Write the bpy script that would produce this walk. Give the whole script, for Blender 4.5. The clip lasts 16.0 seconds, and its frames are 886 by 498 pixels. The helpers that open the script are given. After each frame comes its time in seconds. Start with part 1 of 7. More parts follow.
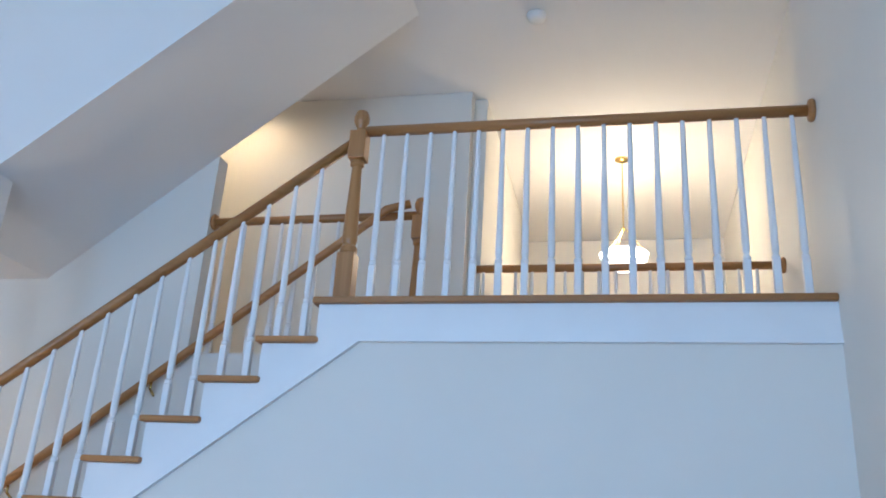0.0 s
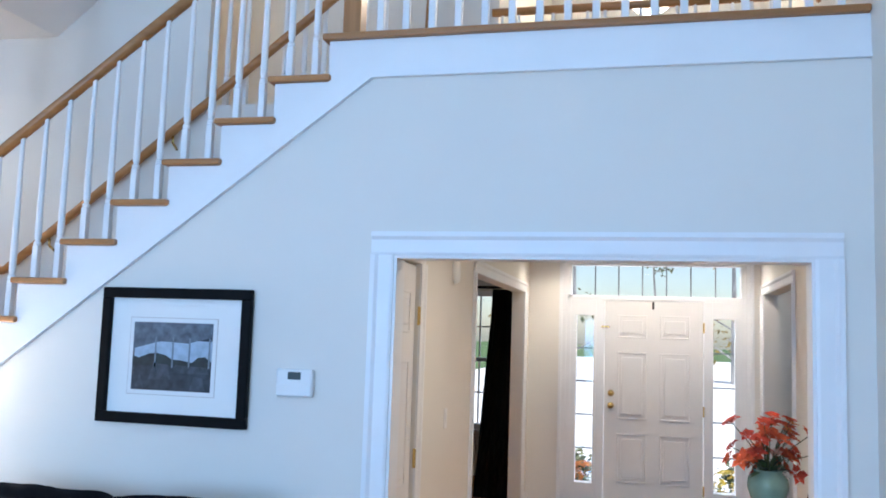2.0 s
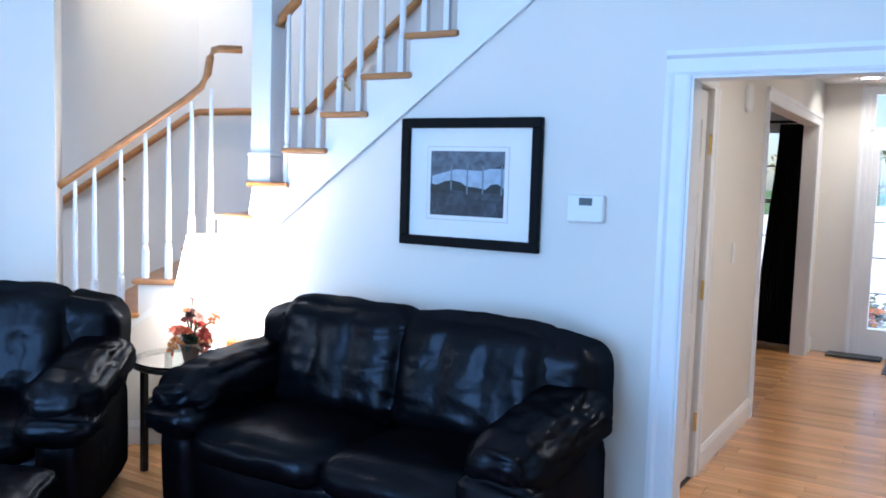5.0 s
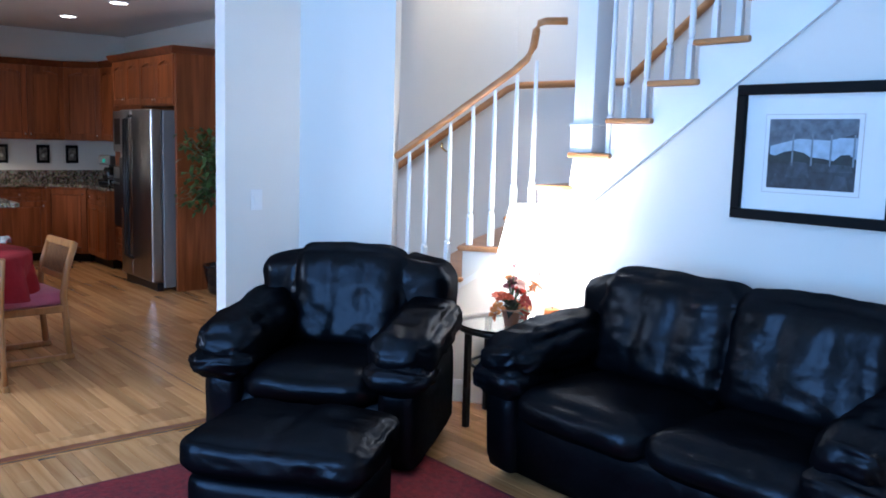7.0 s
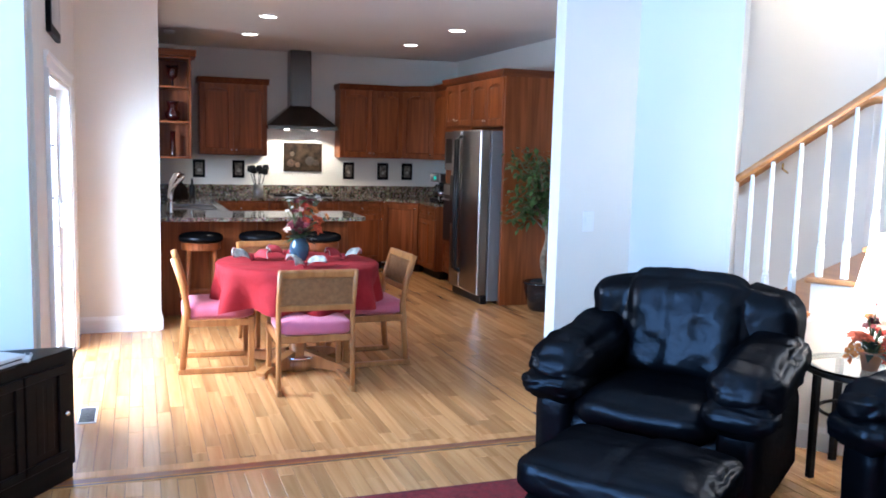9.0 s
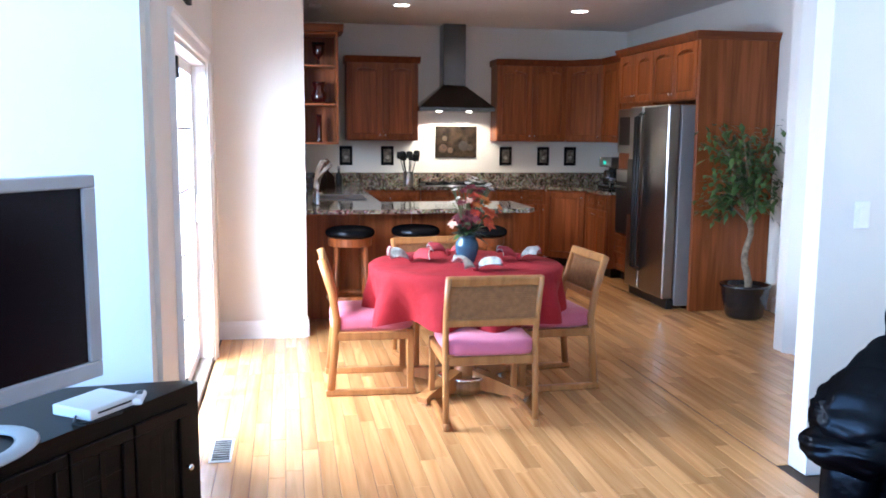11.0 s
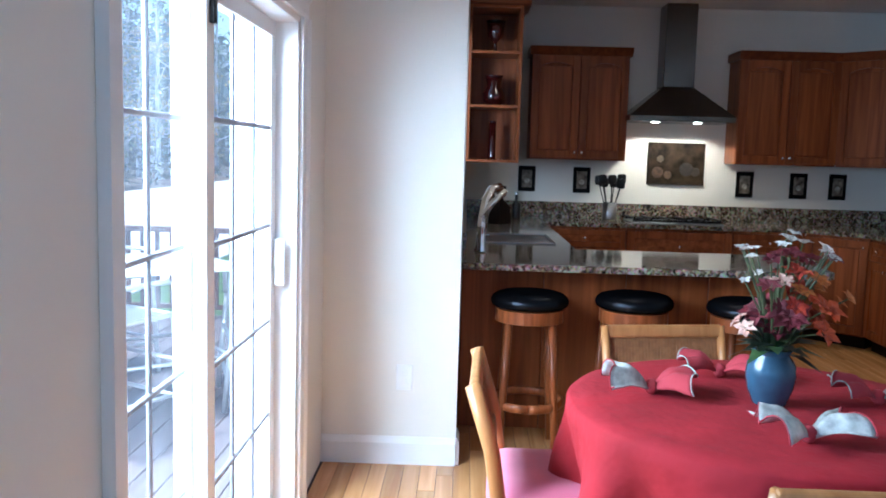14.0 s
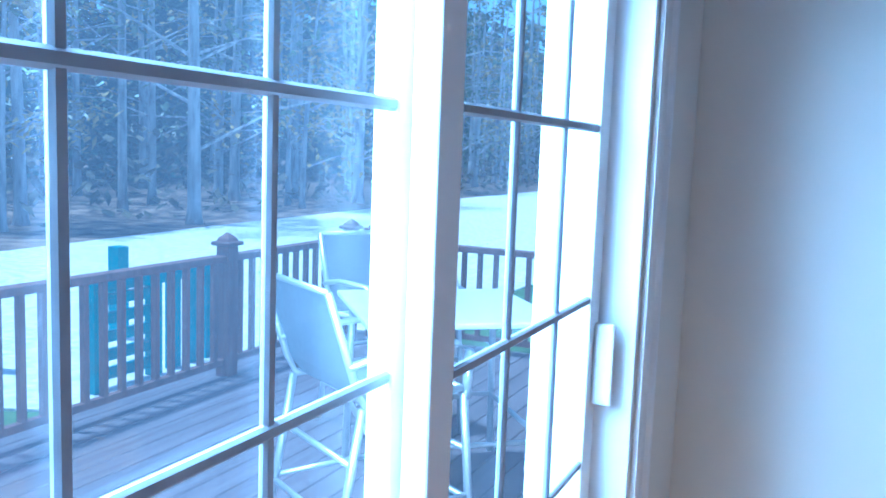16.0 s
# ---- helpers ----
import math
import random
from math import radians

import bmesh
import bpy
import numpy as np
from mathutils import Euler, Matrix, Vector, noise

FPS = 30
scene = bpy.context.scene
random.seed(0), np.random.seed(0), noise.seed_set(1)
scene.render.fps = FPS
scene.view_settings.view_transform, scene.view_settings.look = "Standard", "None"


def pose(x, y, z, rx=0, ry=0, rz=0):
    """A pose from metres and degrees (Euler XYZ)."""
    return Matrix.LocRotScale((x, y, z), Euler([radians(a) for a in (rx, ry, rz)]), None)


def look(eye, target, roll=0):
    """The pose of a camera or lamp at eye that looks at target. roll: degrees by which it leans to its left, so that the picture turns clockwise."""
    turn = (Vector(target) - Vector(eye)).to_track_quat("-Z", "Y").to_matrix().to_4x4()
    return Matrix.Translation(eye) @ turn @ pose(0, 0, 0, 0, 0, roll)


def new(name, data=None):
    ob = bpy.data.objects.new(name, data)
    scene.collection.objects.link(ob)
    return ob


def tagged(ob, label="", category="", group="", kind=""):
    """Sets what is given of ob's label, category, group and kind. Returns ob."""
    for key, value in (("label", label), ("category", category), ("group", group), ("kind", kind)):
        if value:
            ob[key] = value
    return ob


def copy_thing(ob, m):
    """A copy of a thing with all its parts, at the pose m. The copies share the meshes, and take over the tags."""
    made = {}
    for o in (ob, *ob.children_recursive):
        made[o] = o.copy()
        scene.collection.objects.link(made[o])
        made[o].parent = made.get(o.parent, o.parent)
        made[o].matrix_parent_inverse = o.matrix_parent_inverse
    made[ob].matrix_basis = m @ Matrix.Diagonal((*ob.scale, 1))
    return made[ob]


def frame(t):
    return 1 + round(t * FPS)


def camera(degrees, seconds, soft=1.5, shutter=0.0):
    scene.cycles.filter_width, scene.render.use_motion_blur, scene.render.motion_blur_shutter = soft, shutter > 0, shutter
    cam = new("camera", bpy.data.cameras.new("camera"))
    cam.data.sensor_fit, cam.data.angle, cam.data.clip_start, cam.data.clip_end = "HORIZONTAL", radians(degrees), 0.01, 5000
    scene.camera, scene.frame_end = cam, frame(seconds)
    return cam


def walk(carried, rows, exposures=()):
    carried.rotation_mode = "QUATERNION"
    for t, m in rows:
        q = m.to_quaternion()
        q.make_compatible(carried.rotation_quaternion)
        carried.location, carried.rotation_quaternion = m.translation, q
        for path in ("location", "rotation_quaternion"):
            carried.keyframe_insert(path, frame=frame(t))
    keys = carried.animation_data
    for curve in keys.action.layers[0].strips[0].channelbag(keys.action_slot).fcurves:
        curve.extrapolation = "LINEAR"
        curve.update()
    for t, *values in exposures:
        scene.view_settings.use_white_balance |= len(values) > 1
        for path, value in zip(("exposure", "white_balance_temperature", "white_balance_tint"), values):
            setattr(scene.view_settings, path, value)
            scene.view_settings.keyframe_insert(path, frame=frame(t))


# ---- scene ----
cam = camera(54.9, 16.0, soft=1.8)
PATH = [
    (0, (0.139, 0.0, 1.815), (-0.27, 1.823, 2.528), 3.5),
    (0.5, (0.163, 0.03, 1.758), (-0.268, 1.892, 2.347), 3.1),
    (1, (0.184, 0.058, 1.726), (-0.253, 1.963, 2.151), 3.3),
    (1.5, (0.186, 0.071, 1.691), (-0.259, 1.996, 2.006), 2.6),
    (2, (0.188, 0.079, 1.651), (-0.289, 2.01, 1.852), 1.9),
    (2.5, (0.186, 0.086, 1.612), (-0.323, 2.018, 1.722), 1.2),
    (3, (0.161, 0.1, 1.577), (-0.397, 2.021, 1.589), 1.2),
    (5.5, (0.034, 0.034, 1.549), (-1.12, 1.654, 1.341), 1.6),
    (6, (0.002, 0.025, 1.546), (-1.278, 1.545, 1.321), 1.5),
    (6.5, (-0.038, -0.03, 1.531), (-1.423, 1.394, 1.303), 1.3),
    (7, (-0.078, -0.055, 1.525), (-1.597, 1.222, 1.276), 1.6),
    (7.5, (-0.103, -0.073, 1.526), (-1.731, 1.065, 1.291), 1.8),
    (8, (-0.111, -0.105, 1.53), (-1.841, 0.875, 1.318), 1.8),
    (8.5, (-0.13, -0.128, 1.534), (-1.942, 0.692, 1.321), 2.2),
    (9, (-0.208, -0.158, 1.552), (-2.078, 0.512, 1.321), 1.5),
    (9.5, (-0.328, -0.201, 1.552), (-2.231, 0.364, 1.306), 0.3),
    (10, (-0.604, -0.184, 1.542), (-2.532, 0.28, 1.278), -0.2),
    (12.5, (-2.545, -0.04, 1.419), (-4.514, 0.21, 1.175), 1.8),
    (13, (-2.961, -0.009, 1.434), (-4.939, 0.172, 1.201), 1.9),
    (13.5, (-3.332, 0.007, 1.428), (-5.317, 0.106, 1.209), 1.8),
    (14, (-3.741, 0.014, 1.432), (-5.729, -0.034, 1.212), 1.6),
    (14.5, (-4.075, 0.002, 1.438), (-6.05, -0.228, 1.218), 2.2),
    (15, (-4.471, -0.058, 1.454), (-6.416, -0.464, 1.225), 2.8),
    (15.5, (-4.81, -0.129, 1.454), (-6.701, -0.738, 1.217), 2.1),
    (16, (-5.137, -0.254, 1.456), (-6.944, -1.081, 1.227), 2.1),
]
EXPOSE = [
    (0.0, 0.0, 6250, 10), (3.0, 0.4, 5850, 10), (5.5, 0.42, 5450, 10), (7.0, 0.3, 5250, 10), (8.0, 0.26, 5150, 10), (9.0, 0.9, 5500, 10), (10.0, 1.15, 5700, 10),
    (12.5, 0.65, 5350, 10), (13.5, 0.42, 5150, 4), (14.5, 0.2, 4950, 2), (15.2, -0.08, 4250, -3), (16.0, -0.25, 3800, -6),
]
walk(cam, [(t, look(eye, target, roll)) for t, eye, target, roll in PATH], EXPOSE)

# ---- world and large lights ----
world = bpy.data.worlds.new("sky")
scene.world = world
world.use_nodes = True
wn = world.node_tree
sky = wn.nodes.new("ShaderNodeTexSky")
sky.sky_type = "NISHITA"
sky.sun_disc = False
sky.sun_elevation = radians(73.8)
sky.sun_rotation = radians(172)
wn.nodes["Background"].inputs["Strength"].default_value = 0.15
wn.links.new(sky.outputs[0], wn.nodes["Background"].inputs["Color"])


def lamp(name, kind, m, power, color, size=0.1, size_y=None, spread=None):
    d = bpy.data.lights.new(name, kind)
    d.energy, d.color = power, color
    if kind == "AREA":
        d.shape = "RECTANGLE"
        d.size, d.size_y = size, size_y or size
        if spread:
            d.spread = radians(spread)
    elif kind == "SUN":
        d.angle = radians(size)
    else:
        d.shadow_soft_size = size
    ob = new(name, d)
    ob.matrix_world = m
    return ob


lamp("sun", "SUN", look((0, 0, 0), (-0.08, 0.28, -1.0)), 5.0, (1.0, 0.97, 0.93), 3.0)
DAY = (0.33, 0.60, 1.0)
# area lamps added for sky light: unseen tall living-room windows, then outside the glazed doors
lamp("window_daylight", "AREA", look((-2.9, -3.12, 1.5), (-2.9, 0, 1.5)), 95, DAY, 1.5, 1.9)
lamp("window_daylight", "AREA", look((-0.6, -3.12, 1.5), (-0.6, 0, 1.5)), 95, DAY, 1.5, 1.9)
lamp("window_daylight", "AREA", look((-1.75, -3.12, 4.0), (-1.75, 0, 3.2)), 60, DAY, 3.4, 1.4)
lamp("door_fill_daylight", "AREA", look((-5.85, -1.5, 2.0), (-6.35, 0.2, 0.9)), 360, (0.8, 0.9, 1.0), 2.0, 1.5)
# fill lamp at an assumed, unseen sink window, lifts the kitchen ceiling
lamp("assumed_window_fill", "AREA", look((-9.55, -0.16, 1.7), (-9.55, 2.0, 2.2)), 2.5, (0.9, 0.95, 1.0), 1.25, 1.05)
lamp("entry_fill_daylight", "AREA", look((0.2, 9.6, 3.4), (0.2, 8.3, 0.5)), 70, (0.95, 0.97, 1.0), 1.6, 0.28)
WARM = (1.0, 0.78, 0.52)

# ---- materials ----


def mat(name, color, rough=0.5, metal=0.0, var=0.08, scale=6.0, bump=0.02, fine=120.0, spec=0.5, stretch=None, coat=0.0,
        second=None, per_object=0.0, sheen=0.0, dist=0.002):
    m = bpy.data.materials.new(name)
    m.use_nodes = True
    nt = m.node_tree
    b = nt.nodes["Principled BSDF"]
    b.inputs["Roughness"].default_value = rough
    b.inputs["Metallic"].default_value = metal
    b.inputs["Specular IOR Level"].default_value = spec
    b.inputs["Coat Weight"].default_value = coat
    b.inputs["Coat Roughness"].default_value = 0.12
    b.inputs["Sheen Weight"].default_value = sheen
    tc = nt.nodes.new("ShaderNodeTexCoord")
    mp = nt.nodes.new("ShaderNodeMapping")
    if stretch:
        mp.inputs["Scale"].default_value = stretch
    nt.links.new(tc.outputs["Object"], mp.inputs["Vector"])
    n1 = nt.nodes.new("ShaderNodeTexNoise")
    n1.inputs["Scale"].default_value = scale
    n1.inputs["Detail"].default_value = 5
    n2 = nt.nodes.new("ShaderNodeTexNoise")
    n2.inputs["Scale"].default_value = fine
    n2.inputs["Detail"].default_value = 2
    for n in (n1, n2):
        nt.links.new(mp.outputs[0], n.inputs["Vector"])
    mix = nt.nodes.new("ShaderNodeMix")
    mix.data_type = "RGBA"
    dark = tuple(c * (1 - var * 2) for c in color)
    light = tuple(min(1, c * (1 + var * 1.2)) for c in color)
    if second:
        light = second
    mix.inputs["A"].default_value = (*dark, 1)
    mix.inputs["B"].default_value = (*light, 1)
    ramp = nt.nodes.new("ShaderNodeMapRange")
    ramp.inputs["From Min"].default_value, ramp.inputs["From Max"].default_value = 0.3, 0.7
    nt.links.new(n1.outputs["Fac"], ramp.inputs["Value"])
    nt.links.new(ramp.outputs[0], mix.inputs["Factor"])
    out = mix.outputs["Result"]
    if per_object:
        info = nt.nodes.new("ShaderNodeObjectInfo")
        hsv = nt.nodes.new("ShaderNodeHueSaturation")
        mr = nt.nodes.new("ShaderNodeMapRange")
        mr.inputs["To Min"].default_value, mr.inputs["To Max"].default_value = 1 - per_object, 1 + per_object
        nt.links.new(info.outputs["Random"], mr.inputs["Value"])
        nt.links.new(mr.outputs[0], hsv.inputs["Value"])
        nt.links.new(out, hsv.inputs["Color"])
        out = hsv.outputs[0]
    nt.links.new(out, b.inputs["Base Color"])
    if bump:
        bp = nt.nodes.new("ShaderNodeBump")
        bp.inputs["Strength"].default_value = min(1.0, bump * 10)
        bp.inputs["Distance"].default_value = dist
        nt.links.new(n2.outputs["Fac"], bp.inputs["Height"])
        nt.links.new(bp.outputs[0], b.inputs["Normal"])
    return m


def glow(name, color, strength):
    m = bpy.data.materials.new(name)
    m.use_nodes = True
    b = m.node_tree.nodes["Principled BSDF"]
    b.inputs["Base Color"].default_value = (*color, 1)
    b.inputs["Emission Color"].default_value = (*color, 1)
    b.inputs["Emission Strength"].default_value = strength
    return m


def glass(name, color=(1, 1, 1), rough=0.0):
    m = bpy.data.materials.new(name)
    m.use_nodes = True
    b = m.node_tree.nodes["Principled BSDF"]
    b.inputs["Base Color"].default_value = (*color, 1)
    b.inputs["Roughness"].default_value = rough
    b.inputs["Transmission Weight"].default_value = 1.0
    b.inputs["IOR"].default_value = 1.45
    return m


def pane_mat(name, veil=0.0):
    """thin window glass: clear, with a weak mirror image and a veil standing in for glare"""
    m = bpy.data.materials.new(name)
    m.use_nodes = True
    nt = m.node_tree
    nt.nodes.remove(nt.nodes["Principled BSDF"])
    tr = nt.nodes.new("ShaderNodeBsdfTransparent")
    gl = nt.nodes.new("ShaderNodeBsdfGlossy")
    gl.inputs["Roughness"].default_value = 0.02
    mx = nt.nodes.new("ShaderNodeMixShader")
    mx.inputs[0].default_value = 0.035
    nt.links.new(tr.outputs[0], mx.inputs[1])
    nt.links.new(gl.outputs[0], mx.inputs[2])
    if veil:
        # pale bluish translucent layer, put in for the hazy backlight behind the door
        df = nt.nodes.new("ShaderNodeBsdfTranslucent")
        df.inputs["Color"].default_value = (0.78, 0.85, 1.0, 1)
        nz = nt.nodes.new("ShaderNodeTexNoise")
        nz.inputs["Scale"].default_value = 2.2
        rg = nt.nodes.new("ShaderNodeMapRange")
        rg.inputs["To Min"].default_value, rg.inputs["To Max"].default_value = 0.4 * veil, 1.6 * veil
        nt.links.new(nz.outputs["Fac"], rg.inputs["Value"])
        m2 = nt.nodes.new("ShaderNodeMixShader")
        nt.links.new(rg.outputs[0], m2.inputs[0])
        nt.links.new(mx.outputs[0], m2.inputs[1])
        nt.links.new(df.outputs[0], m2.inputs[2])
        mx = m2
    nt.links.new(mx.outputs[0], nt.nodes["Material Output"].inputs["Surface"])
    return m


def wood(name, dark, light, rough=0.4, along="x", island=False, size=1.0, coat=0.15, obj=0.0, tone=0.35):
    m = bpy.data.materials.new(name)
    m.use_nodes = True
    nt = m.node_tree
    b = nt.nodes["Principled BSDF"]
    b.inputs["Roughness"].default_value = rough
    b.inputs["Coat Weight"].default_value = coat
    b.inputs["Coat Roughness"].default_value = 0.18
    tc = nt.nodes.new("ShaderNodeTexCoord")
    mp = nt.nodes.new("ShaderNodeMapping")
    s = {"x": (1.2, 22, 22), "y": (22, 1.2, 22), "z": (22, 22, 1.2)}[along]
    mp.inputs["Scale"].default_value = tuple(v / size for v in s)
    geo = nt.nodes.new("ShaderNodeNewGeometry")
    info = nt.nodes.new("ShaderNodeObjectInfo")
    seed = geo.outputs["Random Per Island"] if island else info.outputs["Random"]
    add = nt.nodes.new("ShaderNodeVectorMath")
    add.operation = "ADD"
    sc = nt.nodes.new("ShaderNodeMath")
    sc.operation = "MULTIPLY"
    sc.inputs[1].default_value = 37.0
    nt.links.new(seed, sc.inputs[0])
    nt.links.new(tc.outputs["Object"], mp.inputs["Vector"])
    nt.links.new(mp.outputs[0], add.inputs[0])
    nt.links.new(sc.outputs[0], add.inputs[1])
    n = nt.nodes.new("ShaderNodeTexNoise")
    n.inputs["Scale"].default_value, n.inputs["Detail"].default_value = 1.0, 6
    n.inputs["Distortion"].default_value = 0.6
    nt.links.new(add.outputs[0], n.inputs["Vector"])
    mix = nt.nodes.new("ShaderNodeMix")
    mix.data_type = "RGBA"
    mix.inputs["A"].default_value, mix.inputs["B"].default_value = (*dark, 1), (*light, 1)
    mr = nt.nodes.new("ShaderNodeMapRange")
    mr.inputs["From Min"].default_value, mr.inputs["From Max"].default_value = 0.3, 0.68
    nt.links.new(n.outputs["Fac"], mr.inputs["Value"])
    nt.links.new(mr.outputs[0], mix.inputs["Factor"])
    hsv = nt.nodes.new("ShaderNodeHueSaturation")
    v = nt.nodes.new("ShaderNodeMapRange")
    v.inputs["To Min"].default_value, v.inputs["To Max"].default_value = 1 - tone, 1 + tone * 0.7
    nt.links.new(seed, v.inputs["Value"])
    nt.links.new(v.outputs[0], hsv.inputs["Value"])
    nt.links.new(mix.outputs["Result"], hsv.inputs["Color"])
    nt.links.new(hsv.outputs[0], b.inputs["Base Color"])
    bp = nt.nodes.new("ShaderNodeBump")
    bp.inputs["Strength"].default_value, bp.inputs["Distance"].default_value = 0.15, 0.001
    nt.links.new(n.outputs["Fac"], bp.inputs["Height"])
    nt.links.new(bp.outputs[0], b.inputs["Normal"])
    return m


def granite_mat():
    m = mat("granite", (0.16, 0.14, 0.12), 0.08, var=0.3, scale=9, bump=0, spec=0.6)
    nt = m.node_tree
    b = nt.nodes["Principled BSDF"]
    tc = nt.nodes.new("ShaderNodeTexCoord")
    v = nt.nodes.new("ShaderNodeTexVoronoi")
    v.inputs["Scale"].default_value = 105
    n = nt.nodes.new("ShaderNodeTexNoise")
    n.inputs["Scale"].default_value, n.inputs["Detail"].default_value = 26, 8
    n.inputs["Distortion"].default_value = 1.5
    nt.links.new(tc.outputs["Object"], v.inputs["Vector"])
    nt.links.new(tc.outputs["Object"], n.inputs["Vector"])
    r = nt.nodes.new("ShaderNodeValToRGB")
    e = r.color_ramp.elements
    e[0].position, e[0].color = 0.36, (0.02, 0.018, 0.016, 1)
    e[1].position, e[1].color = 0.66, (0.44, 0.4, 0.33, 1)
    for p, c in ((0.46, (0.14, 0.1, 0.07, 1)), (0.54, (0.3, 0.25, 0.19, 1))):
        k = e.new(p)
        k.color = c
    mx = nt.nodes.new("ShaderNodeMix")
    mx.data_type = "RGBA"
    mx.blend_type = "MULTIPLY"
    mx.inputs["Factor"].default_value = 0.5
    nt.links.new(n.outputs["Fac"], r.inputs[0])
    nt.links.new(r.outputs[0], mx.inputs["A"])
    nt.links.new(v.outputs["Color"], mx.inputs["B"])
    nt.links.new(mx.outputs["Result"], b.inputs["Base Color"])
    return m


PAINT = mat("wall_paint", (0.76, 0.725, 0.665), 0.6, var=0.012, scale=1.4, bump=0.012, fine=260)
CEIL = mat("ceiling_paint", (0.82, 0.8, 0.78), 0.8, var=0.012, scale=1.0, bump=0.03, fine=90)
TRIM = mat("white_trim_paint", (0.82, 0.82, 0.82), 0.35, var=0.012, scale=5, bump=0.004)
OAK = wood("stair_oak", (0.328, 0.133, 0.036), (0.459, 0.210, 0.069), 0.38, "x", tone=0.12)
OAKZ = wood("newel_oak", (0.328, 0.133, 0.036), (0.459, 0.210, 0.069), 0.38, "z", tone=0.1)
PLANK = wood("floor_plank", (0.47, 0.215, 0.073), (0.68, 0.355, 0.14), 0.26, "x", tone=0.26, coat=0.4)
PLANKS = wood("floor_planks", (0.47, 0.215, 0.073), (0.68, 0.355, 0.14), 0.26, "x", island=True, tone=0.26, coat=0.4)
INLAY_RED = wood("inlay_red_wood", (0.16, 0.045, 0.02), (0.24, 0.08, 0.035), 0.3, "y", tone=0.1)
INLAY_DARK = wood("inlay_dark_wood", (0.02, 0.012, 0.008), (0.04, 0.022, 0.014), 0.3, "y", tone=0.1)
CHERRY = wood("cherry_cabinet", (0.135, 0.032, 0.008), (0.28, 0.08, 0.022), 0.42, "z", tone=0.2, coat=0.1)
CHERRYD = wood("cherry_crown", (0.09, 0.02, 0.006), (0.18, 0.048, 0.014), 0.4, "y", tone=0.1, coat=0.1)
CHERRYX = wood("cherry_rail", (0.135, 0.032, 0.008), (0.28, 0.08, 0.022), 0.35, "y", tone=0.1, coat=0.3)
CHAIRWOOD = wood("chair_oak", (0.31, 0.12, 0.032), (0.47, 0.21, 0.065), 0.4, "z", tone=0.1)
CANE = mat("woven_cane", (0.31, 0.14, 0.05), 0.7, var=0.12, scale=40, bump=0.06, fine=150)
for k in (CHERRY, CHERRYD, CHERRYX):
    k.node_tree.nodes["Principled BSDF"].inputs["Specular IOR Level"].default_value = 0.22
GRANITE = granite_mat()
LEATHER = mat("black_leather", (0.0022, 0.0022, 0.003), 0.36, var=0.3, scale=5, bump=0.06, fine=13, spec=0.075, dist=0.010)
# worn leather: a dull body under an even, soft gloss
lt = LEATHER.node_tree
lb_ = lt.nodes["Principled BSDF"]
l_dif, l_glo, l_add = lt.nodes.new("ShaderNodeBsdfDiffuse"), lt.nodes.new("ShaderNodeBsdfGlossy"), lt.nodes.new("ShaderNodeAddShader")
l_glo.inputs["Color"].default_value, l_glo.inputs["Roughness"].default_value = (0.0135, 0.0148, 0.0175, 1), 0.3
lt.links.new(lb_.inputs["Base Color"].links[0].from_socket, l_dif.inputs["Color"])
for k in (l_dif, l_glo):
    lt.links.new(lb_.inputs["Normal"].links[0].from_socket, k.inputs["Normal"])
lt.links.new(l_dif.outputs[0], l_add.inputs[0])
lt.links.new(l_glo.outputs[0], l_add.inputs[1])
lt.links.new(l_add.outputs[0], lt.nodes["Material Output"].inputs["Surface"])
lt.nodes.remove(lb_)
STEEL = mat("brushed_steel", (0.33, 0.33, 0.34), 0.28, 1.0, var=0.05, scale=4, bump=0.01, fine=300, stretch=(1, 1, 0.05))
DARKSTEEL = mat("dark_steel", (0.13, 0.125, 0.12), 0.2, 1.0, var=0.06, scale=4, bump=0.01, fine=300, stretch=(1, 1, 0.05))
CHROME = mat("chrome", (0.8, 0.8, 0.82), 0.07, 1.0, var=0.01, bump=0)
BRASS = mat("brass", (0.75, 0.52, 0.2), 0.25, 1.0, var=0.05, bump=0)
BLACK = mat("black_plastic", (0.008, 0.008, 0.009), 0.3, var=0.1, bump=0.01, spec=0.25)
GREY = mat("grey_plastic", (0.42, 0.43, 0.45), 0.35, var=0.04, bump=0.01)
WHITE = mat("white_plastic", (0.8, 0.8, 0.79), 0.35, var=0.01, bump=0)
DARKWOOD = wood("espresso_wood", (0.005, 0.0028, 0.002), (0.012, 0.006, 0.004), 0.42, "x", tone=0.1, coat=0.0)
DARKWOOD.node_tree.nodes["Principled BSDF"].inputs["Specular IOR Level"].default_value = 0.12
FRAMEBLACK = mat("black_frame", (0.003, 0.003, 0.004), 0.5, var=0.2, scale=12, bump=0.01, spec=0.1)
PANE = pane_mat("window_pane")
VEILED = pane_mat("veiled_pane", 0.009)
# glazing bars greyed in colour for the shade on their backlit inner side
BACKLIT_BAR = mat("backlit_bar_grey", (0.3, 0.31, 0.35), 0.5, var=0.05, scale=20, bump=0.01)
CLEAR = glass("clear_glass", (0.93, 0.97, 0.96))

# ---- mesh helpers ----


def link(name, bm, material, parent=None, smooth=False):
    me = bpy.data.meshes.new(name)
    if smooth:
        for f in bm.faces:
            f.smooth = True
    bm.to_mesh(me)
    bm.free()
    mats = material if isinstance(material, (list, tuple)) else [material]
    for k in mats:
        me.materials.append(k)
    ob = new(name, me)
    if parent:
        ob.parent = parent
    return ob


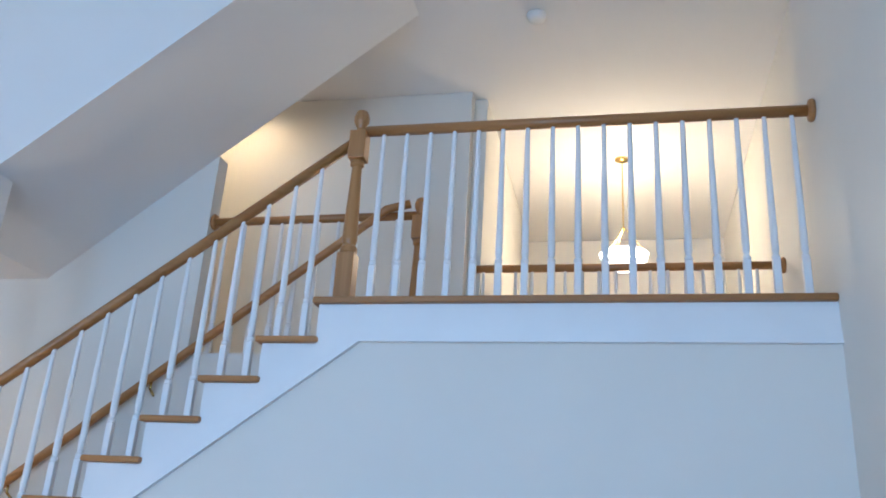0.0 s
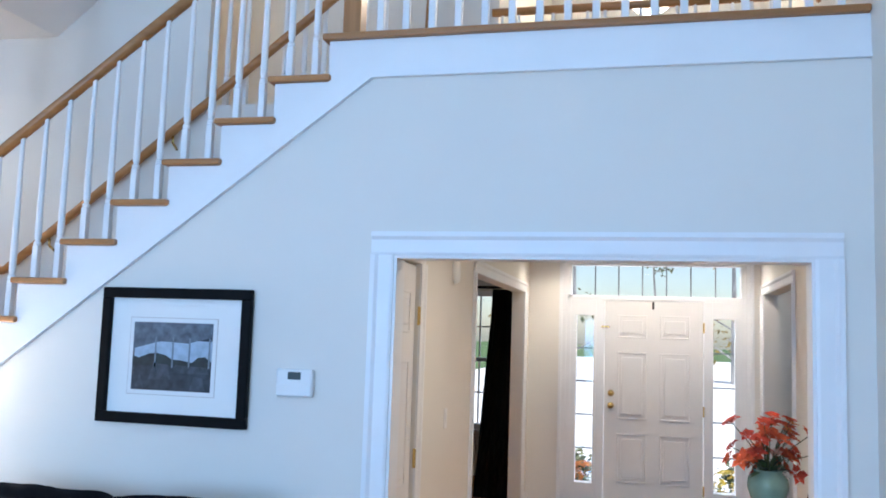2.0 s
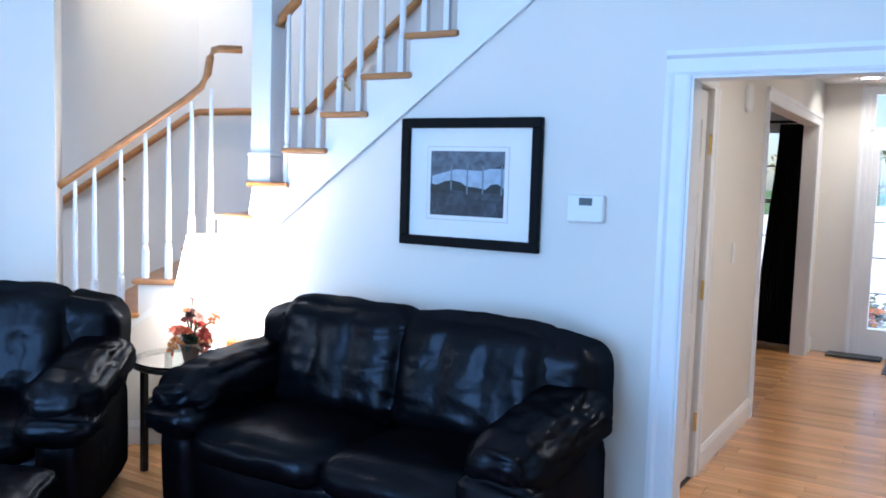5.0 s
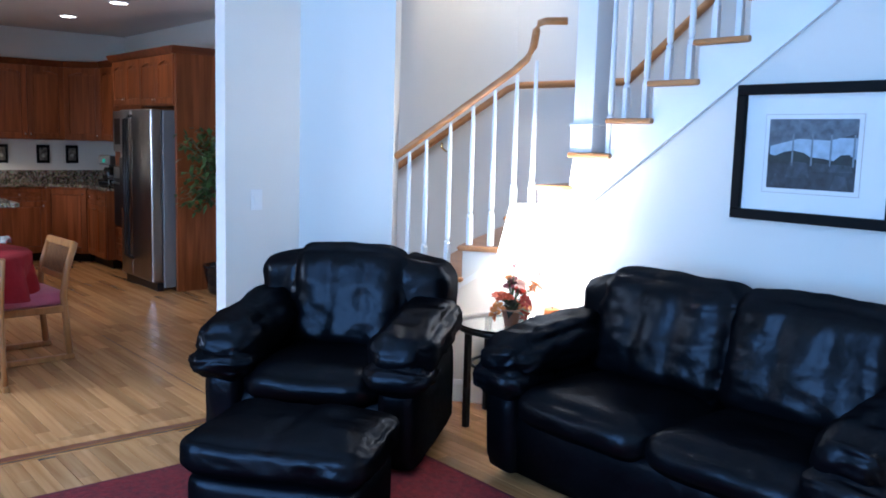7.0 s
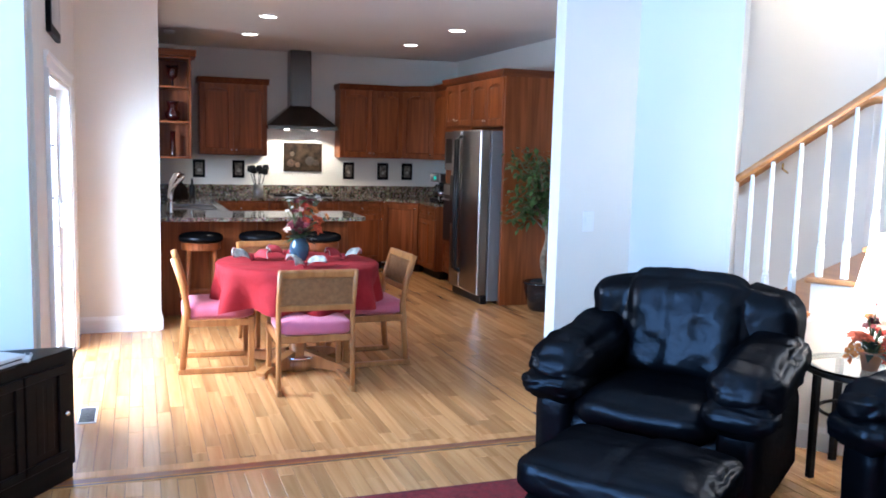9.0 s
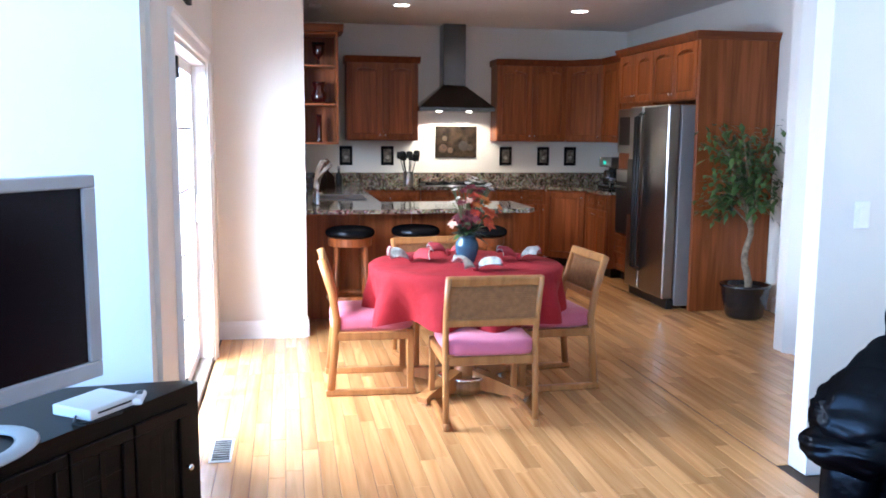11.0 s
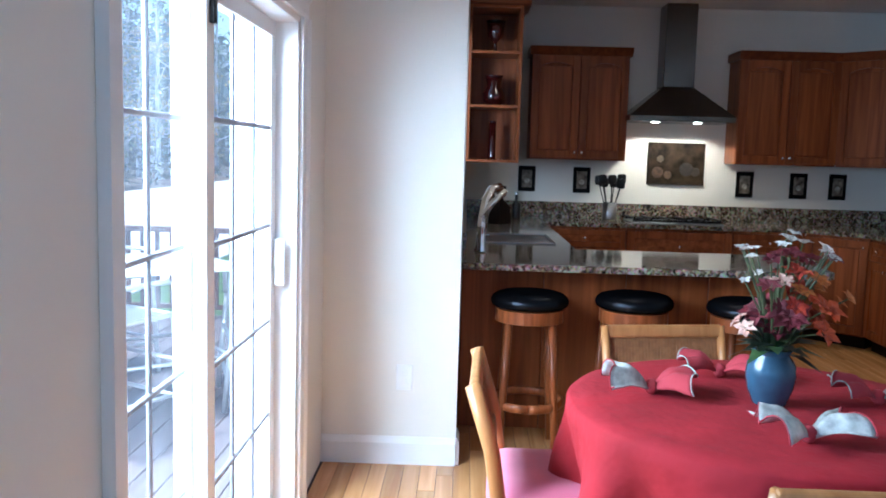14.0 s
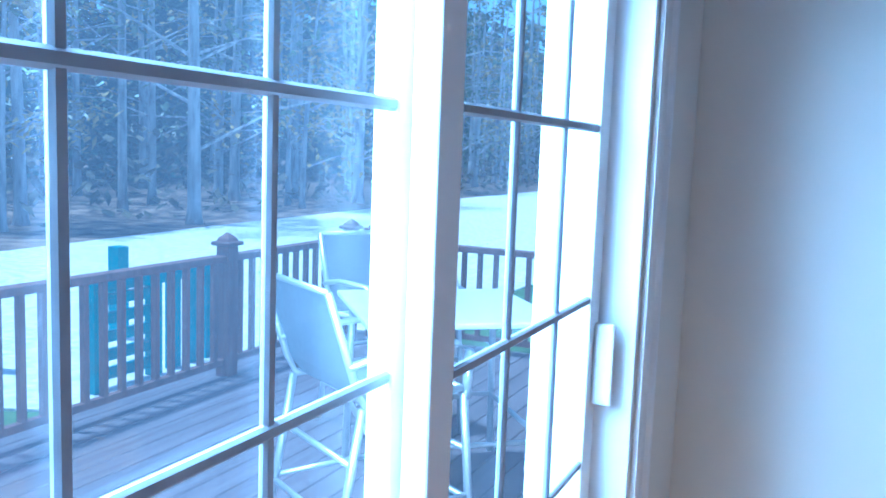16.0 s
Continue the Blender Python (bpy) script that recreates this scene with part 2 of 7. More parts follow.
def part(name, bm, material, parent, label="", smooth=False):
    ob = link(name, bm, material, parent, smooth)
    return tagged(ob, label) if label else ob


def thing(name, label, category, m=None, group=""):
    ob = new(name)
    ob.empty_display_size = 0.1
    if m is not None:
        ob.matrix_world = m
    return tagged(ob, label, category, group)


def structure(name, bm, material, label="", smooth=False):
    return tagged(link(name, bm, material, smooth=smooth), label, kind="structure")


def box(bm, x0, x1, y0, y1, z0, z1, bev=0.0, seg=2, rot=None):
    r = bmesh.ops.create_cube(bm, size=1)
    vs = r["verts"]
    m = Matrix.Translation(((x0 + x1) / 2, (y0 + y1) / 2, (z0 + z1) / 2)) @ Matrix.Diagonal((x1 - x0, y1 - y0, z1 - z0, 1))
    if rot is not None:
        m = rot @ m
    bmesh.ops.transform(bm, matrix=m, verts=vs)
    if bev:
        es = list({e for v in vs for e in v.link_edges})
        bmesh.ops.bevel(bm, geom=es, offset=bev, segments=seg, affect="EDGES", profile=0.5)
    return bm


def B(*a, **k):
    return box(bmesh.new(), *a, **k)


def prism(bm, pts, axis, a, b):
    """extrude a polygon; axis y: pts are (x, z), axis z: (x, y), axis x: (y, z)"""
    f = {"y": lambda p, w: (p[0], w, p[1]), "z": lambda p, w: (p[0], p[1], w), "x": lambda p, w: (w, p[0], p[1])}[axis]
    lo = [bm.verts.new(f(p, a)) for p in pts]
    hi = [bm.verts.new(f(p, b)) for p in pts]
    n = len(pts)
    fs = [bm.faces.new(lo), bm.faces.new(list(reversed(hi)))]
    for i in range(n):
        fs.append(bm.faces.new((lo[i], hi[i], hi[(i + 1) % n], lo[(i + 1) % n])))
    bmesh.ops.recalc_face_normals(bm, faces=fs)
    return bm


def lathe(bm, prof, seg=20, m=None):
    """prof: (radius, z) from bottom to top"""
    rings = []
    for r, z in prof:
        rings.append([bm.verts.new((r * math.cos(2 * math.pi * i / seg), r * math.sin(2 * math.pi * i / seg), z)) for i in range(seg)])
    fs = []
    for a, b in zip(rings, rings[1:]):
        for i in range(seg):
            fs.append(bm.faces.new((a[i], a[(i + 1) % seg], b[(i + 1) % seg], b[i])))
    fs.append(bm.faces.new(list(reversed(rings[0]))))
    fs.append(bm.faces.new(rings[-1]))
    if m is not None:
        bmesh.ops.transform(bm, matrix=m, verts=[v for r in rings for v in r])
    return bm


def tube(bm, pts, r, seg=8, close=False, flat=None):
    """sweep a round (or flat=(w, h) oval) section along points"""
    pts = [Vector(p) for p in pts]
    rings = []
    for i, p in enumerate(pts):
        d = (pts[min(i + 1, len(pts) - 1)] - pts[max(i - 1, 0)]).normalized()
        up = Vector((0, 0, 1)) if abs(d.z) < 0.95 else Vector((0, 1, 0))
        s = d.cross(up).normalized()
        u = s.cross(d).normalized()
        w, h = flat if flat else (r, r)
        if isinstance(r, (list, tuple)):
            w = h = r[i]
        rings.append([bm.verts.new(p + s * (w * math.cos(2 * math.pi * k / seg)) + u * (h * math.sin(2 * math.pi * k / seg))) for k in range(seg)])
    for a, b in zip(rings, rings[1:]):
        for k in range(seg):
            bm.faces.new((a[k], a[(k + 1) % seg], b[(k + 1) % seg], b[k]))
    bm.faces.new(list(reversed(rings[0])))
    bm.faces.new(rings[-1])
    bmesh.ops.recalc_face_normals(bm, faces=bm.faces)
    return bm


def puff(bm, x0, x1, y0, y1, z0, z1, r=0.06, bulge=0.03, cuts=5, crease=0.006, seed=0, rot=None):
    """a padded cushion: a rounded box whose faces swell and wrinkle"""
    t = bmesh.new()
    bmesh.ops.create_cube(t, size=1)
    bmesh.ops.subdivide_edges(t, edges=t.edges[:], cuts=cuts, use_grid_fill=True)
    hx, hy, hz = (x1 - x0) / 2, (y1 - y0) / 2, (z1 - z0) / 2
    c = Vector(((x0 + x1) / 2, (y0 + y1) / 2, (z0 + z1) / 2))
    for v in t.verts:
        p = Vector((v.co.x * 2 * hx, v.co.y * 2 * hy, v.co.z * 2 * hz))
        q = Vector((max(-hx + r, min(hx - r, p.x)), max(-hy + r, min(hy - r, p.y)), max(-hz + r, min(hz - r, p.z))))
        d = p - q
        if d.length > 1e-6:
            p = q + d.normalized() * r
        u = v.co * 2
        w = (1 - min(1, abs(u.x)) ** 4, 1 - min(1, abs(u.y)) ** 4, 1 - min(1, abs(u.z)) ** 4)
        for k in range(3):
            o = w[(k + 1) % 3] * w[(k + 2) % 3]
            if abs(u[k]) > 0.99:
                p[k] += math.copysign(bulge * o, u[k])
        p += Vector(noise.noise_vector((p + Vector((seed * 3.1, seed, 0))) * 7.0)) * crease
        p += c
        v.co = rot @ p if rot is not None else p
    me = bpy.data.meshes.new("tmp")
    t.to_mesh(me)
    t.free()
    bm.from_mesh(me)
    bpy.data.meshes.remove(me)
    return bm


def wrinkle(bm, amp, sx, sy, sz, seed=0):
    """shallow gathered folds pressed into a padded surface"""
    bm.normal_update()
    mv = []
    for v in bm.verts:
        p = Vector((v.co.x * sx, v.co.y * sy, v.co.z * sz)) + Vector((seed * 7.3, seed * 1.7, seed))
        f = noise.noise(p) + 0.5 * noise.noise(p * 2.1)
        k = 0.35 + 0.65 * max(0.0, min(1.0, 0.5 + 1.6 * noise.noise(v.co * 4 + Vector((seed, 0, 3)))))
        mv.append((v, v.normal * (-amp * k * math.exp(-(f * 3.2) ** 2))))
    for v, d in mv:
        v.co += d
    return bm


def soft(ob, levels=1):
    m = ob.modifiers.new("round", "SUBSURF")
    m.levels = m.render_levels = levels
    for p in ob.data.polygons:
        p.use_smooth = True
    return ob

# ---- structure: living room, stair hall, foyer, dining and kitchen ----
TH = 0.12
STAIR_Y = 3.56      # living-room face of the stair wall
EAST_X = 1.0        # living-room east wall
WEST_X = -4.6       # opening to the dining area
SOUTH_Y = -3.2
HALL_Z = 2.975      # upper floor
TOP_Z = 5.3
KIT_Z = 2.745
RISE, RUN = 0.186, 0.2555
P1 = Vector((-3.30, 3.56))
P0 = Vector((-4.60, 2.597))
DG = (P1 - P0).normalized()


def riser_x(n):
    return -1.223 - RUN * (16 - n)


# step noses on the slanting foot of the stair, as distances before P1
LOW = {8: -0.03, 7: 0.165, 6: 0.33, 5: 0.595, 4: 0.86, 3: 1.12}


def on_dg(s, z=None, off=0.0):
    """a point on the slanting stringer, s metres before its upper end; off: away from the room"""
    p = P1 - DG * s + Vector((-DG.y, DG.x)) * off
    return (p.x, p.y) if z is None else (p.x, p.y, z)


# stair wall with its stepped top and the wide cased opening
pts = [(P1.x, 0), (-0.885, 0), (-0.885, 1.985), (0.79, 1.985), (0.79, 0), (EAST_X, 0), (EAST_X, HALL_Z - 0.03), (riser_x(16), HALL_Z - 0.03)]
for n in range(15, 7, -1):
    pts += [(riser_x(n + 1), n * RISE - 0.03), (riser_x(n), n * RISE - 0.03)]
pts += [(P1.x, 7 * RISE - 0.03)]
structure("wall_stairs", prism(bmesh.new(), pts, "y", STAIR_Y, STAIR_Y + TH), PAINT, "off-white painted stair wall with a wide cased opening")

# slanting wall: full height beside the dining opening, stepped under the low flight
bm = bmesh.new()
rot = Matrix(((DG.x, -DG.y, 0, P1.x), (DG.y, DG.x, 0, P1.y), (0, 0, 1, 0), (0, 0, 0, 1)))
L0 = (P1 - P0).length
box(bm, -L0, -1.03, 0, 0.11, 0, TOP_Z, rot=rot)
structure("wall_slant", bm, PAINT, "off-white painted slanting wall at the foot of the stair")
bm = bmesh.new()
seq = sorted(LOW.items())
for (n, s), nxt in zip(seq, [v for k, v in seq[1:]]):
    box(bm, -min(s, 1.029), -nxt, 0, 0.11, 0, n * RISE - 0.03, rot=rot)
structure("wall_stair_foot", bm, PAINT, "white stepped wall under the slanting stair foot")

# west wall of the living room and the jamb to the dining area
bm = B(WEST_X - TH, WEST_X, 2.115, 2.60, 0, TOP_Z)
box(bm, WEST_X - TH, WEST_X, SOUTH_Y, -0.64, 0, TOP_Z)
box(bm, WEST_X - TH, WEST_X, -0.64, 2.115, KIT_Z - 0.02, TOP_Z)
structure("wall_west", bm, PAINT, "off-white painted wall round the opening to the dining area")
structure("wall_east", B(EAST_X, EAST_X + TH, SOUTH_Y, STAIR_Y + 0.3, 0, TOP_Z), PAINT, "off-white painted east wall")
# south wall with three window openings
bm = bmesh.new()
for x0, x1, z0, z1 in ((WEST_X, EAST_X, 0, 0.5), (WEST_X, EAST_X, 2.5, 3.25), (WEST_X, EAST_X, 4.75, TOP_Z), (WEST_X, -3.7, 0.5, 2.5), (-2.1, -1.4, 0.5, 2.5),
                       (0.2, EAST_X, 0.5, 2.5), (WEST_X, -3.5, 3.25, 4.75), (0.0, EAST_X, 3.25, 4.75)):
    box(bm, x0, x1, SOUTH_Y - TH, SOUTH_Y, z0, z1)
structure("wall_south", bm, PAINT, "off-white painted window wall")
structure("ceiling_living", B(WEST_X - TH, EAST_X + TH, SOUTH_Y - TH, STAIR_Y, TOP_Z, TOP_Z + 0.1), CEIL)

# bulkhead over the stair with its sloping soffit
SL = 0.785


def soffit(x):
    return 4.66 + SL * (x + 1.97)


XT = -1.97 + (TOP_Z - 4.66) / SL
XF = -1.97 + (3.46 - 4.66) / SL
bm = bmesh.new()
prism(bm, [(-6.6, 3.46), (XF, 3.46), (XT, TOP_Z), (-6.6, TOP_Z)], "y", STAIR_Y, 4.6)
structure("ceiling_stair_slope", bm, CEIL, "sloping soffit over the stair")
# stairwell back wall: full to the soffit at the foot, only up to the hall floor past the corner
bm = bmesh.new()
prism(bm, [(-4.9, 0), (-2.43, 0), (-2.43, soffit(-2.43)), (XF, 3.46), (-4.9, 3.46)], "y", 4.6, 4.6 + TH)
prism(bm, [(-2.43, 0), (-1.06, 0), (-1.06, HALL_Z), (-2.43, HALL_Z)], "y", 4.6, 4.6 + TH)
prism(bm, [(-4.80, 4.6), (-4.9, 4.7), (-6.6, 3.42), (-6.6, 3.25)], "z", 0, 3.46)
structure("wall_stairwell", bm, PAINT, "cream painted wall behind the stair")
# wall closing the upper hall corner
structure("wall_hall_corner", B(-4.9, -4.78, 4.725, 5.6, HALL_Z, TOP_Z), PAINT)
# upper hall floor, far hall wall, hall ceiling
structure("floor_hall", prism(bmesh.new(), [(-1.20, 3.685), (EAST_X + 0.4, 3.685), (EAST_X + 0.4, 5.6), (-4.9, 5.6), (-4.9, 4.73), (-1.20, 4.73)], "z", 2.68, HALL_Z), CEIL)
structure("wall_hall", B(-4.9, -0.96, 5.6, 5.72, HALL_Z, TOP_Z), PAINT, "cream painted upper hall wall")
structure("ceiling_hall", B(-4.9, 1.5, STAIR_Y + 0.003, 8.9, TOP_Z + 0.004, TOP_Z + 0.1), CEIL)
# foyer: two storeys
bm = bmesh.new()
XL, XR = -1.03, 1.2
for y0, y1, z0, z1 in ((3.685, 3.79, 0, 2.68), (3.79, 4.51, 2.03, 2.68), (4.51, 6.02, 0, 2.68), (6.02, 8.40, 2.10, 2.68), (8.40, 8.75, 0, 2.68)):
    box(bm, XL - TH, XL, y0, y1, z0, z1)
box(bm, -0.98, -0.86, 5.725, 8.75, 2.68, TOP_Z)
structure("wall_foyer_west", bm, PAINT, "cream painted foyer wall with a cased opening")
bm = bmesh.new()
for y0, y1, z0, z1 in ((3.87, 6.8, 0, TOP_Z), (6.8, 8.5, 2.12, TOP_Z), (8.5, 8.75, 0, TOP_Z)):
    box(bm, XR, XR + TH, y0, y1, z0, z1)
structure("wall_foyer_east", bm, PAINT, "cream painted foyer wall")
bm = bmesh.new()
FD = 8.75
for x0, x1, z0, z1 in ((XL - TH, -0.64, 0, TOP_Z), (1.06, XR + TH, 0, TOP_Z), (-0.64, 1.06, 2.43, TOP_Z)):
    box(bm, x0, x1, FD, FD + TH, z0, z1)
structure("wall_front", bm, PAINT, "cream painted front wall round the entry door")
structure("ceiling_foyer", B(XL, XR, 7.5, FD, 2.5, 2.62), CEIL)
structure("ceiling_hall_under", B(XL - TH, XR + TH, 3.69, 5.72, 2.66, 2.678), CEIL)
# room beyond the foyer's cased opening
bm = B(-4.4, -4.3, 4.8, 10.4, 0, 2.6)
box(bm, -4.3, XL - TH, 10.3, 10.4, 0, 0.55)
box(bm, -4.3, XL - TH, 10.3, 10.4, 2.2, 2.6)
box(bm, -4.3, -2.75, 10.3, 10.4, 0.55, 2.2)
box(bm, -1.5, XL - TH, 10.3, 10.4, 0.55, 2.2)
box(bm, XL - TH, XL, 8.88, 10.3, 0, 2.6)
box(bm, -4.3, XL - TH, 4.8, 4.9, 0, 2.6)
structure("wall_study", bm, PAINT, "cream painted wall of the front room")
structure("ceiling_study", B(-4.4, XL - TH, 4.8, 10.4, 2.6, 2.68), CEIL)
bm = B(3.2, 3.3, 6.0, 9.2, 0, 2.6)
box(bm, XR + TH, 3.2, 9.1, 9.2, 0, 2.6)
box(bm, XR + TH, 3.2, 6.0, 6.1, 0, 2.6)
structure("wall_side_room", bm, PAINT)
structure("ceiling_side_room", B(XR + TH, 3.3, 6.0, 9.2, 2.6, 2.68), CEIL)

# dining and kitchen
DY = -0.62
bm = bmesh.new()
SX0, SX1, SZ = -6.985, -5.285, 1.93
for x0, x1, z0, z1 in ((SX1, WEST_X - TH, 0, KIT_Z), (-7.72, SX0, 0, KIT_Z), (SX0, SX1, SZ, KIT_Z)):
    box(bm, x0, x1, DY - 0.17, DY, z0, z1)
structure("wall_dining", bm, PAINT, "cream painted dining wall with a glazed sliding door")
structure("wall_wing", B(-7.72, -7.57, DY, 0.005, 0, KIT_Z), PAINT, "white painted wing wall beside the kitchen")
bm = bmesh.new()
# opening out of view, added for the kitchen fill lamp
for x0, x1, z0, z1 in ((-11.45, -10.2, 0, KIT_Z), (-8.9, -7.72, 0, KIT_Z), (-10.2, -8.9, 0, 1.15), (-10.2, -8.9, 2.25, KIT_Z)):
    box(bm, x0, x1, -0.13, 0.005, z0, z1)
structure("wall_kitchen_sink", bm, PAINT, "off-white kitchen wall with an assumed, unseen sink window opening")
structure("wall_kitchen_back", B(-11.45, -11.35, 0.005, 4.1, 0, KIT_Z), PAINT, "off-white painted kitchen wall")
structure("wall_kitchen_north", B(-11.35, -6.60, 3.97, 4.09, 0, KIT_Z), PAINT, "off-white painted kitchen wall")
structure("wall_dining_end", B(WEST_X - TH - 0.1, WEST_X - TH, 2.2, 2.75, 0, KIT_Z), PAINT)
structure("wall_stair_end", B(-6.72, -6.603, 3.26, 3.967, 0, KIT_Z), PAINT)
structure("ceiling_kitchen", B(-11.45, WEST_X - TH, DY - 0.17, 4.09, KIT_Z, KIT_Z + 0.1), CEIL)

# subfloor
structure("floor", prism(bmesh.new(), [(-11.45, -0.79), (WEST_X - TH, -0.79), (WEST_X - TH, SOUTH_Y - TH), (EAST_X + TH, SOUTH_Y - TH), (EAST_X + TH, 3.87), (3.3, 3.87),
                                       (3.3, 9.2), (XR + TH, 9.2), (XR + TH, FD + TH), (XL - TH, FD + TH), (XL - TH, 10.4), (-4.4, 10.4), (-4.4, 4.7), (-11.45, 4.7)], "z", -0.2, -0.006),
          mat("floor_joint", (0.05, 0.03, 0.018), 0.7, var=0.2))


# ---- trim ----
def base_run(pts, h=0.13, name="baseboard"):
    for (x0, y0), (x1, y1) in zip(pts, pts[1:]):
        a, b = Vector((x0, y0)), Vector((x1, y1))
        d = (b - a).normalized()
        n = Vector((d.y, -d.x))
        m = Matrix(((d.x, n.x, 0, a.x), (d.y, n.y, 0, a.y), (0, 0, 1, 0), (0, 0, 0, 1)))
        bm = bmesh.new()
        prism(bm, [(0.001, 0), (0.016, 0), (0.016, h - 0.03), (0.010, h - 0.012), (0.006, h), (0.001, h)], "x", 0, (b - a).length)
        bmesh.ops.transform(bm, matrix=m, verts=bm.verts)
        structure(name, bm, TRIM)


base_run([(P1.x, STAIR_Y), (-0.99, STAIR_Y)])
base_run([on_dg(L0), on_dg(0)])
base_run([(EAST_X, STAIR_Y), (EAST_X, SOUTH_Y)])
base_run([(WEST_X, 2.115), (WEST_X, 2.60)])
base_run([(WEST_X, SOUTH_Y), (WEST_X, -0.64)])
base_run([(-7.57, DY), (-7.57, 0.005)])
base_run([(-7.57, 0.005), (-7.72, 0.005)])
base_run([(-7.075, DY), (-7.57, DY)][::-1])
base_run([(-5.19, DY), (WEST_X - TH, DY)][::-1])
base_run([(XL, 4.59), (XL, 5.93)])
base_run([(XL, 8.5), (XL, FD)])
base_run([(XR, FD), (XR, 8.6)])
base_run([(-4.72, 3.97), (-7.9, 3.97)][::-1])


def casing(name, m, w, h, cw=0.1, legs=True):
    """door casing round an opening w wide and h high; local x along the wall, -y out of the wall"""
    bm = bmesh.new()
    prof = [(0, 0.001), (0, 0.012), (0.012, 0.016), (cw - 0.035, 0.016), (cw - 0.02, 0.026), (cw, 0.026), (cw, 0.001)]
    for side in (-1, 1):
        prism(bm, [(side * (w / 2 + a), -b) for a, b in prof], "z", 0, h)
    prism(bm, [(-b, h + a) for a, b in prof], "x", -w / 2 - cw, w / 2 + cw)
    bmesh.ops.transform(bm, matrix=m, verts=bm.verts)
    return structure(name, bm, TRIM, "white moulded casing")


casing("trim_opening", pose((-0.885 + 0.79) / 2, STAIR_Y, 0), 1.675, 1.985)
structure("trim_jamb", prism(bmesh.new(), [(-0.885, 0), (-0.873, 0), (-0.873, 1.973), (0.778, 1.973), (0.778, 0), (0.79, 0), (0.79, 1.985), (-0.885, 1.985)], "y", STAIR_Y - 0.002, STAIR_Y + TH + 0.002), TRIM)
casing("trim_sliding_door", pose((SX0 + SX1) / 2, DY, 0, 0, 0, 180), SX1 - SX0, SZ, 0.09)
casing("trim_foyer_opening", pose(XL, 7.21, 0, 0, 0, 90), 2.38, 2.10, 0.09)
casing("trim_side_opening", pose(XR, 7.65, 0, 0, 0, -90), 1.7, 2.12, 0.09)
casing("trim_closet", pose(XL, 4.15, 0, 0, 0, 90), 0.72, 2.03, 0.07)
# moulding strip that follows the stair on the wall
bm = bmesh.new()
z0 = 2.80
prism(bm, [(-1.02, z0 - 0.02), (EAST_X, z0 - 0.02), (EAST_X, z0 + 0.018), (-1.034, z0 + 0.018), (P1.x, z0 + 0.018 - 0.7365 * (P1.x + 1.034) * -1), (P1.x, z0 - 0.02 - 0.7365 * (P1.x + 1.02) * -1)], "y", STAIR_Y - 0.014, STAIR_Y - 0.001)
prism(bm, [(-1.013, z0 - 0.034), (EAST_X, z0 - 0.034), (EAST_X, z0 - 0.0205), (-1.0205, z0 - 0.0205), (P1.x, z0 - 0.0205 + 0.7365 * (P1.x + 1.0205)), (P1.x, z0 - 0.034 + 0.7365 * (P1.x + 1.013))], "y", STAIR_Y - 0.024, STAIR_Y - 0.001)
structure("trim_stair_moulding", bm, TRIM)
# white skirt between the moulding and the treads
bm = bmesh.new()
sk = [(EAST_X, z0 + 0.018), (EAST_X, HALL_Z - 0.032), (riser_x(16), HALL_Z - 0.032)]
for n in range(15, 7, -1):
    sk += [(riser_x(n + 1), n * RISE - 0.032), (riser_x(n), n * RISE - 0.032)]
sk += [(P1.x, 7 * RISE - 0.032), (P1.x, z0 + 0.018 + 0.7365 * (P1.x + 1.034)), (-1.034, z0 + 0.018)]
structure("trim_stair_skirt", prism(bmesh.new(), sk, "y", STAIR_Y - 0.006, STAIR_Y - 0.001), TRIM, "white stepped stair skirt")
bm = bmesh.new()
zz = z0 + 0.7365 * (P1.x + 1.02)
prism(bm, [(0, zz - 0.02), (0, zz + 0.018), (-1.03, zz + 0.018 - 1.03 * 0.70), (-1.03, zz - 0.02 - 1.03 * 0.70)], "y", -0.014, -0.001)
bmesh.ops.transform(bm, matrix=rot, verts=bm.verts)
structure("trim_stair_moulding", bm, TRIM)

# ---- stair ----
stair = thing("staircase", "open oak-tread staircase with white risers and balusters", "staircase")
for n in range(8, 16):
    x0, x1 = riser_x(n), riser_x(n + 1)
    part("tread", B(x0 - 0.03, x1 + 0.012, STAIR_Y - 0.03, 4.6, n * RISE - 0.028, n * RISE, 0.008, 2), OAK, stair, "oak tread with rounded nosing")
    part("riser", B(x0, x0 + 0.015, STAIR_Y + TH, 4.6, (n - 1) * RISE, n * RISE - 0.029), TRIM, stair)
part("riser", B(riser_x(16), riser_x(16) + 0.015, STAIR_Y + TH, 4.6, 15 * RISE, HALL_Z - 0.03), TRIM, stair)
part("landing_nosing", B(riser_x(16) - 0.03, EAST_X, STAIR_Y - 0.03, STAIR_Y + TH + 0.01, HALL_Z - 0.03, HALL_Z + 0.001, 0.008), OAK, stair, "oak landing edge")
outer = {8: (riser_x(8), 4.6), 7: (-3.75, 4.6), 6: (-4.25, 4.6), 5: (-4.75, 4.55), 4: (-5.05, 4.4), 3: (-5.3, 4.2)}
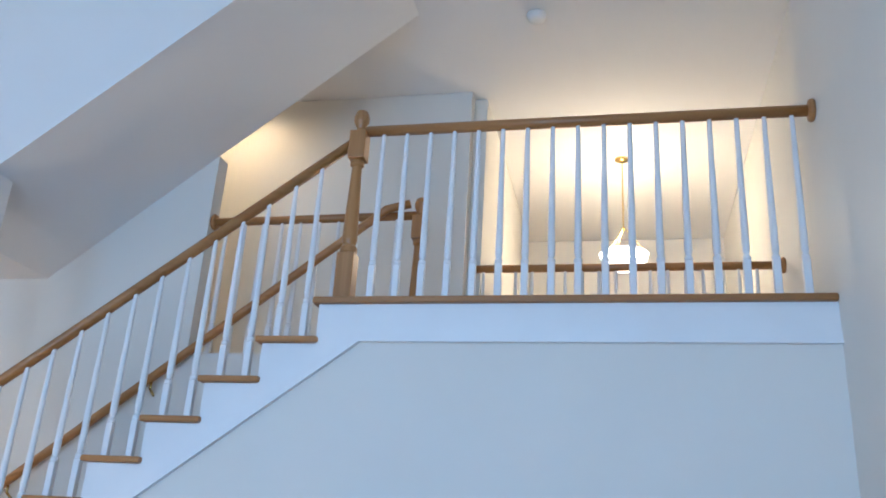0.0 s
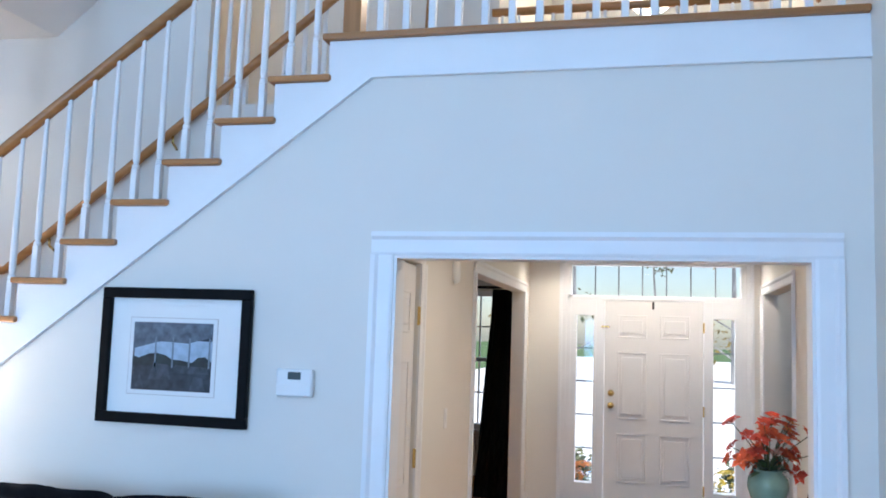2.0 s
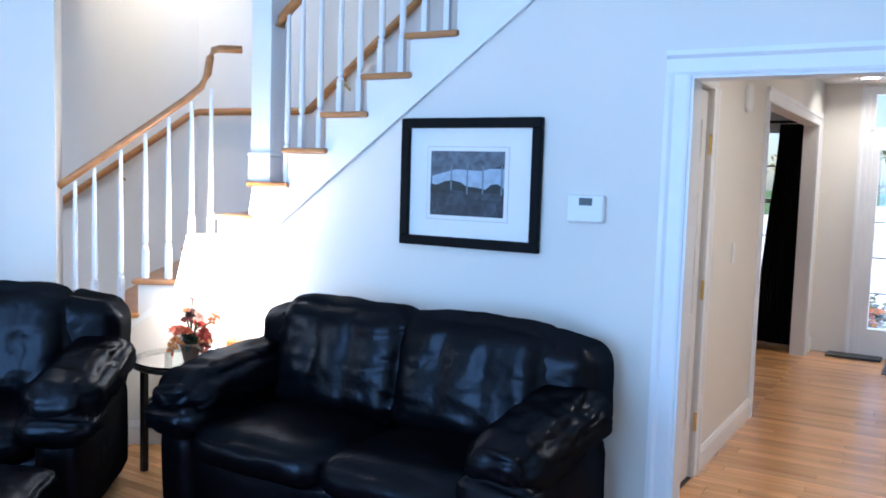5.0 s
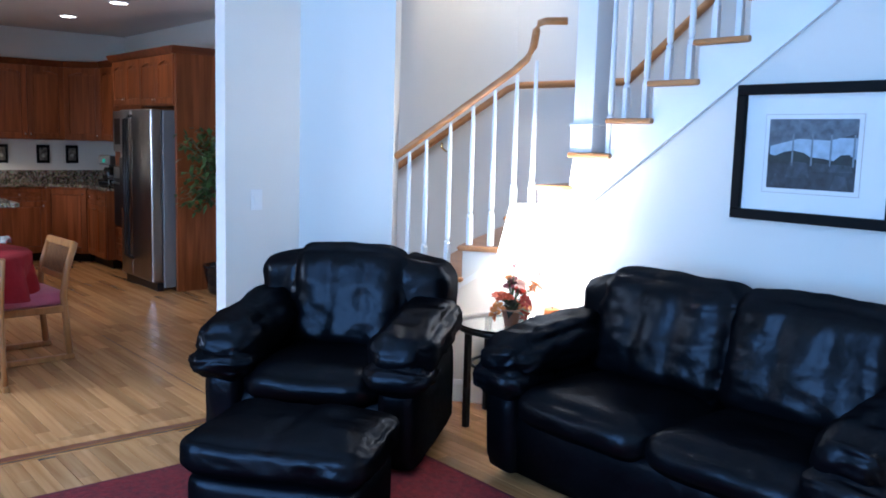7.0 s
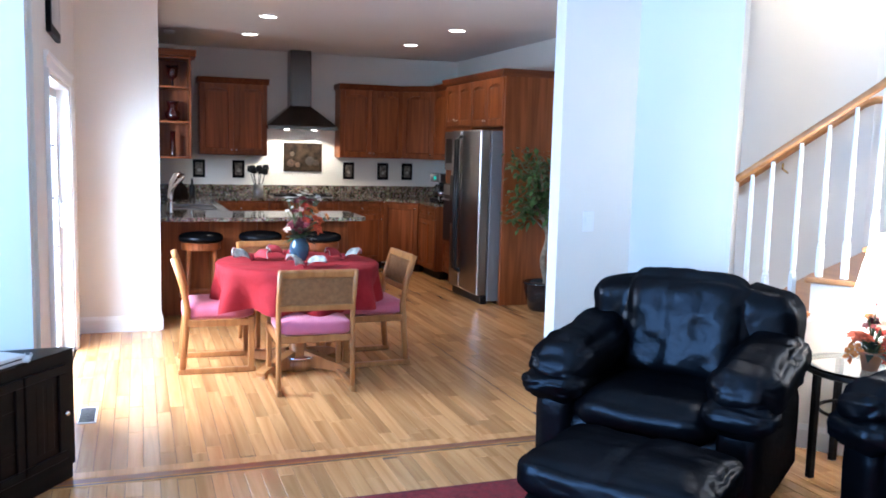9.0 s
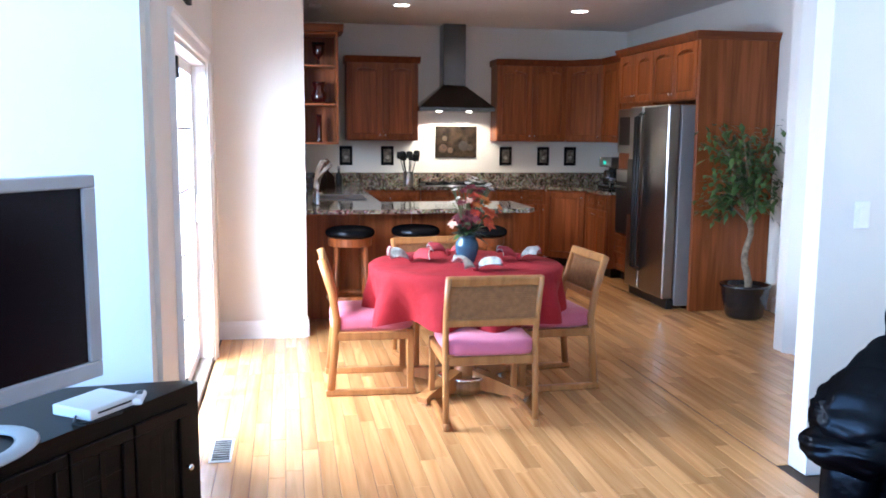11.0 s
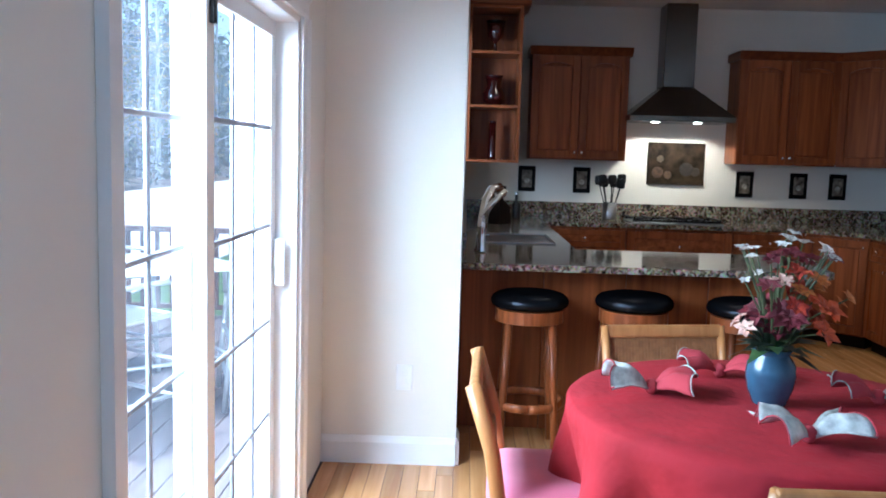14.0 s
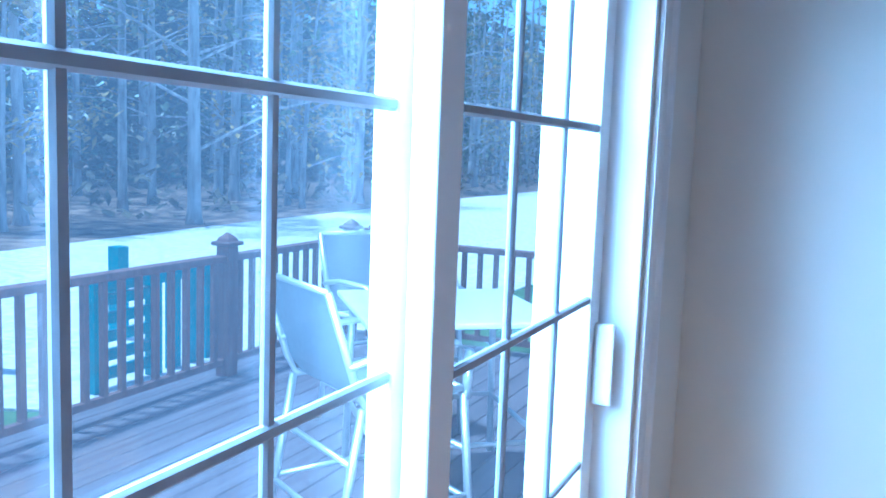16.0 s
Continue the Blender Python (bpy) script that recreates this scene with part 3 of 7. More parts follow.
for n in (7, 6, 5, 4, 3):
    a, b = on_dg(min(1.028, LOW[n] + 0.03), off=-0.03), on_dg(LOW[n + 1] - 0.01, off=-0.03)
    bm = prism(bmesh.new(), [a, b, outer[n + 1], outer[n]], "z", n * RISE - 0.028, n * RISE)
    bmesh.ops.bevel(bm, geom=bm.edges[:], offset=0.007, segments=2, affect="EDGES")
    part("tread", bm, OAK, stair, "oak winder tread")
    c = on_dg(LOW[n + 1], off=0.115)
    d = outer[n + 1]
    bm = prism(bmesh.new(), [c, (c[0] + 0.015, c[1]), (d[0] + 0.015, d[1]), d], "z", n * RISE, (n + 1) * RISE - 0.029)
    part("riser", bm, TRIM, stair)


def baluster(x, y, zb, zt, r=0.016):
    h = zt - zb
    bm = bmesh.new()
    box(bm, x - r, x + r, y - r, y + r, zb, zb + 0.2 * h, 0.003, 1)
    prof = [(0.013, 0.2 * h), (0.018, 0.205 * h), (0.018, 0.22 * h), (0.011, 0.23 * h), (0.016, 0.25 * h), (0.0165, 0.3 * h), (0.011, 0.95 * h), (0.010, h)]
    lathe(bm, prof, 10, Matrix.Translation((x, y, zb)))
    part("baluster", bm, TRIM, stair, smooth=False)


def rail_z(x):
    """underside of the sloping handrail"""
    return 3.80 + 0.728 * (x + 1.13)


for n in range(9, 16):
    for f in (0.17, 0.66):
        x = riser_x(n) + f * RUN
        baluster(x, STAIR_Y + 0.05, n * RISE, rail_z(x))
baluster(riser_x(8) + 0.2, STAIR_Y + 0.05, 8 * RISE, rail_z(riser_x(8) + 0.2))
for i in range(17):
    x = -1.005 + 0.1193 * i
    baluster(x, STAIR_Y + 0.05, HALL_Z, 3.84)


def rail(pts, name="handrail", w=0.03, h=0.026):
    bm = tube(bmesh.new(), pts, 0.03, 12, flat=(w, h))
    return part(name, bm, OAK, stair, "rounded oak handrail", smooth=True)


yb = STAIR_Y + 0.05
rail([(-3.13, yb, rail_z(-3.13) - 0.02), (-3.115, yb, rail_z(-3.115) + 0.016), (-3.06, yb, rail_z(-3.06) + 0.024), (-1.16, yb, rail_z(-1.16) + 0.024)])
rail([(-1.10, yb, 3.865), (EAST_X - 0.02, yb, 3.865)])
part("rosette", lathe(bmesh.new(), [(0.0, 0), (0.05, 0), (0.055, 0.01), (0.05, 0.022), (0.03, 0.028)], 20, pose(EAST_X, yb, 3.865, 0, -90, 0)), OAK, stair, smooth=True)


def newel(x, y, z0, z1, par):
    h = z1 - z0
    bm = box(bmesh.new(), x - 0.042, x + 0.042, y - 0.042, y + 0.042, z0, z0 + 0.23 * h, 0.004)
    box(bm, x - 0.042, x + 0.042, y - 0.042, y + 0.042, z0 + 0.72 * h, z0 + 0.87 * h, 0.004)
    prof = [(0.03, 0.23 * h), (0.042, 0.235 * h), (0.042, 0.26 * h), (0.03, 0.275 * h), (0.037, 0.3 * h), (0.036, 0.35 * h), (0.025, 0.66 * h), (0.024, 0.68 * h), (0.035, 0.69 * h), (0.035, 0.705 * h), (0.028, 0.72 * h)]
    lathe(bm, prof, 16, Matrix.Translation((x, y, z0)))
    prof = [(0.03, 0.87 * h), (0.02, 0.89 * h), (0.024, 0.9 * h), (0.038, 0.93 * h), (0.04, 0.955 * h), (0.03, 0.985 * h), (0.008, h)]
    lathe(bm, prof, 16, Matrix.Translation((x, y, z0)))
    return part("newel_post", bm, OAKZ, par, "turned oak newel post with a ball top")


newel(-1.13, yb, HALL_Z, 3.99, stair)
# square white column on the eighth tread, up to the soffit
bm = B(-3.29, -3.15, STAIR_Y + 0.003, STAIR_Y + 0.143, 8 * RISE, soffit(-3.22) + 0.03, 0.003, 1)
box(bm, -3.30, -3.14, STAIR_Y - 0.007, STAIR_Y + 0.153, 8 * RISE, 8 * RISE + 0.14, 0.004, 1)
box(bm, -3.305, -3.135, STAIR_Y - 0.012, STAIR_Y + 0.158, 8 * RISE + 0.14, 8 * RISE + 0.16, 0.006, 2)
structure("column", bm, TRIM, "square white column standing on the stair")
# low flight: slanting handrail with gooseneck
for s, n in ((0.944, 3), (0.841, 4), (0.70, 4), (0.568, 5), (0.443, 5), (0.319, 6), (0.213, 6)):
    x, y = on_dg(s, off=0.05)
    baluster(x, y, n * RISE, 1.47 + 0.73 * (0.944 - s) - 0.01)
gp = [on_dg(s, z, 0.05) for s, z in ((1.03, 1.43), (0.98, 1.466), (0.5, 1.816), (0.34, 1.935), (0.27, 2.0), (0.235, 2.07), (0.222, 2.16), (0.205, 2.2), (0.17, 2.21), (0.05, 2.21))]
rail(gp, w=0.023, h=0.021)
# wall handrail behind the flight, with brackets
wy = 4.55
rail([(-6.03, 3.59, 0.86), (-5.54, 3.957, 1.27), (-4.80, 4.51, 1.935), (-4.74, wy, 1.962), (-3.75, wy, 1.955), (-3.70, wy, 1.965), (-1.24, wy, 3.86), (-1.10, wy, 3.89)], w=0.028, h=0.026)
for x, y, z in ((-2.6, 4.55, 2.80), (-3.4, 4.55, 2.18), (-5.20, 4.21, 1.54)):
    part("rail_bracket", tube(bmesh.new(), [(x, y, z - 0.02), (x, y, z - 0.06), (x, y + 0.05, z - 0.09)], 0.008, 8), BRASS, stair, "brass rail bracket", smooth=True)
guard = thing("hall_guard", "oak handrail with white balusters beside the upper hall", "railing")
newel(-1.06, 4.66, HALL_Z, 3.98, guard)
part("handrail", tube(bmesh.new(), [(-2.41, 4.66, 3.85), (-1.08, 4.66, 3.86)], 0.03, 12, flat=(0.03, 0.026)), OAK, guard, smooth=True)
part("rosette", lathe(bmesh.new(), [(0.0, 0), (0.05, 0), (0.055, 0.01), (0.05, 0.022), (0.03, 0.028)], 20, pose(-2.43, 4.66, 3.85, 0, 90, 0)), OAK, guard, smooth=True)
stair_keep = stair
stair = guard
for i in range(10):
    baluster(-2.33 + i * 0.125, 4.66, HALL_Z, 3.84)
stair = stair_keep
guard = thing("foyer_guard", "oak handrail with slim balusters over the foyer", "railing")
part("handrail", tube(bmesh.new(), [(-0.89, 5.64, 3.86), (1.18, 5.64, 3.86)], 0.03, 12, flat=(0.03, 0.028)), OAK, guard, smooth=True)
part("rosette", lathe(bmesh.new(), [(0.0, 0), (0.05, 0), (0.055, 0.01), (0.05, 0.022), (0.03, 0.028)], 20, pose(1.2, 5.64, 3.86, 0, -90, 0)), OAK, guard, smooth=True)
stair = guard
for i in range(18):
    baluster(-0.82 + i * 0.115, 5.64, HALL_Z, 3.84, 0.012)
stair = stair_keep

# ---- living room ----


def lounge(name, label, category, width, seats, m, back_z, tag_seed=0):
    """overstuffed leather seat; faces -y"""
    t = thing(name, label, category, m)
    h = width / 2
    aw = 0.27
    part("base", puff(bmesh.new(), -h + 0.06, h - 0.06, -0.40, 0.42, 0.03, 0.36, 0.05, 0.01, 4, 0.004, tag_seed), LEATHER, t, smooth=True)
    part("back_frame", puff(bmesh.new(), -h + 0.10, h - 0.10, 0.22, 0.47, 0.30, back_z - 0.06, 0.09, 0.01, 5, 0.008, tag_seed + 1), LEATHER, t, smooth=True)
    iw = (width - 2 * aw + 0.06) / seats
    for i in range(seats):
        a = -h + aw - 0.03 + i * iw
        o = part("seat_cushion", puff(bmesh.new(), a + 0.004, a + iw - 0.004, -0.47, 0.22, 0.30, 0.47, 0.085, 0.025, 13, 0.010, tag_seed + i), LEATHER, t, "plump black leather seat cushion", smooth=True)
        soft(o)
        tilt = Matrix.Translation((0, 0.16, 0.45)) @ Matrix.Rotation(radians(-12), 4, "X") @ Matrix.Translation((0, -0.16, -0.45))
        e = 0.012 if seats == 1 else -0.02
        bm = puff(bmesh.new(), a + e, a + iw - e, 0.03, 0.32, 0.42, back_z, 0.095, 0.03, 23, 0.013, tag_seed + 5 + i, tilt)
        wrinkle(bm, 0.008, 5, 14, 19, tag_seed + i)
        for v in bm.verts:      # gathers along the side seams
            u = abs((v.co.x - a) / iw - 0.5) * 2
            v.co.y += 0.012 * max(0.0, u - 0.55) * math.sin(v.co.z * 70 + noise.noise(v.co * 9) * 4)
        for v in bm.verts:      # sewn channels
            u = (v.co.x - a) / iw
            if v.co.y < 0.2:
                v.co.y += 0.009 * max(math.exp(-((u - 0.36) / 0.05) ** 2), math.exp(-((u - 0.66) / 0.05) ** 2))
                v.co.y += 0.010 * math.sin(v.co.z * 46 + v.co.x * 9) * (max(0, abs(u - 0.5) - 0.2))
        soft(part("back_cushion", bm, LEATHER, t, "plump back cushion with sewn channels", smooth=True))
    for s in (-1, 1):
        x0, x1 = sorted((s * (h - aw), s * h))
        part("arm_body", puff(bmesh.new(), x0 + 0.03, x1 - 0.03, -0.43, 0.40, 0.03, 0.50, 0.06, 0.015, 5, 0.006, 3 + s), LEATHER, t, smooth=True)
        tl = Matrix.Translation((0, -0.1, 0.58)) @ Matrix.Rotation(radians(6), 4, "X") @ Matrix.Translation((0, 0.1, -0.58))
        bm = puff(bmesh.new(), x0 - 0.02, x1 + 0.02, -0.47, 0.36, 0.47, 0.70, 0.11, 0.02, 21, 0.016, 11 + s + tag_seed, tl)
        wrinkle(bm, 0.020, 5, 17, 17, tag_seed + s + 3)
        for v in bm.verts:      # gathered folds near the front
            k = max(0.0, (-0.12 - v.co.y) / 0.35)
            v.co.z += 0.014 * k * math.sin(v.co.y * 62 + v.co.x * 7 * s)
        soft(part("arm_pad", bm, LEATHER, t, "gathered leather arm pad", smooth=True))
        soft(part("arm_roll", wrinkle(puff(bmesh.new(), x0 - 0.012, x1 + 0.012, -0.50, -0.2, 0.40, 0.545, 0.07, 0.015, 15, 0.014, 21 + s), 0.010, 6, 20, 24, s + 9), LEATHER, t, smooth=True))
        wi, wo = h - aw - 0.06, h - 0.05
        bm = puff(bmesh.new(), min(s * wi, s * wo), max(s * wi, s * wo), 0.14, 0.45, 0.45, back_z - 0.03, 0.07, 0.015, 13, 0.010, 31 + s)
        for v in bm.verts:      # the top falls away outwards
            o = max(0.0, abs(v.co.x) - wi)
            v.co.z -= 0.2 * o * max(0.0, (v.co.z - 0.5) / (back_z - 0.5))
            v.co.y += 0.12 * o
        wrinkle(bm, 0.008, 9, 9, 16, tag_seed + s + 17)
        soft(part("wing", bm, LEATHER, t, "sloping side of the back", smooth=True))
    return t


A38 = 37.5
ca, sa = math.cos(radians(A38)), math.sin(radians(A38))
cx, cy = -3.30 - sa * 0.45, 1.945 + ca * 0.45
lounge("armchair", "black leather overstuffed armchair in front of the slanting wall", "armchair", 1.12, 1, pose(cx - 0.07 * ca, cy - 0.07 * sa, 0, 0, 0, A38), 0.968, 0)
lounge("loveseat", "black leather two-seat sofa against the stair wall", "sofa", 1.84, 2, pose(-1.98, 2.99, 0), 0.95, 40)
ott = thing("ottoman", "black leather ottoman with a seamed cushion before the armchair", "ottoman", pose(-2.90, 1.585, 0, 0, 0, A38))
bm = puff(bmesh.new(), -0.36, 0.36, -0.28, 0.28, 0.27, 0.425, 0.06, 0.02, 21, 0.010, 60)
wrinkle(bm, 0.008, 14, 14, 10, 60)
for v in bm.verts:
    if v.co.z > 0.4:
        v.co.z -= 0.016 * math.exp(-(v.co.x / 0.025) ** 2)
soft(part("cushion", bm, LEATHER, ott, smooth=True))
soft(part("body", puff(bmesh.new(), -0.34, 0.34, -0.26, 0.26, 0.03, 0.28, 0.05, 0.012, 6, 0.008, 62), LEATHER, ott, smooth=True))
for sx in (-1, 1):
    for sy in (-1, 1):
        part("foot", lathe(bmesh.new(), [(0.022, 0), (0.026, 0.04)], 10, Matrix.Translation((sx * 0.28, sy * 0.2, 0))), BLACK, ott)

# rug: red field, one piece with a bound edge
RUG = mat("red_wool_rug", (0.22, 0.006, 0.008), 0.95, var=0.2, scale=40, bump=0.1, fine=500, sheen=0.04, second=(0.3, 0.01, 0.014))
rug = thing("area_rug", "deep red wool area rug on the oak floor", "rug")
part("rug_field", B(-3.74, -0.9, -0.5, 2.46, 0.0015, 0.012, 0.004, 2), RUG, rug)
part("binding", prism(bmesh.new(), [(-3.76, -0.52), (-0.88, -0.52), (-0.88, 2.48), (-3.76, 2.48)], "z", 0.0013, 0.008), mat("rug_binding", (0.13, 0.01, 0.016), 0.9, var=0.1), rug)

# end table with lamp, potted silk flowers and candle
IRON = mat("black_iron", (0.012, 0.011, 0.011), 0.4, 0.6, var=0.1, bump=0.02)
TX, TY, TZ = -3.33, 3.16, 0.565
et = thing("end_table", "black metal end table with a glass top", "table")
part("glass_top", lathe(bmesh.new(), [(0.28, 0), (0.285, 0.004), (0.285, 0.008), (0.28, 0.012)], 40, Matrix.Translation((TX, TY, TZ - 0.012))), CLEAR, et, "round glass top")
part("rim", tube(bmesh.new(), [(TX + 0.27 * math.cos(a * math.pi / 16), TY + 0.27 * math.sin(a * math.pi / 16), TZ - 0.028) for a in range(33)], 0.014, 8), IRON, et, smooth=True)
for k in range(4):
    a = math.pi / 4 + k * math.pi / 2 + 0.5
    x, y = TX + 0.24 * math.cos(a), TY + 0.24 * math.sin(a)
    part("leg", B(x - 0.016, x + 0.016, y - 0.016, y + 0.016, 0.0, TZ - 0.03, 0.003, 1), IRON, et)
part("stretcher_ring", tube(bmesh.new(), [(TX + 0.2 * math.cos(a * math.pi / 16), TY + 0.2 * math.sin(a * math.pi / 16), 0.33) for a in range(33)], 0.009, 8), IRON, et, smooth=True)
LX, LY = -3.31, 3.32
lampt = thing("table_lamp", "lit table lamp with a white shade and glass body", "lamp")
part("foot", lathe(bmesh.new(), [(0.07, 0), (0.072, 0.012), (0.05, 0.02), (0.02, 0.03)], 24, Matrix.Translation((LX, LY, TZ))), CHROME, lampt, smooth=True)
part("body", lathe(bmesh.new(), [(0.018, 0.03), (0.03, 0.06), (0.045, 0.12), (0.05, 0.18), (0.035, 0.26), (0.012, 0.31), (0.01, 0.39)], 24, Matrix.Translation((LX, LY, TZ))), CLEAR, lampt, "clear glass body", smooth=True)
SHADE = glow("lamp_shade", (1.0, 0.9, 0.76), 7.0)
sh = bmesh.new()
for i in range(36):
    a0, a1 = 2 * math.pi * i / 36, 2 * math.pi * (i + 1) / 36
    q = [(0.205 * math.cos(a0), 0.205 * math.sin(a0), 0), (0.205 * math.cos(a1), 0.205 * math.sin(a1), 0), (0.145 * math.cos(a1), 0.145 * math.sin(a1), 0.28), (0.145 * math.cos(a0), 0.145 * math.sin(a0), 0.28)]
    sh.faces.new([sh.verts.new(p) for p in q])
bmesh.ops.remove_doubles(sh, verts=sh.verts, dist=0.0005)
bmesh.ops.solidify(sh, geom=sh.faces[:], thickness=0.003)
bmesh.ops.translate(sh, verts=sh.verts, vec=(LX, LY, TZ + 0.35))
part("shade", sh, SHADE, lampt, "glowing white fabric shade", smooth=True)
lamp("table_lamp_light", "POINT", Matrix.Translation((LX, LY, TZ + 0.60)), 16, (1.0, 0.86, 0.68), 0.06)
lamp("table_lamp_light", "POINT", Matrix.Translation((LX, LY, TZ + 0.47)), 7, (1.0, 0.86, 0.68), 0.05)
can = thing("candle", "orange pillar candle on the end table", "candle")
part("wax", lathe(bmesh.new(), [(0.04, 0), (0.042, 0.01), (0.042, 0.068), (0.036, 0.074), (0.01, 0.07)], 24, Matrix.Translation((-3.20, 3.36, TZ))), mat("orange_wax", (0.7, 0.18, 0.03), 0.45, var=0.05), can, smooth=True)
part("wick", B(-3.202, -3.198, 3.358, 3.362, TZ + 0.068, TZ + 0.085), BLACK, can)


def petal_flower(bm, c, n, r, seed, up=(0, 0, 1)):
    """an open blossom of n curved petals"""
    rnd = random.Random(seed)
    q = Vector(up).to_track_quat("Z", "Y").to_matrix()
    for k in range(n):
        a = 2 * math.pi * k / n + rnd.uniform(-0.2, 0.2)
        rr = r * rnd.uniform(0.8, 1.1)
        d, s = Vector((math.cos(a), math.sin(a), 0)), Vector((-math.sin(a), math.cos(a), 0))
        pts = [d * rr * 0.08, d * rr * 0.55 + s * rr * 0.3 + Vector((0, 0, rr * 0.35)), d * rr + Vector((0, 0, rr * rnd.uniform(0.1, 0.4))), d * rr * 0.55 - s * rr * 0.3 + Vector((0, 0, rr * 0.35))]
        mid = d * rr * 0.55 + Vector((0, 0, rr * 0.22))
        vs = [bm.verts.new(Vector(c) + q @ p) for p in pts]
        vm = bm.verts.new(Vector(c) + q @ mid)
        for i in range(4):
            bm.faces.new((vs[i], vs[(i + 1) % 4], vm))
    return bm


def leaf(bm, c, d, l, w, droop=0.3):
    c, d = Vector(c), Vector(d).normalized()
    s = d.cross(Vector((0, 0, 1)))
    s = s.normalized() if s.length > 0.01 else Vector((1, 0, 0))
    v = [bm.verts.new(p) for p in (c, c + d * l * 0.45 + s * w, c + d * l + Vector((0, 0, -droop * l)), c + d * l * 0.45 - s * w, c + d * l * 0.5 + Vector((0, 0, -0.12 * w)))]
    for i in range(4):
        bm.faces.new((v[i], v[(i + 1) % 4], v[4]))


def petal_mat(name, c, c2):
    return mat(name, c, 0.7, var=0.2, scale=14, bump=0.02, second=c2)


RED = petal_mat("red_petals", (0.36, 0.02, 0.012), (0.62, 0.06, 0.02))
ORANGE = petal_mat("orange_petals", (0.62, 0.13, 0.02), (0.8, 0.28, 0.06))
PALE = petal_mat("cream_petals", (0.7, 0.6, 0.48), (0.85, 0.8, 0.72))
PINKP = petal_mat("peach_petals", (0.7, 0.34, 0.24), (0.82, 0.52, 0.4))
PLUM = petal_mat("plum_petals", (0.1, 0.006, 0.012), (0.2, 0.015, 0.025))
LEAFM = mat("green_leaves", (0.03, 0.07, 0.02), 0.5, var=0.3, scale=20, second=(0.07, 0.13, 0.035))
SCARLET = petal_mat("scarlet_petals", (0.5, 0.05, 0.02), (0.72, 0.12, 0.03))
DARKLEAF = mat("dark_leaves", (0.01, 0.018, 0.008), 0.5, var=0.3, scale=20)
STEMM = mat("stems", (0.06, 0.07, 0.02), 0.6, var=0.2)


def arrangement(par, c, right, groups, leaves, lrad, seed):
    """cut flowers: each group is (material, count, offset along right, height, scatter, blossom radius, petals)"""
    rnd = random.Random(seed)
    c, r2 = Vector(c), Vector((right[0], right[1], 0))
    d2 = Vector((-r2.y, r2.x, 0))
    for k, (mt, n, u, w, sp, fr, np_) in enumerate(groups):
        for j in range(n):
            g = 0 if j == 0 else sp
            p = c + r2 * (u + rnd.gauss(0, g)) + d2 * rnd.uniform(-0.07, 0.07) + Vector((0, 0, w + rnd.gauss(0, g)))
            out = (p - c + Vector((0, 0, 0.04)) - d2 * 0.06 + Vector((rnd.gauss(0, 0.03), rnd.gauss(0, 0.03), 0))).normalized()
            r = fr * rnd.uniform(0.8, 1.15)
            bm = bmesh.new()
            petal_flower(bm, p, np_, r, seed * 100 + k * 10 + j, out)
            petal_flower(bm, p + out * r * 0.18, max(5, np_ - 2), r * 0.62, seed * 100 + k * 10 + j + 50, out)
            part("flower", bm, mt, par)
            part("stem", tube(bmesh.new(), [c - Vector((0, 0, 0.05)), c.lerp(p, 0.5) + Vector((0, 0, 0.02)), p], 0.0025, 5), STEMM, par)
    for k in range(leaves):
        a = rnd.uniform(0, 2 * math.pi)
        d = Vector((math.cos(a), math.sin(a), rnd.uniform(-0.1, 1.3)))
        bm = bmesh.new()
        leaf(bm, c + d * lrad * 0.15, d, lrad * rnd.uniform(0.6, 1.1), lrad * 0.17)
        part("leaf", bm, DARKLEAF if k % 3 else LEAFM, par)


pf = thing("potted_flowers", "small terracotta pot of autumn silk flowers on the end table", "flowers")
PX, PY = -3.255, 3.105
part("pot", lathe(bmesh.new(), [(0.035, 0), (0.05, 0.07), (0.056, 0.072), (0.056, 0.09), (0.048, 0.09), (0.044, 0.08)], 20, Matrix.Translation((PX, PY, TZ))), mat("terracotta", (0.36, 0.17, 0.09), 0.8, var=0.1), pf, smooth=True)
arrangement(pf, (PX, PY, TZ + 0.085), (0.71, 0.70), [(SCARLET, 4, -0.05, 0.065, 0.014, 0.045, 8), (ORANGE, 3, -0.075, 0.015, 0.015, 0.045, 5), (ORANGE, 3, 0.075, 0.03, 0.015, 0.05, 5),
            (RED, 4, 0.04, 0.09, 0.015, 0.05, 8), (PINKP, 3, 0.045, 0.145, 0.012, 0.035, 6), (ORANGE, 3, 0.12, 0.115, 0.015, 0.045, 5), (PLUM, 5, 0.0, 0.13, 0.025, 0.045, 8),
            (ORANGE, 2, -0.025, 0.175, 0.01, 0.03, 5), (PLUM, 2, 0.005, 0.225, 0.008, 0.025, 6), (RED, 3, 0.0, 0.04, 0.03, 0.045, 8)], 26, 0.12, 3)

# framed photograph on the stair wall
pic = thing("framed_picture", "black-framed photograph of a porch with a wide white mat", "picture")
FX0, FX1, FZ0, FZ1, FY = -2.268, -1.523, 1.213, 1.822, STAIR_Y
fw = 0.047
bm = bmesh.new()
for a, b, c, d in ((FX0, FX1, FZ1 - fw, FZ1), (FX0, FX1, FZ0, FZ0 + fw), (FX0, FX0 + fw, FZ0 + fw, FZ1 - fw), (FX1 - fw, FX1, FZ0 + fw, FZ1 - fw)):
    box(bm, a, b, FY - 0.036, FY - 0.004, c, d, 0.004, 1)
part("frame", bm, FRAMEBLACK, pic, "black wooden frame")
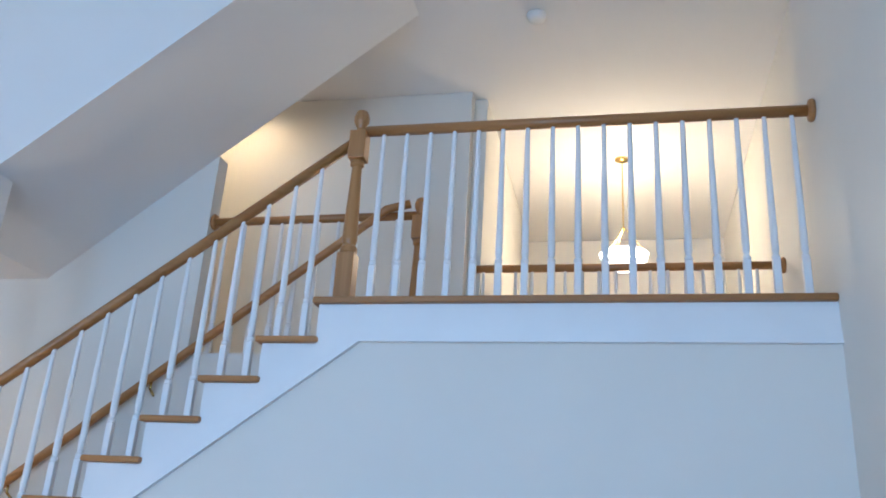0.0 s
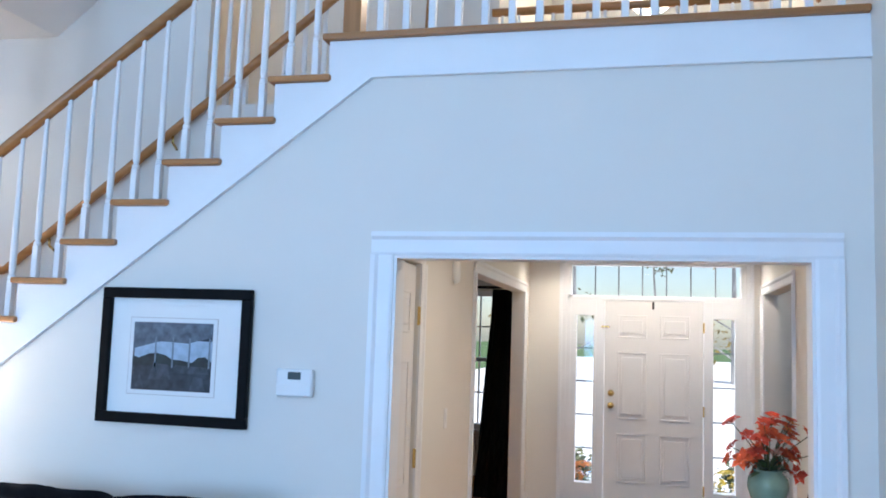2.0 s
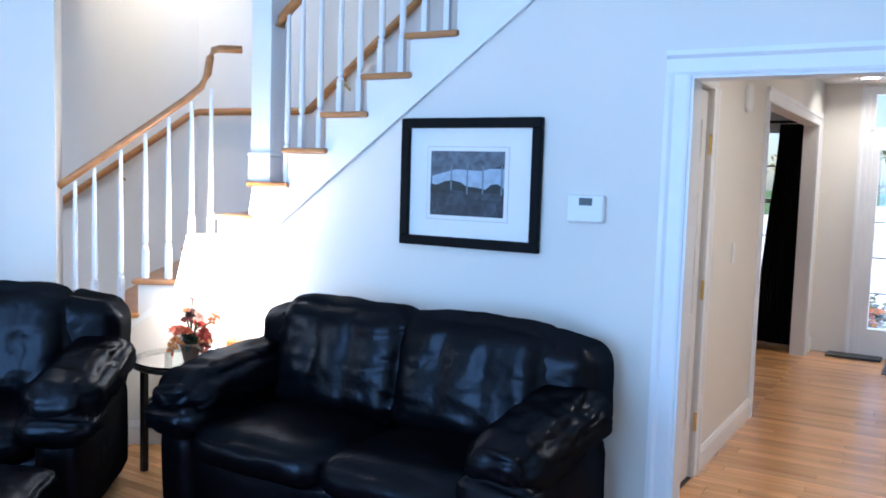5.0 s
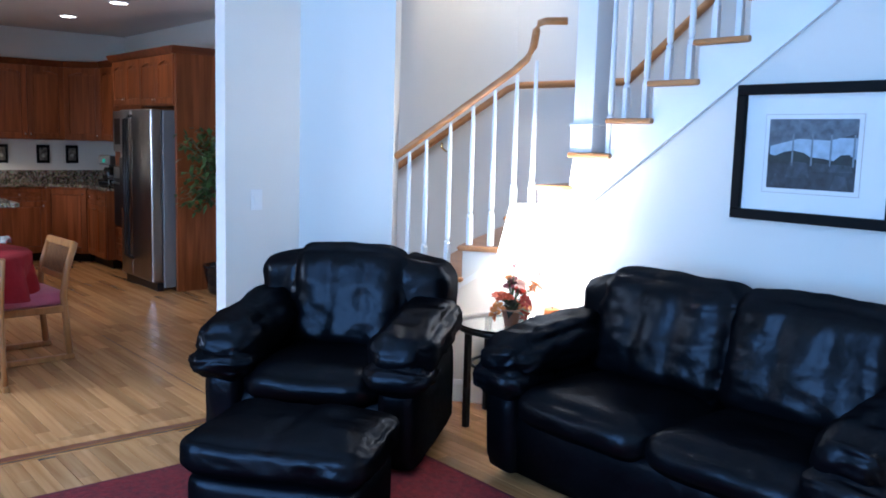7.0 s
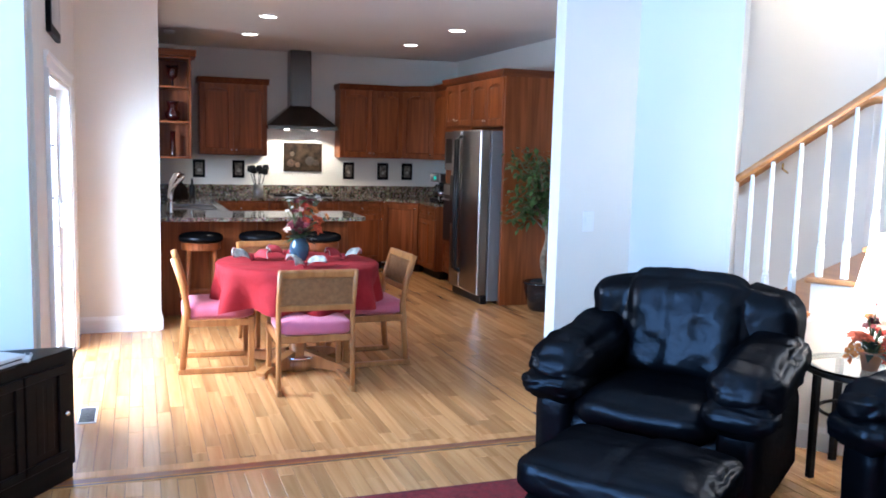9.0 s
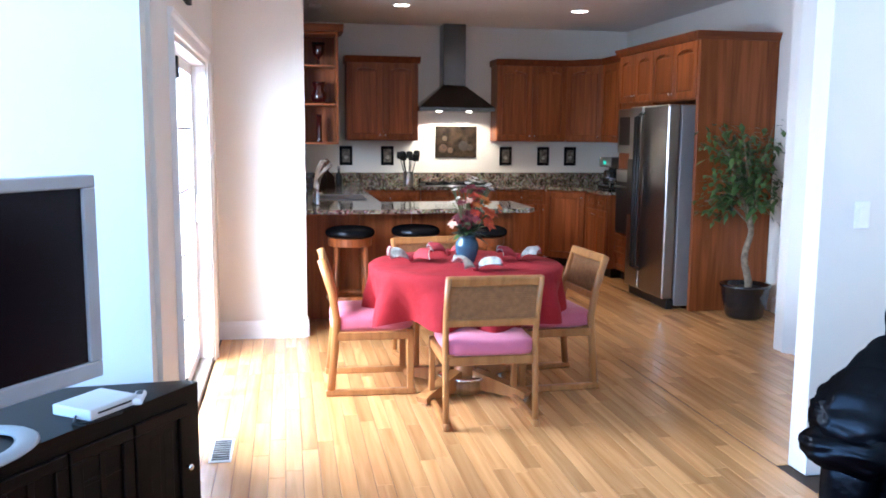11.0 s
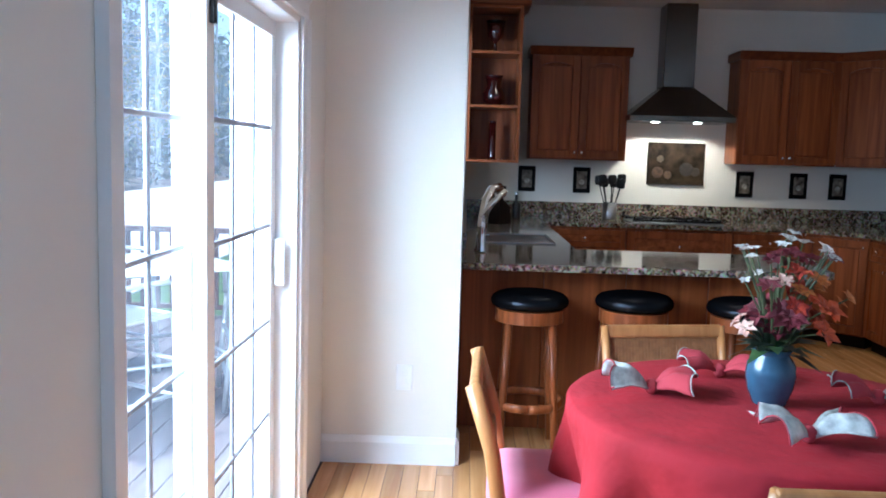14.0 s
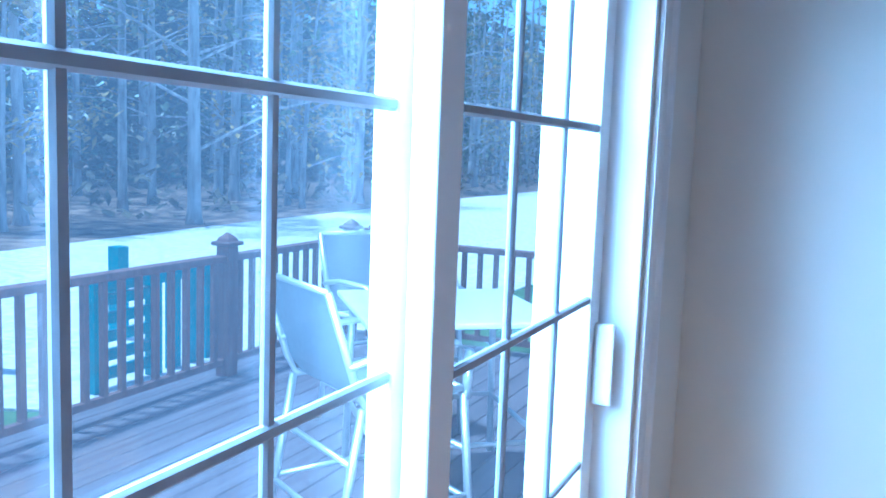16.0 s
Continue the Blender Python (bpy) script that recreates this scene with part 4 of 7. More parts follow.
part("mat_board", B(FX0 + fw, FX1 - fw, FY - 0.014, FY - 0.006, FZ0 + fw, FZ1 - fw), mat("mat_board", (0.82, 0.82, 0.8), 0.8, var=0.01), pic, "white mat")
ix0, ix1, iz0, iz1 = FX0 + 0.165, FX1 - 0.185, FZ0 + 0.15, FZ1 - 0.155
part("mat_line", B(ix0 - 0.022, ix1 + 0.022, FY - 0.0155, FY - 0.0142, iz0 - 0.022, iz1 + 0.022), mat("mat_line", (0.55, 0.5, 0.47), 0.8, var=0.01), pic)
part("mat_inner", B(ix0 - 0.019, ix1 + 0.019, FY - 0.0167, FY - 0.0157, iz0 - 0.019, iz1 + 0.019), mat("mat_inner", (0.8, 0.8, 0.79), 0.8, var=0.01), pic)
GRN = [mat("photo_tone", c, 0.5, var=v, scale=30, bump=0) for c, v in (((0.025, 0.03, 0.042), 0.35), ((0.36, 0.45, 0.55), 0.1), ((0.012, 0.02, 0.02), 0.3), ((0.11, 0.135, 0.17), 0.25), ((0.045, 0.055, 0.072), 0.35), ((0.17, 0.21, 0.25), 0.1))]
yy = FY - 0.0169
part("photo_ground", B(ix0, ix1, yy - 0.0008, yy, iz0, iz1), GRN[0], pic)
iw, ih = ix1 - ix0, iz1 - iz0
part("photo_sky", B(ix0 + 0.02 * iw, ix1, yy - 0.0014, yy - 0.0009, iz0 + 0.38 * ih, iz0 + 0.74 * ih), GRN[1], pic)
bm = prism(bmesh.new(), [(ix0, iz1), (ix1, iz1), (ix1, iz0 + 0.80 * ih), (ix0 + 0.7 * iw, iz0 + 0.70 * ih), (ix0 + 0.35 * iw, iz0 + 0.72 * ih), (ix0, iz0 + 0.6 * ih)], "y", yy - 0.002, yy - 0.0015)
part("photo_porch_roof", bm, GRN[3], pic)
# low bushes, porch posts, pale table cloths
bm = prism(bmesh.new(), [(ix0 + u * iw, iz0 + v * ih) for u, v in ((0, 0.36), (1, 0.36), (1, 0.44), (0.92, 0.51), (0.83, 0.5), (0.76, 0.42), (0.62, 0.45), (0.5, 0.46), (0.42, 0.52), (0.3, 0.55), (0.2, 0.53), (0.08, 0.47), (0, 0.5))], "y", yy - 0.0020, yy - 0.0015)
part("photo_bushes", bm, GRN[2], pic)
for k in (0.28, 0.50, 0.71, 0.96):
    part("photo_post", B(ix0 + k * iw, ix0 + k * iw + 0.008, yy - 0.0026, yy - 0.0021, iz0 + 0.34 * ih, iz0 + 0.78 * ih), GRN[5], pic)
for u0, u1, v0, v1 in ((0.22, 0.5, 0.16, 0.38), (0.5, 0.98, 0.26, 0.36), (0.74, 0.94, 0.02, 0.2), (0.05, 0.16, 0.04, 0.2)):
    bm = prism(bmesh.new(), [(ix0 + u0 * iw, iz0 + v0 * ih), (ix0 + u1 * iw, iz0 + v0 * ih), (ix0 + (u1 - 0.04) * iw, iz0 + v1 * ih), (ix0 + (u0 + 0.05) * iw, iz0 + (v1 + 0.02) * ih)], "y", yy - 0.0026, yy - 0.0021)
    part("photo_table", bm, GRN[4], pic)
th = thing("thermostat", "white wall thermostat with a small grey display", "thermostat")
part("housing", B(-1.39, -1.222, STAIR_Y - 0.03, STAIR_Y - 0.001, 1.367, 1.485, 0.008, 2), WHITE, th)
part("display", B(-1.335, -1.275, STAIR_Y - 0.0315, STAIR_Y - 0.0302, 1.44, 1.472), mat("lcd", (0.05, 0.06, 0.06), 0.2, var=0.02, bump=0), th)
part("cover", B(-1.385, -1.227, STAIR_Y - 0.033, STAIR_Y - 0.0303, 1.372, 1.425, 0.002, 1), WHITE, th)


def plate(name, label, m, kind):
    t = thing(name, label, "switch" if kind == "switch" else "outlet", m)
    part("cover_plate", B(-0.037, 0.037, -0.006, -0.0005, -0.06, 0.06, 0.003, 2), WHITE, t)
    if kind == "switch":
        part("toggle", B(-0.016, 0.016, -0.009, -0.006, -0.033, 0.033, 0.002, 1), WHITE, t)
    else:
        for z in (-0.022, 0.022):
            part("socket", B(-0.014, 0.014, -0.0075, -0.006, z - 0.014, z + 0.014, 0.003, 1), WHITE, t)
    return t


plate("light_switch", "white double rocker switch on the wall beside the opening", pose(WEST_X, 2.31, 1.16, 0, 0, 90), "switch")
plate("wall_outlet", "white outlet low on the wing wall", pose(-7.57, -0.24, 0.41, 0, 0, 90), "outlet")
plate("light_switch", "white switch plate on the foyer wall", pose(XL, 5.2, 1.15, 0, 0, 90), "switch")

# television on a dark corner stand
ang = math.degrees(math.atan2(-0.53, 0.78))
tvm = pose(-4.36, -0.47, 0, 0, 0, ang)     # front runs from here along the local x
st = thing("tv_stand", "espresso wood corner television stand with glass doors", "cabinet", tvm)
SW, SD = 1.15, 0.40
plan = [(0, 0), (0, 0.05), (-0.30, SD), (-SW + 0.30, SD), (-SW, 0.05), (-SW, 0)]


def off(pl, d):
    cx0, cy0 = -SW / 2, SD / 2
    return [(x + math.copysign(d, x - cx0), y + math.copysign(d, y - cy0)) for x, y in pl]


part("top", prism(bmesh.new(), [(-x, -y) for x, y in off(plan, 0.012)], "z", 0.575, 0.61), DARKWOOD, st)
part("carcass", prism(bmesh.new(), [(-x, -y) for x, y in off(plan, -0.012)], "z", 0.07, 0.575), DARKWOOD, st)
part("plinth", prism(bmesh.new(), [(-x, -y) for x, y in off(plan, 0.004)], "z", 0.0, 0.085), DARKWOOD, st)
DG_GLASS = mat("dark_glass", (0.02, 0.018, 0.016), 0.05, var=0.1, bump=0, spec=0.7)
for i in range(4):
    a = 0.05 + i * (SW - 0.1) / 4
    b = a + (SW - 0.1) / 4 - 0.01
    bm = bmesh.new()
    for q in ((a, b, 0.11, 0.15), (a, b, 0.51, 0.55), (a, a + 0.045, 0.15, 0.51), (b - 0.045, b, 0.15, 0.51)):
        box(bm, q[0], q[1], 0.003 - 0.012, 0.024, q[2], q[3], 0.003, 1)
    d = part("door", bm, DARKWOOD, st, "dark framed door")
    part("panel", B(a + 0.045, b - 0.045, -0.004, 0.003, 0.15, 0.51), DG_GLASS if i in (1, 2) else DARKWOOD, d)
    if i in (1, 2):
        c = (a + b) / 2
        part("mullion", B(c - 0.011, c + 0.011, 0.0035, 0.017, 0.15, 0.51, 0.002, 1), DARKWOOD, d)
        for z in (0.245, 0.43):
            part("mullion", B(a + 0.045, b - 0.045, 0.0035, 0.014, z - 0.009, z + 0.009, 0.002, 1), DARKWOOD, d)
    else:
        for c in (a + 0.095, b - 0.095):
            part("raised_panel", B(c - 0.026, c + 0.026, 0.0035, 0.013, 0.175, 0.485, 0.006, 2), DARKWOOD, d)
    part("knob", lathe(bmesh.new(), [(0.004, 0), (0.005, 0.012), (0.012, 0.016), (0.011, 0.024), (0.004, 0.027)], 12, pose(a + 0.022 if i % 2 == 0 else b - 0.022, 0.024, 0.33, -90, 0, 0)), CHROME, d, "chrome knob", smooth=True)
tv = thing("television", "silver flat-screen television standing on the dark stand", "television", pose(-3.72, -1.035, 0.61, 0, 0, ang))
part("foot", tube(bmesh.new(), [(0.21 * math.cos(a * math.pi / 20), 0.155 * math.sin(a * math.pi / 20), 0.010) for a in range(41)], 0.03, 8, flat=(0.034, 0.009)), GREY, tv, "open silver foot ring", smooth=True)
part("foot_bar", B(-0.05, 0.05, -0.155, 0.0, 0.004, 0.022, 0.004, 1), GREY, tv)
part("neck", B(-0.06, 0.06, -0.06, -0.02, 0.02, 0.14, 0.01), GREY, tv)
bm = bmesh.new()
for q in ((-0.52, 0.52, 0.10, 0.155), (-0.52, 0.52, 0.705, 0.745), (-0.52, -0.47, 0.155, 0.705), (0.47, 0.52, 0.155, 0.705)):
    box(bm, q[0], q[1], -0.03, 0.03, q[2], q[3], 0.006, 2)
part("bezel", bm, GREY, tv, "silver bezel")
part("screen", B(-0.472, 0.472, -0.02, 0.018, 0.153, 0.707), mat("tv_screen", (0.012, 0.007, 0.009), 0.15, var=0.05, bump=0, spec=0.12), tv, "dark screen")
part("back_shell", B(-0.42, 0.42, -0.10, -0.021, 0.14, 0.68, 0.03, 2), GREY, tv)
con = thing("cable_box", "small white console lying on the television stand", "console", pose(-4.10, -0.74, 0.61, 0, 0, ang))
part("case", B(-0.1, 0.1, -0.08, 0.08, 0, 0.035, 0.006, 2), WHITE, con)
part("disc_slot", B(-0.07, 0.07, 0.0805, 0.0815, 0.016, 0.022), BLACK, con)
remote = thing("remote_control", "small pale remote lying beside the console", "remote", pose(-4.17, -0.62, 0.61, 0, 0, ang + 35))
part("case", B(-0.055, 0.055, -0.018, 0.018, 0, 0.022, 0.008, 2), WHITE, remote)
part("buttons", B(-0.04, 0.0, -0.010, 0.010, 0.0221, 0.024, 0.0008, 1), BLACK, remote)
part("cable", tube(bmesh.new(), [(0.1, 0.02, 0.01), (0.15, 0.06, 0.006), (0.12, 0.10, 0.006), (0.0, 0.11, 0.006)], 0.004, 6), BLACK, con, smooth=True)
vent = thing("floor_register", "grey metal floor register by the dining wall", "vent")
part("frame", prism(bmesh.new(), [(-5.45, -0.50), (-5.15, -0.50), (-5.15, -0.40), (-5.45, -0.40)], "z", 0.001, 0.004), GREY, vent)
for k in range(9):
    part("slat", B(-5.43 + k * 0.03, -5.415 + k * 0.03, -0.49, -0.41, 0.004, 0.007), BLACK, vent)
# tall framed piece over the sliding door
wf = thing("wall_frame", "tall narrow dark framed picture high on the dining wall", "picture")
part("frame", B(-5.95, -5.35, DY + 0.002, DY + 0.03, 2.13, 2.60, 0.004, 1), FRAMEBLACK, wf)
part("mat_board", B(-5.90, -5.40, DY + 0.0301, DY + 0.033, 2.18, 2.55), mat("pale_print", (0.6, 0.58, 0.55), 0.7, var=0.1, scale=9), wf)

# ---- foyer ----
DOORW = mat("white_door_paint", (0.8, 0.78, 0.76), 0.4, var=0.012, bump=0.004)


def panel_door(t, w, h, m, name="leaf", th=0.04):
    """six-panel door; front faces -y"""
    bm = B(0, w, 0, th, 0, h)
    bmesh.ops.transform(bm, matrix=m, verts=bm.verts)
    leafp = part(name, bm, DOORW, t)
    mx = 0.12 * w / 0.9
    cw = (w - 3 * mx) / 2
    for j, (z0, z1) in enumerate(((0.13, 0.36), (0.43, 0.75), (0.82, 0.93))):
        for i in range(2):
            a = mx + i * (cw + mx)
            bm = bmesh.new()
            for q in ((a, a + cw, z0 * h, z0 * h + 0.014), (a, a + cw, z1 * h - 0.014, z1 * h), (a, a + 0.014, z0 * h, z1 * h), (a + cw - 0.014, a + cw, z0 * h, z1 * h)):
                box(bm, q[0], q[1], -0.007, 0.0, q[2], q[3], 0.003, 1)
            box(bm, a + 0.04, a + cw - 0.04, -0.009, 0.0, z0 * h + 0.045, z1 * h - 0.045, 0.008, 2)
            bmesh.ops.transform(bm, matrix=m, verts=bm.verts)
            part("raised_panel", bm, DOORW, leafp)
    return leafp


fd = tagged(new("door_1"), "white six-panel entry door with brass hardware between sidelights", kind="structure")
panel_door(fd, 0.936, 2.03, pose(-0.264, FD - 0.01, 0.02))
bm = bmesh.new()
FR = ((-0.64, 1.06, 2.40, 2.43), (-0.64, 1.06, 2.055, 2.10), (-0.64, -0.60, 0, 2.40), (1.02, 1.06, 0, 2.40), (-0.35, -0.27, 0, 2.055), (0.678, 0.76, 0, 2.055),
      (-0.60, -0.35, 0, 0.26), (0.76, 1.02, 0, 0.24), (-0.60, -0.35, 1.90, 2.055), (0.76, 1.02, 1.89, 2.055), (-0.60, -0.545, 0.26, 1.90), (-0.375, -0.35, 0.26, 1.90), (0.76, 0.765, 0.24, 1.89), (0.965, 1.02, 0.24, 1.89))
for q in FR:
    box(bm, q[0], q[1], FD - 0.02, FD + 0.1, q[2], q[3], 0.003, 1)
structure("trim_entry_frame", bm, TRIM, "white frame with sidelights and transom")
casing("trim_entry", pose(0.21, FD, 0), 1.70, 2.42, 0.08)
LEADS = mat("leaded_bars", (0.25, 0.27, 0.28), 0.4, 0.5, var=0.05)
for nm, x0, x1, z0, z1, nx, nz in (("window_transom", -0.60, 1.02, 2.10, 2.40, 7, 1), ("window_sidelight", -0.545, -0.375, 0.26, 1.90, 1, 5), ("window_sidelight", 0.765, 0.965, 0.24, 1.89, 1, 5)):
    wn_ob = tagged(new(nm), "clear glass light beside the entry door", kind="structure")
    o = part("pane", B(x0, x1, FD + 0.04, FD + 0.046, z0, z1), PANE, wn_ob)
    o.visible_shadow = False
    for k in range(1, nx):
        x = x0 + (x1 - x0) * k / nx
        part("glazing_bar", B(x - 0.006, x + 0.006, FD + 0.03, FD + 0.055, z0, z1), LEADS, wn_ob)
    for k in range(1, nz):
        z = z0 + (z1 - z0) * k / nz
        part("glazing_bar", B(x0, x1, FD + 0.03, FD + 0.055, z - 0.006, z + 0.006), LEADS, wn_ob)
for z, r in ((1.02, 0.03), (1.14, 0.024)):
    part("door_knob", lathe(bmesh.new(), [(0.032, 0), (0.03, 0.008), (0.012, 0.012), (0.012, 0.03), (r, 0.04), (r * 0.9, 0.058), (0.01, 0.064)], 18, pose(-0.20, FD - 0.012, z, 90, 0, 0)), BRASS, fd, "brass knob", smooth=True)
for z in (0.25, 1.0, 1.8):
    part("hinge", B(0.668, 0.684, FD - 0.03, FD - 0.008, z - 0.05, z + 0.05, 0.003, 1), BRASS, fd, "brass hinge")
part("hook", B(0.19, 0.21, FD - 0.035, FD - 0.011, 1.97, 2.045, 0.004, 1), BLACK, fd, "black wreath hook")
part("latch", B(-0.30, -0.22, FD - 0.03, FD - 0.011, 1.78, 1.80, 0.003, 1), BRASS, fd)
cd = tagged(new("door_2"), "white panelled closet door on the foyer wall", kind="structure")
panel_door(cd, 0.71, 2.015, pose(XL - 0.02, 3.795, 0.005, 0, 0, 90))
for z in (0.3, 1.0, 1.75):
    part("hinge", B(XL - 0.004, XL + 0.012, 4.502, 4.518, z - 0.05, z + 0.05, 0.002, 1), BRASS, cd, "brass hinge")
ch = thing("door_chime", "white oval door chime on the foyer wall", "chime")
bm = lathe(bmesh.new(), [(0.0, 0), (0.06, 0), (0.065, 0.01), (0.055, 0.035), (0.02, 0.042)], 24)
bmesh.ops.transform(bm, matrix=pose(XL, 5.32, 2.06, 0, 90, 0) @ Matrix.Diagonal((1.35, 0.8, 1, 1)), verts=bm.verts)
part("cover", bm, WHITE, ch, smooth=True)
fm = thing("door_mat", "pale woven door mat with a wide black border", "mat")
part("border", B(-0.36, 0.76, 7.97, 8.70, 0.0015, 0.008, 0.002, 1), BLACK, fm)
part("weave", B(-0.24, 0.64, 8.08, 8.60, 0.008, 0.012), mat("woven_mat", (0.42, 0.38, 0.32), 0.95, var=0.3, scale=60, bump=0.15, fine=200), fm)
m2 = thing("boot_tray", "small black tray beside the entry door", "tray")
part("tray", B(-0.86, -0.40, 8.52, 8.73, 0.0015, 0.02, 0.004, 1), BLACK, m2)
# console with bowed glass top, vase and small easel picture
co = thing("console_table", "black iron console table with a glass top", "table")
CZ = 0.72
part("glass_top", prism(bmesh.new(), [(0.62 + 0.13 * abs(math.cos(a)) ** 3 - 0.12 * math.sin(a), 4.77 - 0.68 * math.cos(a)) for a in [math.pi * k / 12 for k in range(13)]] + [(1.19, 5.45), (1.19, 4.09)], "z", CZ - 0.012, CZ), CLEAR, co)
part("rim", tube(bmesh.new(), [(1.17, 4.11, CZ - 0.03)] + [(0.64 + 0.13 * abs(math.cos(a)) ** 3 - 0.12 * math.sin(a), 4.77 - 0.66 * math.cos(a), CZ - 0.03) for a in [math.pi * k / 12 for k in range(13)]] + [(1.17, 5.43, CZ - 0.03)], 0.017, 8), IRON, co, smooth=True)
for x, y in ((0.60, 4.30), (0.60, 5.24), (1.15, 4.15), (1.15, 5.40)):
    part("leg", tube(bmesh.new(), [(x, y, 0.0), (x, y, CZ - 0.03)], 0.016, 8), IRON, co, smooth=True)
part("stretcher", tube(bmesh.new(), [(0.60, 4.30, 0.52), (0.72, 4.5, 0.43), (0.92, 4.7, 0.40), (1.15, 4.78, 0.42)], 0.010, 8), IRON, co, smooth=True)
va = thing("flower_vase", "celadon green vase of red and orange lilies on the console", "vase")
part("vase", lathe(bmesh.new(), [(0.048, 0), (0.052, 0.01), (0.078, 0.11), (0.104, 0.20), (0.100, 0.245), (0.07, 0.275), (0.076, 0.292), (0.06, 0.288)], 28, Matrix.Translation((0.782, 4.90, CZ))), mat("celadon_glaze", (0.2, 0.3, 0.23), 0.2, var=0.12, scale=8), va, "green glazed vase", smooth=True)
LILY = ((-0.08, 0.10), (-0.13, 0.06), (-0.03, 0.21), (0.02, 0.25), (0.11, 0.23), (0.04, 0.17), (0.16, 0.10), (0.1, 0.08), (-0.02, 0.13), (-0.11, 0.18), (0.15, 0.17), (-0.06, 0.04), (0.05, 0.05))
arrangement(va, (0.782, 4.90, CZ + 0.275), (0.96, 0.28), [((RED, SCARLET, SCARLET)[k % 3], 3, u, w, 0.035, 0.062, 6) for k, (u, w) in enumerate(LILY)]
            + [(PINKP, 3, 0.07, 0.0, 0.03, 0.04, 6), (PINKP, 2, 0.03, 0.09, 0.02, 0.035, 6), (ORANGE, 3, 0.11, 0.24, 0.02, 0.05, 6)], 26, 0.13, 8)
ea = thing("easel_picture", "small black framed picture leaning on a scrolled easel", "picture", pose(0.95, 4.52, CZ, 0, 0, -62))
bm = bmesh.new()
tl = pose(0, 0, 0, -14, 0, 0)
for q in ((-0.12, 0.12, 0.33, 0.355), (-0.12, 0.12, 0.03, 0.055), (-0.12, -0.095, 0.055, 0.33), (0.095, 0.12, 0.055, 0.33)):
    box(bm, q[0], q[1], -0.01, 0.01, q[2], q[3], 0.003, 1, rot=tl)
part("frame", bm, FRAMEBLACK, ea)
part("print", B(-0.096, 0.096, -0.004, 0.004, 0.053, 0.332, rot=tl), mat("small_print", (0.55, 0.56, 0.55), 0.4, var=0.3, scale=18), ea)
part("easel", tube(bmesh.new(), [(0.0, 0.12, 0.0), (0.0, 0.07, 0.25), (0, 0.05, 0.3)], 0.006, 6), IRON, ea, smooth=True)
part("rest", tube(bmesh.new(), [(-0.1, -0.03, 0.0), (-0.06, -0.02, 0.03), (0.06, -0.02, 0.03), (0.1, -0.03, 0.0)], 0.006, 6), IRON, ea, smooth=True)
# dark curtain and front-room window
cu = thing("curtain", "floor-length black curtain drawn aside in the front room", "curtain")
bm = bmesh.new()
n = 60
rows = []
for z, w in ((0.02, 1.12), (0.6, 1.02), (1.2, 0.92), (1.8, 0.8), (2.14, 0.76)):
    rows.append([bm.verts.new((-1.10 - 0.42 * w * (1 - i / n), 8.74 + 0.03 * math.sin(i * 1.25) + 0.08 * (1 - i / n) * w, z)) for i in range(n + 1)])
for a, b in zip(rows, rows[1:]):
    for i in range(n):
        bm.faces.new((a[i], a[i + 1], b[i + 1], b[i]))
bmesh.ops.solidify(bm, geom=bm.faces[:], thickness=0.006)
part("drape", bm, mat("black_curtain", (0.008, 0.008, 0.008), 0.9, var=0.2, scale=30), cu, smooth=True)
part("rod", tube(bmesh.new(), [(-2.6, 8.80, 2.16), (-1.06, 8.75, 2.16)], 0.014, 8), IRON, cu, smooth=True)
w2 = tagged(new("window_1"), "tall white-framed window of the front room", kind="structure")
bm = bmesh.new()
for q in ((-2.75, -1.5, 0.55, 0.61), (-2.75, -1.5, 2.14, 2.2), (-2.75, -2.69, 0.61, 2.14), (-1.56, -1.5, 0.61, 2.14), (-2.69, -1.56, 1.35, 1.40)):
    box(bm, q[0], q[1], 10.28, 10.37, q[2], q[3], 0.004, 1)
part("window_frame", bm, TRIM, w2)
o = part("pane", B(-2.69, -1.56, 10.33, 10.336, 0.61, 2.14), PANE, w2)
o.visible_shadow = False
for k in range(1, 4):
    x = -2.69 + 1.13 * k / 4
    part("glazing_bar", B(x - 0.009, x + 0.009, 10.315, 10.35, 0.61, 2.14), TRIM, w2)
for z in (0.98, 1.77):
    part("glazing_bar", B(-2.69, -1.56, 10.317, 10.348, z - 0.009, z + 0.009), TRIM, w2)
part("window_sill", B(-2.85, -1.4, 10.2, 10.3, 0.52, 0.55, 0.006, 1), TRIM, w2)


def can_light(x, y, z, power, color=WARM):
    t = thing("recessed_light", "lit round recessed ceiling light with a white trim ring", "ceiling light", None, "recessed lights")
    bm = bmesh.new()
    ring = [(0.078, 0.0), (0.095, 0.0), (0.095, -0.006), (0.078, -0.010)]
    seg = 28
    vs = [[bm.verts.new((x + r * math.cos(2 * math.pi * i / seg), y + r * math.sin(2 * math.pi * i / seg), z + h)) for r, h in ring] for i in range(seg)]
    for i in range(seg):
        for k in range(4):
            bm.faces.new((vs[i][k], vs[(i + 1) % seg][k], vs[(i + 1) % seg][(k + 1) % 4], vs[i][(k + 1) % 4]))
    part("trim_ring", bm, TRIM, t)
    part("bulb", lathe(bmesh.new(), [(0.07, 0.0), (0.078, 0.001), (0.078, 0.003), (0.07, 0.004)], 24, Matrix.Translation((x, y, z - 0.005))), glow("bulb_glow", (1.0, 0.93, 0.82), 9.0), t)
    if power:
        d = lamp("recessed_lamp", "AREA", look((x, y, z - 0.02), (x, y, 0)), power, color, 0.14, 0.14, 150)
        d.data.shape = "DISK"


